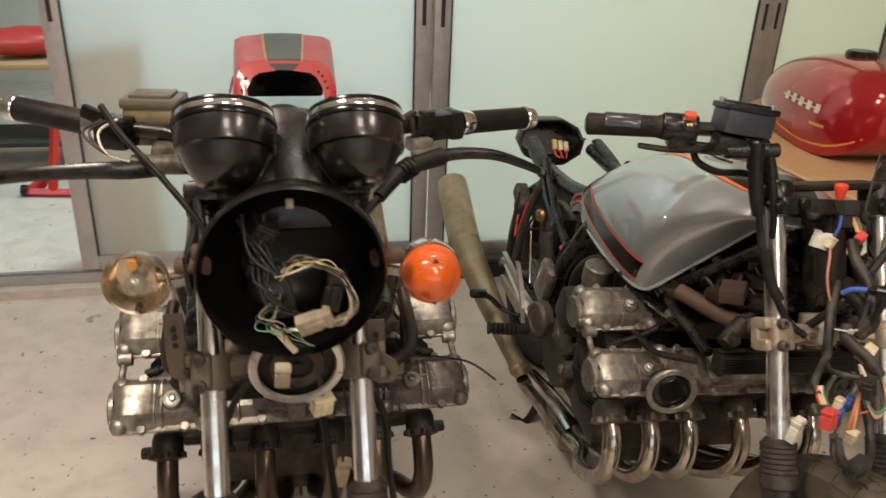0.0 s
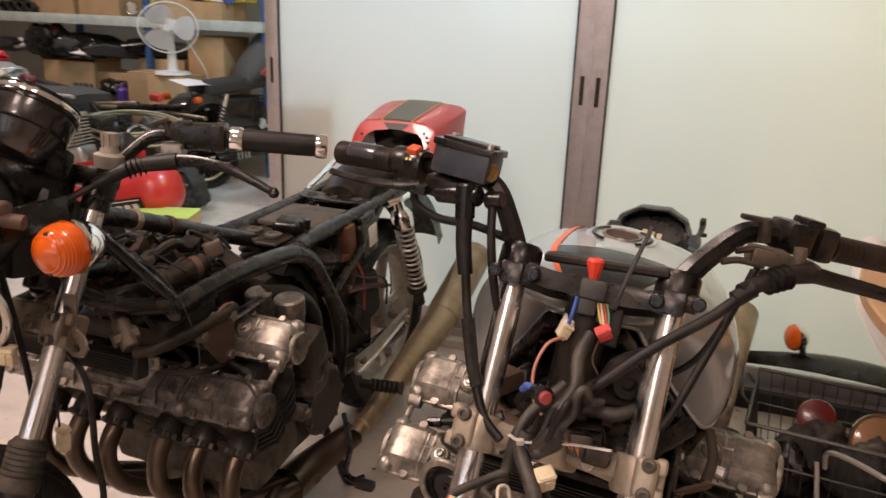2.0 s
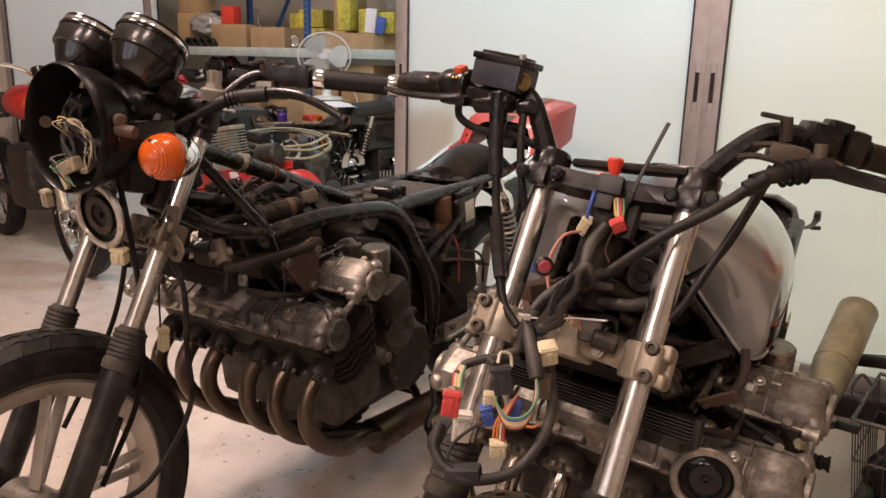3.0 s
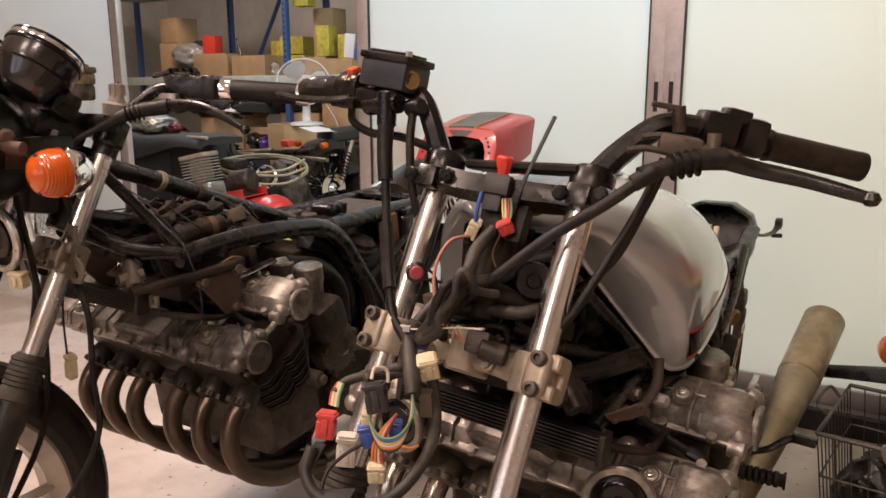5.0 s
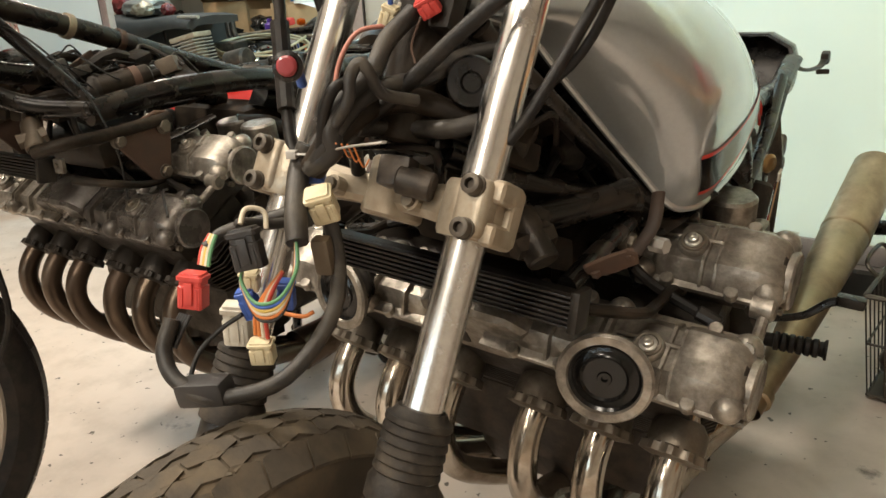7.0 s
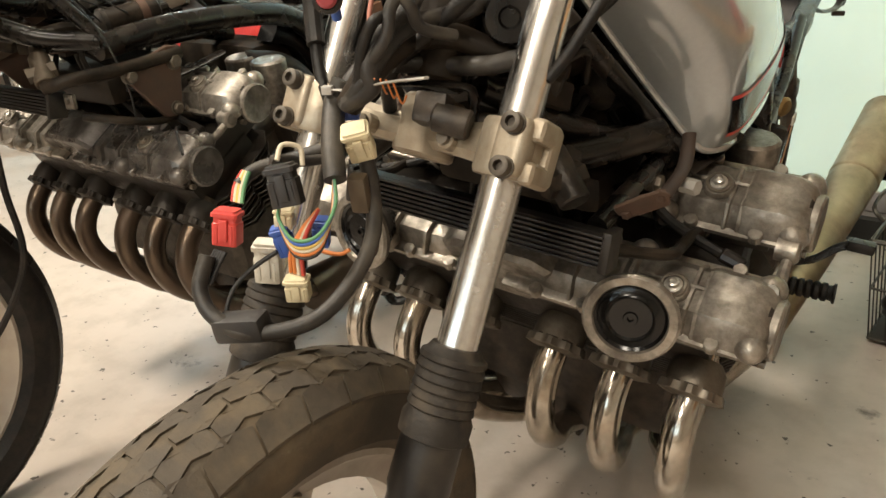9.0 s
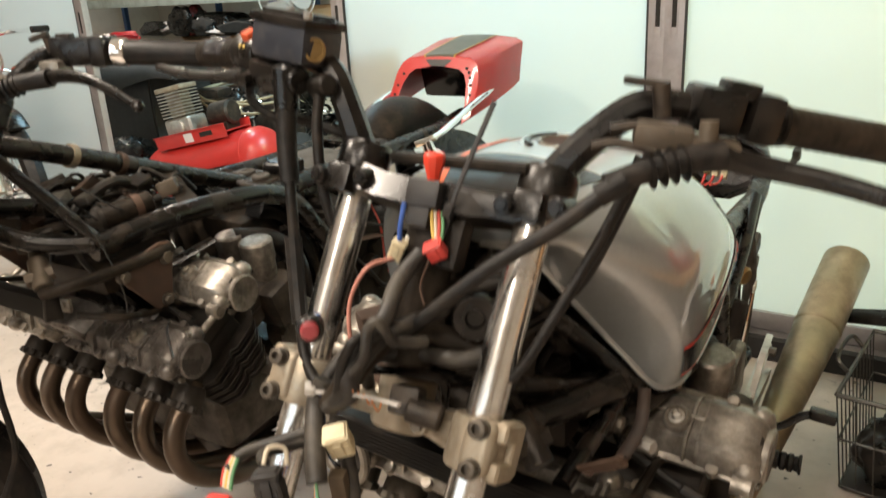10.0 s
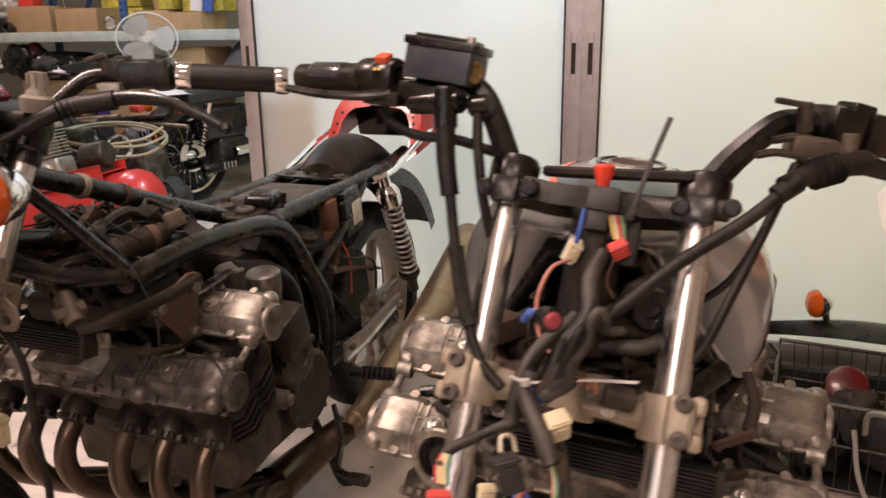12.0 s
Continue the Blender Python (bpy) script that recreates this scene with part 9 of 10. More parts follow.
# ---- black motorcycle parked in the storage room ----
BK = pose(-2.625, 4.823, 0, 0, 0, 78)
bk = thing("motorcycle", "black parked motorcycle with chrome exhausts and a bag on it", "motorcycle", BK)
M_GLOSSB = material("gloss_black_paint", (0.012, 0.012, 0.013), 0.12, scale=30, coat=0.6)


def plain_wheel(bike, x, z, R, w, spokes=10):
    bm = B()
    lathe(bm, (x, 0, z), (0, 1, 0), [(-w * 0.6, R - 0.07), (-w, R - 0.045), (-w * 0.8, R - 0.012), (0, R), (w * 0.8, R - 0.012), (w, R - 0.045), (w * 0.6, R - 0.07)], 48)
    part("tyre", bm, M_RUBBER, bike)
    bm = B()
    lathe(bm, (x, 0, z), (0, 1, 0), [(-w * 0.6, R - 0.065), (-w * 0.5, R - 0.085), (w * 0.5, R - 0.085), (w * 0.6, R - 0.065), (0, R - 0.075)], 48, closed=True)
    rim = part("rim", bm, M_CHROME, bike)
    for k in range(spokes):
        a = 2 * math.pi * k / spokes
        b = a + 0.5 * (1 if k % 2 else -1)
        s = 1 if k % 4 < 2 else -1
        bm = B()
        rod(bm, (x + 0.035 * math.cos(b), s * 0.03, z + 0.035 * math.sin(b)), (x + (R - 0.08) * math.cos(a), 0, z + (R - 0.08) * math.sin(a)), 0.0025, 5)
        part("spoke", bm, M_CHROME, rim)
    bm = B()
    rod(bm, (x, -0.05, z), (x, 0.05, z), 0.045, 18, bevel=0.005)
    rod(bm, (x, -0.13, z), (x, 0.13, z), 0.01, 8)
    lathe(bm, (x, -0.065, z), (0, 1, 0), [(0, 0.06), (0, 0.115), (0.004, 0.115), (0.004, 0.06)], 28, closed=True)
    part("hub", bm, M_CHROME, bike)


plain_wheel(bk, 0.0, 0.33, 0.34, 0.09, 24)
# black disc added inside the wheel to darken the view through its spokes
bm = B()
lathe(bm, (0.0, 0.045, 0.33), (0, 1, 0), [(-0.012, 0), (-0.012, 0.24), (-0.004, 0.262), (0.004, 0.262), (0.012, 0.24), (0.012, 0)], 40)
part("wheel_disc", bm, M_BLACK, bk)
plain_wheel(bk, 1.45, 0.33, 0.33, 0.06, 24)
bm = B()
rings = []
for k in range(10):
    a = radians(20 + 162 * k / 9)
    rings.append([(-0.0 + (0.37 + o) * math.cos(a), y, 0.33 + (0.40 + o) * math.sin(a)) for y, o in ((-0.108, -0.085), (-0.098, -0.01), (0, 0.012), (0.098, -0.01), (0.108, -0.085), (0.085, -0.02), (0, -0.01), (-0.085, -0.02))])
loft(bm, rings)
part("rear_mudguard", bm, M_GLOSSB, bk)
bm = B()
block(bm, (0.35, 0, 0.76), (0.75, 0.24, 0.10), (0, -4, 0), 0.045, 3)
part("seat", bm, M_FOAM, bk)
bm = B()
loft(bm, [[(0.66 + 0.55 * t, w * math.cos(a), 0.82 + h * math.sin(a)) for a in (2 * math.pi * k / 16 for k in range(16))] for t, w, h in ((0, 0.08, 0.06), (0.2, 0.13, 0.11), (0.6, 0.15, 0.13), (0.9, 0.12, 0.11), (1, 0.06, 0.06))])
part("fuel_tank", bm, M_GLOSSB, bk)
bm = B()
block(bm, (0.70, 0, 0.42), (0.42, 0.26, 0.34), (0, 0, 0), 0.06, 2)
bk_e = part("engine", bm, M_DARKCASE, bk)
part("side_panel", block(B(), (0.30, 0, 0.55), (0.42, 0.24, 0.26), (0, 0, 0), 0.05, 3), M_GLOSSB, bk)
part("gearbox", block(B(), (0.38, 0, 0.34), (0.30, 0.22, 0.20), (0, 0, 0), 0.04, 3), M_DARKCASE, bk)
for k in range(6):
    part("fin", block(B(), (0.76, 0, 0.50 + 0.025 * k), (0.2, 0.3, 0.008), (0, 12, 0), 0.002), M_DARKCASE, bk_e)
for y, z in ((-0.17, 0.30), (-0.19, 0.40)):
    bm = B()
    lathe(bm, (-0.03 + (0.3 if z > 0.35 else 0), y - 0.02, z - 0.06), (1, 0, 0.05), [(0, 0.03), (0.02, 0.04), (0.62, 0.04), (0.70, 0.022), (0.95, 0.02)], 20)
    pp = part("exhaust", bm, M_CHROME if z > 0.35 else M_BLACK, bk)
    for k in range(4):
        part("exhaust_slot", block(B(), (0.14 + (0.3 if z > 0.35 else 0) + 0.035 * k, y - 0.062, z - 0.05), (0.014, 0.004, 0.05), bevel=0.002), M_BRIGHT, pp)
part("exhaust_bend", sweep(B(), [(0.62, -0.17, 0.36), (0.72, -0.2, 0.42), (0.85, -0.19, 0.56), (0.92, -0.1, 0.6)], 0.022, 10), M_CHROME, bk)
for s in (-1, 1):
    bm = B()
    rod(bm, (0.02, s * 0.13, 0.36), (0.14, s * 0.13, 0.70), 0.016, 10)
    bk_s = part("shock_body", bm, M_CHROME, bk)
    ax, sd, up = basis((0.12, 0, 0.34))
    part("shock_spring", sweep(B(), [Vector((0.03, s * 0.13, 0.40)) + ax * (0.22 * k / 64) + (sd * math.cos(k * 0.8) + up * math.sin(k * 0.8)) * 0.028 for k in range(65)], 0.005, 5, False), M_BLACK, bk_s)
    bm = B()
    lathe(bm, (-0.17, s * 0.17, 0.68), (-1, 0, 0), [(-0.04, 0), (-0.03, 0.024), (0, 0.028), (0.02, 0.02), (0.024, 0)], 18)
    part("indicator", bm, M_AMBER, bk)
    part("fork", rod(B(), (1.45, s * 0.09, 0.33), (1.15, s * 0.09, 0.98), 0.02, 10), M_CHROME, bk)
    part("handlebar", sweep(B(), [(1.13, s * 0.05, 1.02), (1.1, s * 0.2, 1.1), (1.0, s * 0.38, 1.08)], 0.012, 8), M_BLACK, bk)
bm = B()
block(bm, (-0.385, 0, 0.56), (0.004, 0.20, 0.16), (0, -12, 0), 0.001)
np_ = part("number_plate", bm, M_PAPER, bk)
for r in range(2):
    for k in range(4):
        part("lettering_bar", block(B(), (-0.389, -0.06 + 0.04 * k, 0.60 - 0.07 * r), (0.002, 0.025, 0.045), (0, -12, 0)), M_BLACK, np_)
part("plate_mark", block(B(), (-0.389, -0.09, 0.56), (0.002, 0.018, 0.13), (0, -12, 0)), M_CONNB, np_)
part("reflector", block(B(), (-0.33, -0.10, 0.50), (0.012, 0.012, 0.09), (0, -12, 0), 0.003), M_AMBER, bk)
part("tail_lamp", block(B(), (-0.38, 0, 0.70), (0.05, 0.10, 0.05), (0, -10, 0), 0.012, 2), M_CONNR, bk)
bm = B()
plate(bm, [(-0.2, 0.0), (0.0, 0.012), (0.15, -0.004), (0.15, -0.006), (0.0, 0.010), (-0.2, -0.002)], 0.16, pose(-0.05, -0.04, 0.785, 12, 4, 8), 0.0)
solid("document", bm, M_PAPER, "sheet of white paper lying on a black mudguard", "paper", m=BK)
# dark bag with red piping on the tank
rb_bag = thing("tank_bag", "dark grey cloth bag with red piping and an oval mark", "bag", BK @ Matrix.Translation((-0.2, 0.02, -0.11)))
bm = B()
loft(bm, [[(0.95 + 0.30 * t + w * math.cos(a) * 0.4, w * math.cos(a), 0.93 + 0.10 * t + h * (1 + math.sin(a))) for a in (2 * math.pi * k / 20 for k in range(20))] for t, w, h in ((-1.2, 0.10, 0.03), (-1.0, 0.19, 0.10), (-0.4, 0.22, 0.17), (0.4, 0.22, 0.20), (0.9, 0.18, 0.15), (1.0, 0.08, 0.05))])
part("body", bm, material("charcoal_cloth", (0.075, 0.07, 0.07), 0.85, second=(0.05, 0.048, 0.048), scale=60, bump=0.4, bump_scale=300), rb_bag)
part("piping", sweep(B(), [(0.60, -0.12, 0.90), (0.68, -0.21, 0.98), (0.8, -0.235, 1.1), (1.0, -0.235, 1.24), (1.2, -0.2, 1.3)], 0.010, 8), M_CONNR, rb_bag)
part("piping", sweep(B(), [(0.66, -0.19, 0.95), (0.8, -0.225, 0.93), (1.05, -0.22, 0.96), (1.24, -0.19, 1.05), (1.27, -0.17, 1.2)], 0.008, 8), M_CONNR, rb_bag)
bm = B()
sweep(bm, [(0.98 + 0.085 * math.cos(2 * math.pi * k / 28), -0.232 - 0.006 * math.cos(2 * math.pi * k / 28), 1.12 + 0.05 * math.sin(2 * math.pi * k / 28)) for k in range(29)], 0.004, 5, False, caps=False)
badge = part("oval_mark", bm, M_CONNW, rb_bag)
for k in range(3):
    part("mark_bar", block(B(), (0.94 + 0.04 * k, -0.237, 1.12), (0.022, 0.004, 0.05), (0, 14, 0), 0.001), M_CONNW, badge)

# workbench, red lift and boxes deeper in the room, right of the opening
bench = thing("workbench", "long wooden workbench under the far wall", "bench", pose(0.35, 6.5, 0))
part("top", block(B(), (0, 0, 0.82), (3.0, 0.6, 0.05), bevel=0.005), M_WOOD, bench)
for sx in (-1.4, 0, 1.4):
    for sy in (-0.25, 0.25):
        part("leg", block(B(), (sx, sy, 0.397), (0.06, 0.06, 0.795), bevel=0.004), M_WOOD, bench)
part("lower_shelf", block(B(), (0, 0, 0.25), (2.9, 0.5, 0.03), bevel=0.003), M_WOOD, bench)
carton(-0.75, 6.5, 0.846, 0.4, 0.3, 0.24, 4)
carton(-0.2, 6.5, 0.846, 0.34, 0.3, 0.3, -6)
carton(-0.4, 6.5, 0.267, 0.5, 0.36, 0.3, -6)
bm = B()
block(bm, (0, 0, 0.11), (0.16, 0.12, 0.22), (0, 0, 8), 0.03, 2)
solid("jerry_can", bm, material("bright_blue_plastic", (0.04, 0.16, 0.42), 0.4, scale=15), "small bright blue plastic canister on the bench", "canister", m=pose(-1.05, 6.4, 0.846))
bm = B()
loft(bm, [[(-0.22 + 0.5 * t, w * math.cos(a), 0.085 + 0.7 * h * math.sin(a)) for a in (2 * math.pi * k / 20 for k in range(20))] for t, w, h in ((0, 0.03, 0.04), (0.1, 0.10, 0.09), (0.4, 0.13, 0.115), (0.8, 0.12, 0.10), (0.97, 0.06, 0.05), (1, 0.02, 0.02))])
solid("spare_tank", bm, M_RED, "faded red spare fuel tank stored near the doorway", "fuel tank", m=pose(-1.35, 4.62, 0.603, 0, 0, 20))
tab = thing("trolley", "low dark steel trolley with a board top under a red tank", "trolley", pose(-1.38, 4.62, 0))
part("top", block(B(), (0, 0, 0.585), (0.8, 0.45, 0.03), bevel=0.004), M_CARD, tab)
part("shelf", block(B(), (0, 0, 0.16), (0.78, 0.42, 0.025), bevel=0.004), M_FOAM, tab)
for sx in (-0.36, 0.36):
    for sy in (-0.18, 0.18):
        part("leg", block(B(), (sx, sy, 0.286), (0.04, 0.04, 0.572), bevel=0.003), M_BLACK, tab)
lift = thing("paddock_stand", "red steel paddock stand on the concrete floor", "stand", pose(-1.16, 3.98, 0))
for a, b in (((-0.15, 0.05, 0.02), (0.35, -0.02, 0.02)), ((-0.02, 0.04, 0.02), (0.05, 0.05, 0.42)), ((0.3, -0.02, 0.02), (0.33, 0.3, 0.02)), ((-0.15, 0.05, 0.02), (-0.1, 0.4, 0.02)), ((-0.1, 0.1, 0.02), (0.03, 0.05, 0.22)), ((0.05, 0.05, 0.42), (0.33, 0.1, 0.44)), ((0.33, 0.1, 0.44), (0.33, 0.3, 0.02))):
    bm = B()
    sweep(bm, [a, b], 0.024, 4, False)
    part("tube", bm, M_REDSTEEL, lift)
for x, y in ((-0.15, 0.05), (0.33, 0.3)):
    bm = B()
    lathe(bm, (x - 0.02, y, 0.03), (1, 0, 0), [(0, 0), (0, 0.03), (0.03, 0.03), (0.03, 0)], 14)
    part("wheel", bm, M_BLACK, lift)
bm = B()
block(bm, (0, 0, 0.002), (0.32, 0.22, 0.003), (0, 0, 20))
solid("card_sheet", bm, M_LIME, "lime green card lying on a low carton", "paper", m=pose(-1.72, 3.32, 0.246))
carton(-1.72, 3.32, 0.0, 0.30, 0.24, 0.24, 20, label="low brown cardboard box on the floor under a card")

# ---- third motorcycle, beside the left door ----
cc = thing("motorcycle", "old trail motorcycle with wire wheels and round chrome headlamp", "motorcycle", pose(-2.36, 2.34, 0, 0, 0, 168))
plain_wheel(cc, 0.0, 0.35, 0.35, 0.045, 32)
plain_wheel(cc, 1.28, 0.31, 0.31, 0.055, 32)
for s in (-1, 1):
    bm = B()
    rod(bm, (-0.02, s * 0.085, 0.35), (0.12, s * 0.085, 0.62), 0.026, 16, bevel=0.003)
    part("fork_leg", bm, M_CLAMP, cc)
    part("fork_tube", rod(B(), (0.12, s * 0.085, 0.62), (0.30, s * 0.085, 0.98), 0.018, 14), M_CHROME, cc)
    part("handlebar", sweep(B(), [(0.30, s * 0.04, 1.0), (0.32, s * 0.16, 1.06), (0.40, s * 0.36, 1.07)], 0.011, 8), M_CHROME, cc)
    bm = B()
    rod(bm, (0.38, s * 0.33, 1.07), (0.41, s * 0.42, 1.07), 0.017, 12)
    part("grip", bm, M_RUBBER, cc)
    bm = B()
    rod(bm, (0.16, s * 0.09, 0.90), (0.16, s * 0.14, 0.885), 0.008, 8)
    st_ = part("indicator_stalk", bm, M_CHROME, cc)
    bm = B()
    lathe(bm, (0.16, s * 0.155, 0.885), (-1, 0, 0), [(-0.03, 0), (-0.025, 0.022), (0.0, 0.03), (0.02, 0.024), (0.028, 0)], 18)
    part("lens", bm, M_AMBER, st_)
    part("rear_rail", sweep(B(), [(0.42, s * 0.06, 0.86), (0.8, s * 0.1, 0.78), (1.35, s * 0.1, 0.80)], 0.014, 8), M_BLACK, cc)
    part("rear_shock", rod(B(), (1.26, s * 0.12, 0.34), (1.12, s * 0.12, 0.74), 0.022, 10), M_BLACK, cc)
bm = B()
lathe(bm, (0.155, 0, 0.945), (-1, 0, 0.05), [(-0.12, 0), (-0.11, 0.05), (-0.06, 0.088), (-0.01, 0.098), (0.0, 0.102), (0.008, 0.10), (0.008, 0.092)], 32)
hl = part("headlamp", bm, M_CHROME, cc)
bm = B()
lathe(bm, (0.155, 0, 0.945), (-1, 0, 0.05), [(0.004, 0.092), (0.012, 0.07), (0.018, 0.03), (0.019, 0)], 30)
part("headlamp_glass", bm, material("headlamp_glass", (0.75, 0.72, 0.66), 0.15, second=(0.5, 0.48, 0.44), scale=40, bump=0.4, bump_scale=90), hl)
for y in (-0.06, 0.06):
    bm = B()
    lathe(bm, (0.24, y, 1.04), (0.5, 0, 1), [(-0.05, 0), (-0.05, 0.03), (0, 0.04), (0.012, 0.04), (0.012, 0)], 20)
    part("gauge", bm, M_CHROME if y < 0 else M_BLACK, cc)
bm = B()
loft(bm, [[(0.36 + 0.5 * t, w * math.cos(a), 0.86 + h * math.sin(a)) for a in (2 * math.pi * k / 16 for k in range(16))] for t, w, h in ((0, 0.05, 0.05), (0.2, 0.12, 0.10), (0.6, 0.13, 0.10), (1, 0.07, 0.05))])
part("fuel_tank", bm, M_REDSTEEL, cc)
part("seat", block(B(), (1.05, 0, 0.84), (0.55, 0.22, 0.08), (0, -2, 0), 0.035, 2), M_FOAM, cc)
part("engine", block(B(), (0.62, 0, 0.45), (0.36, 0.22, 0.36), (0, 0, 0), 0.06, 2), M_DARKCASE, cc)
part("front_mudguard", sweep(B(), [(-0.20, 0, 0.66), (-0.10, 0, 0.72), (0.05, 0, 0.735), (0.22, 0, 0.68)], 0.05, 8, flat=0.2), M_BLACK, cc)
part("swing_arm", block(B(), (0.95, 0, 0.34), (0.7, 0.16, 0.05), (0, 2, 0), 0.01), M_BLACK, cc)
part("stand", rod(B(), (0.7, -0.12, 0.33), (0.74, -0.26, 0.0), 0.012, 8), M_BLACK, cc)

# dark heap of spare parts that fills the floor before the rack
rnd = random.Random(5)
for k in range(30):
    x, y = -4.6 + 0.066 * k + rnd.uniform(-0.1, 0.1), rnd.uniform(4.0, 4.6)
    if x > -3.0:
        y = rnd.uniform(4.15, 4.5)
    bag(x, y, 0.0, rnd.uniform(0.3, 0.5), rnd.uniform(0.26, 0.4), rnd.uniform(0.32, 0.60), rnd.choice((M_FOAM, M_BLACK, M_BLACK, M_DARKCASE)), "dark greasy spare part heaped on the floor", 400 + k, "spare_part")
seat = thing("motorcycle_saddle", "charcoal motorcycle saddle lying on the heap of parts", "saddle", pose(-3.55, 4.3, 0.50, -8, 6, 12))
bm = B()
block(bm, (0, 0, 0.05), (0.72, 0.30, 0.11), (0, 3, 0), 0.05, 3)
part("cushion", bm, M_FOAM, seat)
part("seat_base", block(B(), (0, 0, -0.02), (0.66, 0.26, 0.03), bevel=0.01), M_BLACK, seat)
# brown cartons close behind the frosted pane
carton(-0.62, 3.12, 0.0, 0.34, 0.24, 0.55, 3, label="brown cardboard box standing close behind the glass")
carton(-0.60, 3.12, 0.556, 0.30, 0.22, 0.50, -4, label="brown cardboard box standing close behind the glass")
for k, (x, y, w, h) in enumerate(((-2.98, 3.42, 0.40, 0.40), (-2.72, 3.86, 0.36, 0.40), (-2.78, 3.20, 0.30, 0.22), (-2.3, 4.0, 0.34, 0.36), (-2.3, 4.2, 0.3, 0.3))):
    bag(x, y, 0.0, w, 0.3, h, (M_BLACK, M_FOAM, M_DARKCASE)[k % 3], "dark greasy spare part standing on the floor", 500 + k, "spare_part")

# ---- round plywood table with a red tank, and what leans on it ----
table = thing("round_table", "round plywood table carrying a red fuel tank", "table", pose(2.36, 1.80, 0))
bm = B()
lathe(bm, (0, 0, 0.765), (0, 0, 1), [(0, 0), (0, 0.995), (0.004, 1.0), (0.026, 1.0), (0.03, 0.995), (0.03, 0)], 96)
part("tabletop", bm, M_WOOD, table, "tan plywood tabletop")
for k in range(4):
    a = math.pi / 4 + k * math.pi / 2
    part("leg", rod(B(), (0.62 * math.cos(a), 0.62 * math.sin(a), 0), (0.55 * math.cos(a), 0.55 * math.sin(a), 0.765), 0.025, 12), M_BLACK, table)
RT = [(-0.30, 0.05, 0.10, 0.185), (-0.27, 0.09, 0.05, 0.225), (-0.20, 0.13, 0.01, 0.255), (-0.10, 0.155, 0.0, 0.268), (0.02, 0.16, 0.005, 0.268), (0.14, 0.155, 0.008, 0.25), (0.25, 0.14, 0.015, 0.22), (0.34, 0.11, 0.025, 0.18), (0.39, 0.05, 0.05, 0.13)]
M_CANDY = material("candy_red_paint", (0.38, 0.012, 0.015), 0.14, 0.3, second=(0.33, 0.012, 0.014), scale=120, coat=0.8)
spare = thing("fuel_tank", "glossy candy red fuel tank with gold lines on the table", "fuel tank", pose(1.70, 2.03, 0.797, 0, 0, -11))
shell = part("shell", tank_shell(RT), M_CANDY, spare)
M_GOLD = material("gold_line_paint", (0.62, 0.30, 0.07), 0.3, scale=60)
for s in (-1, 1):
    part("gold_line", patch(RT, 0.8, 7.2, lambda t: 1.1 + 1.1 * abs(t - 0.45), lambda t: 1.32 + 1.1 * abs(t - 0.45), s, 0.0012, m=1), M_GOLD, shell)
    bd = part("badge", patch(RT, 2.6, 4.5, lambda t: 4.15, lambda t: 4.25, s, 0.0010), M_CONNW, shell)
    for k in range(5):
        u = 2.6 + 0.38 * k
        part("badge_bar", patch(RT, u, u + 0.2, lambda t: 3.9, lambda t: 4.55, s, 0.0028, n=4, m=3), M_CONNW, bd)
    part("gold_mark", patch(RT, 2.3, 2.9, lambda t: 2.9, lambda t: 3.15, s, 0.0012, n=4, m=1), M_GOLD, shell)
bm = B()
lathe(bm, (0, -0.02, 0.266), (0, 0, 1), [(0, 0.045), (0.012, 0.045), (0.018, 0.038), (0.02, 0)], 28)
part("filler_cap", bm, M_BLACK, spare)

# white mudguard leaning over the table edge
bm = B()
path = [Vector(p) for p in ((1.44, 2.27, 0.775), (1.445, 2.10, 0.745), (1.45, 1.93, 0.715), (1.48, 1.77, 0.68), (1.52, 1.62, 0.625), (1.55, 1.50, 0.54), (1.62, 1.42, 0.40), (1.64, 1.39, 0.04))]
line = spline(path, 5)
rows = []
for i, p in enumerate(line):
    t = i / (len(line) - 1)
    d = (line[min(i + 1, len(line) - 1)] - line[max(i - 1, 0)]).normalized()
    side = d.cross(Vector((0, 0, 1))).normalized()
    up = side.cross(d).normalized()
    w = 0.075 * math.sin(math.pi * min(1.0, 0.12 + 0.85 * t)) ** 0.5
    rows.append([p + side * (w * f) + up * (0.035 * (1 - f * f) + th) for th, fs in ((0.0, (-1, -0.6, -0.2, 0.2, 0.6, 1)), (-0.005, (1, 0.6, 0.2, -0.2, -0.6, -1))) for f in fs])
loft(bm, rows)
wm = thing("mudguard", "white plastic mudguard leaning against the round table", "mudguard", pose(0, 0, 0))
part("blade", bm, M_WHITE, wm)
for q in (0, 5):
    part("edge_bead", sweep(B(), [r[q] for r in rows[1:-1]], 0.003, 6, False), M_WHITE, wm)

# wire basket on the floor with lamps and odd parts
M_WIRE = material("dull_galvanised_wire", (0.095, 0.088, 0.078), 0.4, 0.7, scale=30)
basket = thing("wire_basket", "grey wire basket full of old lamps and parts", "basket", pose(1.50, 2.36, 0, 0, 0, -6))
W2, D2, H2 = 0.27, 0.20, 0.255
for z, r in ((H2, 0.006), (0.012, 0.004), (H2 * 0.55, 0.003)):
    k = 1.0 if z > 0.2 else 0.9 if z < 0.1 else 0.95
    part("rim_wire", sweep(B(), [(-W2 * k, -D2 * k, z), (W2 * k, -D2 * k, z), (W2 * k, D2 * k, z), (-W2 * k, D2 * k, z), (-W2 * k, -D2 * k, z)], r, 6, False), M_WIRE, basket)
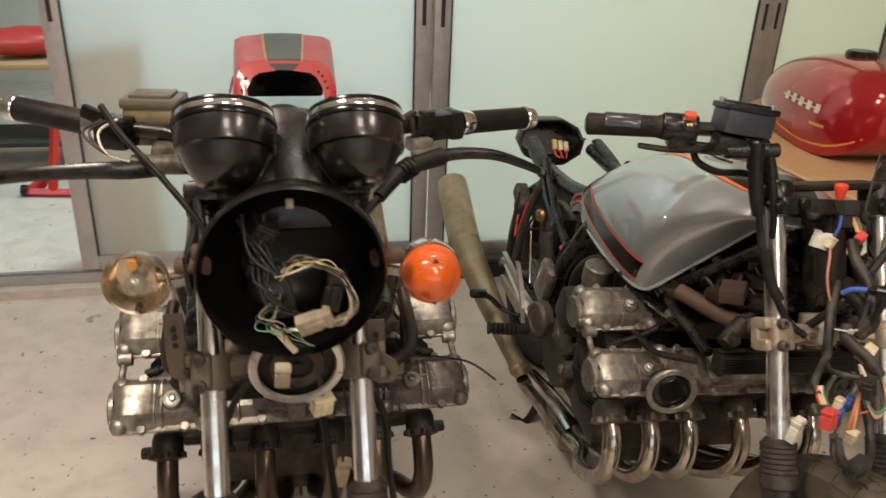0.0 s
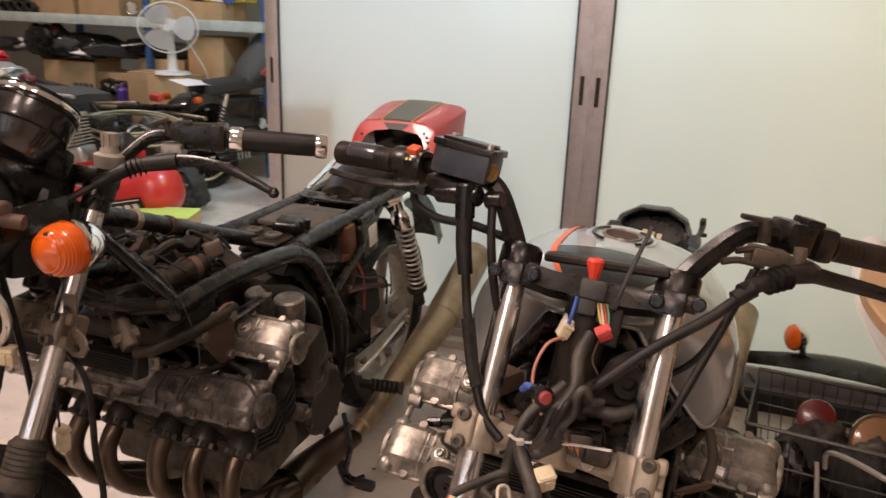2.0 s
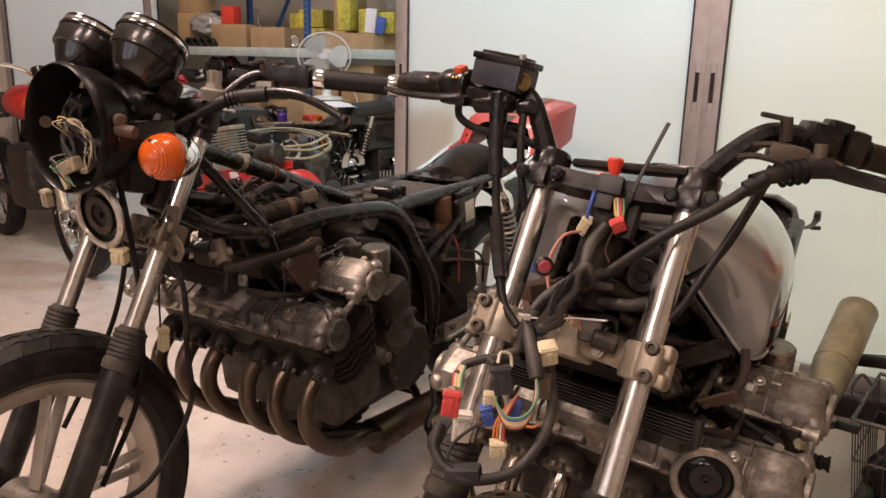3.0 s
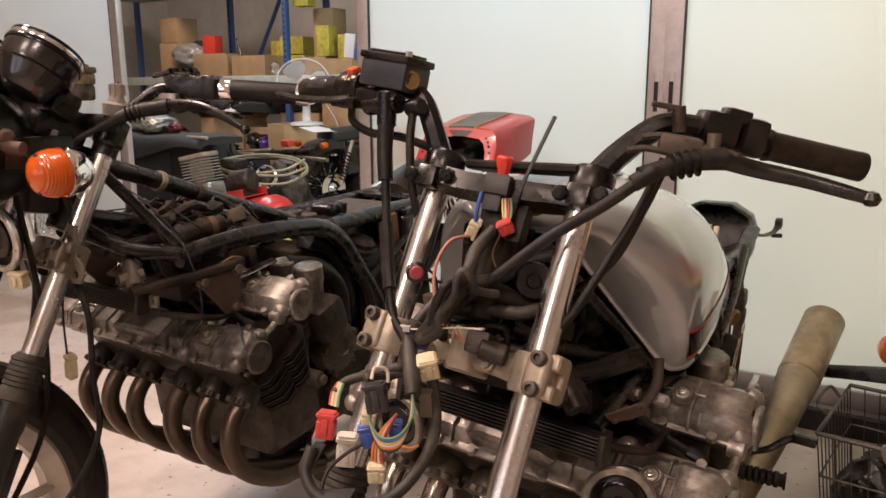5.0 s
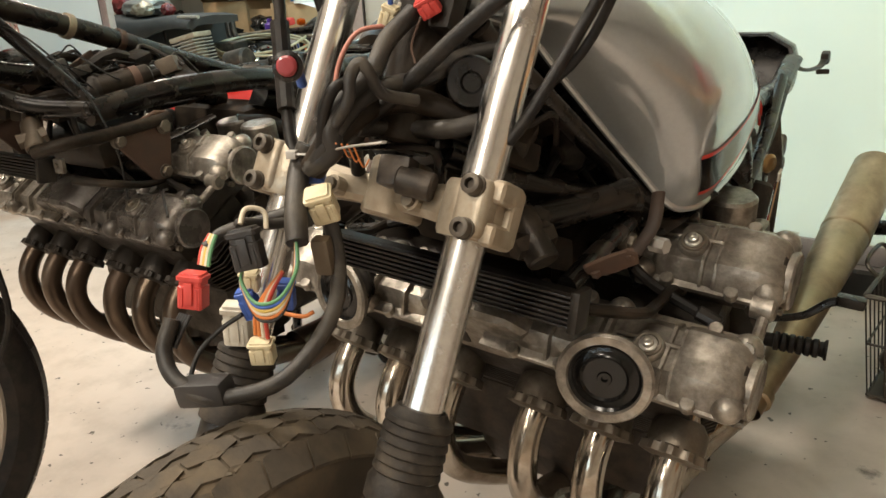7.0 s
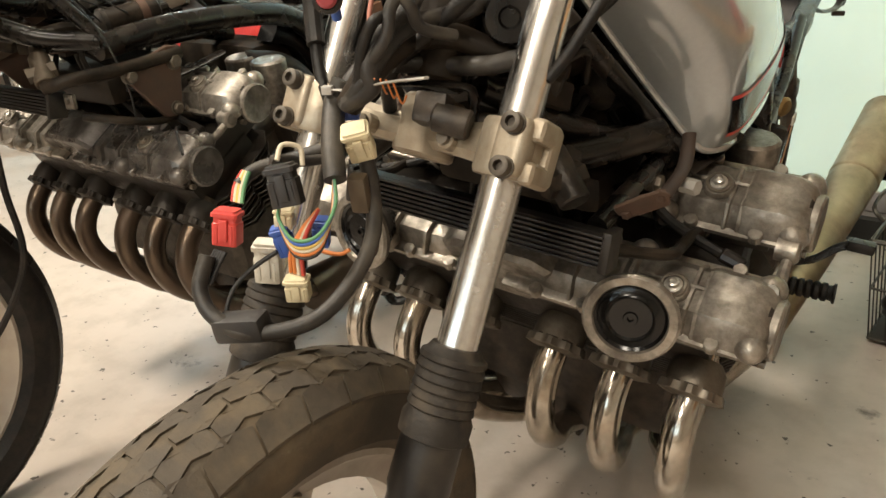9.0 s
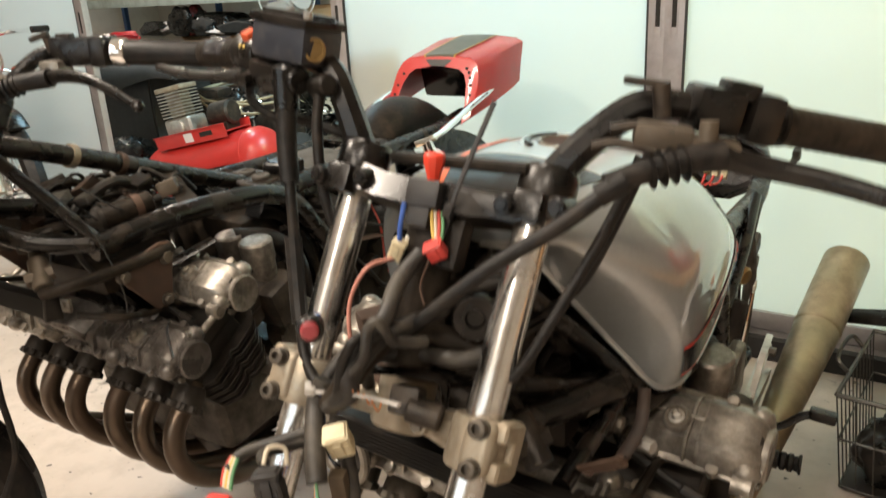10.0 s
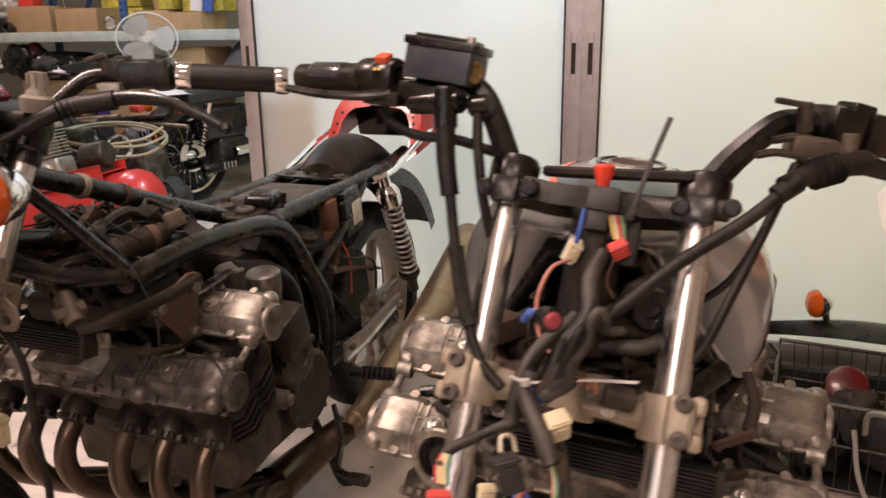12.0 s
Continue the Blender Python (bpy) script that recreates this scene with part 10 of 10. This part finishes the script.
for k in range(15):
    x = -W2 + 2 * W2 * k / 14
    for s in (-1, 1):
        part("wire", rod(B(), (x * 0.9, s * D2 * 0.9, 0.012), (x, s * D2, H2), 0.0018, 5), M_WIRE, basket)
for k in range(11):
    y = -D2 + 2 * D2 * k / 10
    for s in (-1, 1):
        part("wire", rod(B(), (s * W2 * 0.9, y * 0.9, 0.012), (s * W2, y, H2), 0.0018, 5), M_WIRE, basket)
part("base_mesh", block(B(), (0, 0, 0.012), (W2 * 1.8, D2 * 1.8, 0.003)), M_WIRE, basket)
for s in (-1, 1):
    part("handle", sweep(B(), [(s * W2, -0.08, H2), (s * (W2 + 0.03), -0.07, H2 + 0.03), (s * (W2 + 0.03), 0.07, H2 + 0.03), (s * W2, 0.08, H2)], 0.005, 6), M_WIRE, basket)
bm = B()
lathe(bm, (0, 0, 0), (0.1, -0.75, 0.65), [(-0.09, 0), (-0.08, 0.05), (-0.03, 0.085), (0, 0.092), (0.006, 0.09), (0.006, 0.082)], 30)
bl = thing("loose_headlamp", "chrome round headlamp lying in the wire basket", "headlamp", pose(1.58, 2.32, 0.20))
part("shell", bm, M_CHROME, bl)
bm = B()
lathe(bm, (0, 0, 0), (0.1, -0.75, 0.65), [(0.003, 0.082), (0.014, 0.06), (0.02, 0)], 28)
part("glass", bm, material("brown_dusty_glass", (0.28, 0.15, 0.08), 0.15, scale=20, coat=0.5), bl)
bm = B()
lathe(bm, (0, 0, 0), (-0.1, -0.8, 0.5), [(-0.05, 0), (-0.05, 0.045), (0, 0.055), (0.008, 0.052), (0.012, 0.03), (0.012, 0)], 26)
solid("tail_lamp", bm, material("dark_red_lens", (0.14, 0.012, 0.012), 0.2, scale=40, coat=0.4), "round dark red tail lamp in the wire basket", "lamp", m=pose(1.41, 2.38, 0.22))
for k in range(9):
    bag(1.34 + 0.045 * k, 2.28 + 0.05 * (k % 4), 0.015 + 0.03 * (k % 3), 0.16, 0.14, 0.16, (M_BLACK, M_FOAM, M_DARKCASE)[k % 3], "black greasy odd part in the wire basket", 300 + k, "odd_part")
# long black mudguard laid across the basket with an indicator on it
mg = thing("mudguard", "long black mudguard with an amber indicator lying across the basket", "mudguard", pose(-0.06, 0.0, 0.0))
bm = B()
rows = []
for k in range(14):
    t = k / 13
    x = 1.22 + 0.66 * t
    y = 2.62 - 0.10 * t
    z = 0.262 + 0.05 * math.sin(math.pi * t * 0.9)
    w = 0.02 + 0.055 * min(1, t * 2.2)
    rows.append([Vector((x, y + w * f, z + 0.028 * (1 - f * f) + th)) for th, fs in ((0, (-1, -0.5, 0, 0.5, 1)), (-0.004, (1, 0.5, 0, -0.5, -1))) for f in fs])
loft(bm, rows)
part("blade", bm, M_BLACK, mg)
bm = B()
lathe(bm, (1.40, 2.60, 0.375), (-0.9, -0.42, 0.05), [(-0.045, 0), (-0.04, 0.02), (-0.02, 0.036), (0, 0.042), (0.004, 0.042)], 24)
rod(bm, (1.425, 2.61, 0.36), (1.435, 2.615, 0.305), 0.011, 10)
ind = part("indicator", bm, M_CHROME, mg)
bm = B()
lathe(bm, (1.40, 2.60, 0.375), (-0.9, -0.42, 0.05), [(0.002, 0.041), (0.014, 0.038), (0.024, 0.024), (0.027, 0)], 24)
part("lens", bm, M_AMBER, ind)
# pale cable loop hanging over the basket
bm = B()
sweep(bm, [(1.38, 1.95, 0.30), (1.36, 1.80, 0.42), (1.44, 1.68, 0.45), (1.58, 1.62, 0.40), (1.72, 1.62, 0.28), (1.80, 1.70, 0.05), (1.7, 1.82, 0.012), (1.5, 1.92, 0.012), (1.4, 1.98, 0.14), (1.38, 2.06, 0.25)], 0.006, 8)
solid("cable_loop", bm, material("pale_grey_cable", (0.42, 0.40, 0.36), 0.4, scale=20), "pale grey cable looped over the wire basket", "cable")
# dark crate behind the basket
cr = thing("crate", "dark plastic crate standing by the glass door", "crate", pose(1.95, 2.5, 0, 0, 0, 4))
for name, c, s in (("side", (-0.25, 0, 0.22), (0.02, 0.36, 0.44)), ("side", (0.25, 0, 0.22), (0.02, 0.36, 0.44)), ("front", (0, -0.18, 0.22), (0.48, 0.02, 0.44)), ("back", (0, 0.18, 0.22), (0.48, 0.02, 0.44)), ("bottom", (0, 0, 0.01), (0.48, 0.34, 0.02))):
    part(name, block(B(), c, s, bevel=0.004), M_FOAM, cr)
bm = B()
block(bm, (0, 0, 0.16), (0.34, 0.24, 0.32), (0, 0, 0), 0.06, 3)
solid("side_panel", bm, material("dark_red_vinyl", (0.16, 0.02, 0.02), 0.4, scale=20), "dark red plastic side panel standing in the crate", "panel", m=pose(1.95, 2.5, 0.02))
slab("baseboard", (0.57, 2.805, 0.0), (4.6, 2.838, 0.07), M_FOAM, "dark low baseboard before the glass doors", "baseboard")
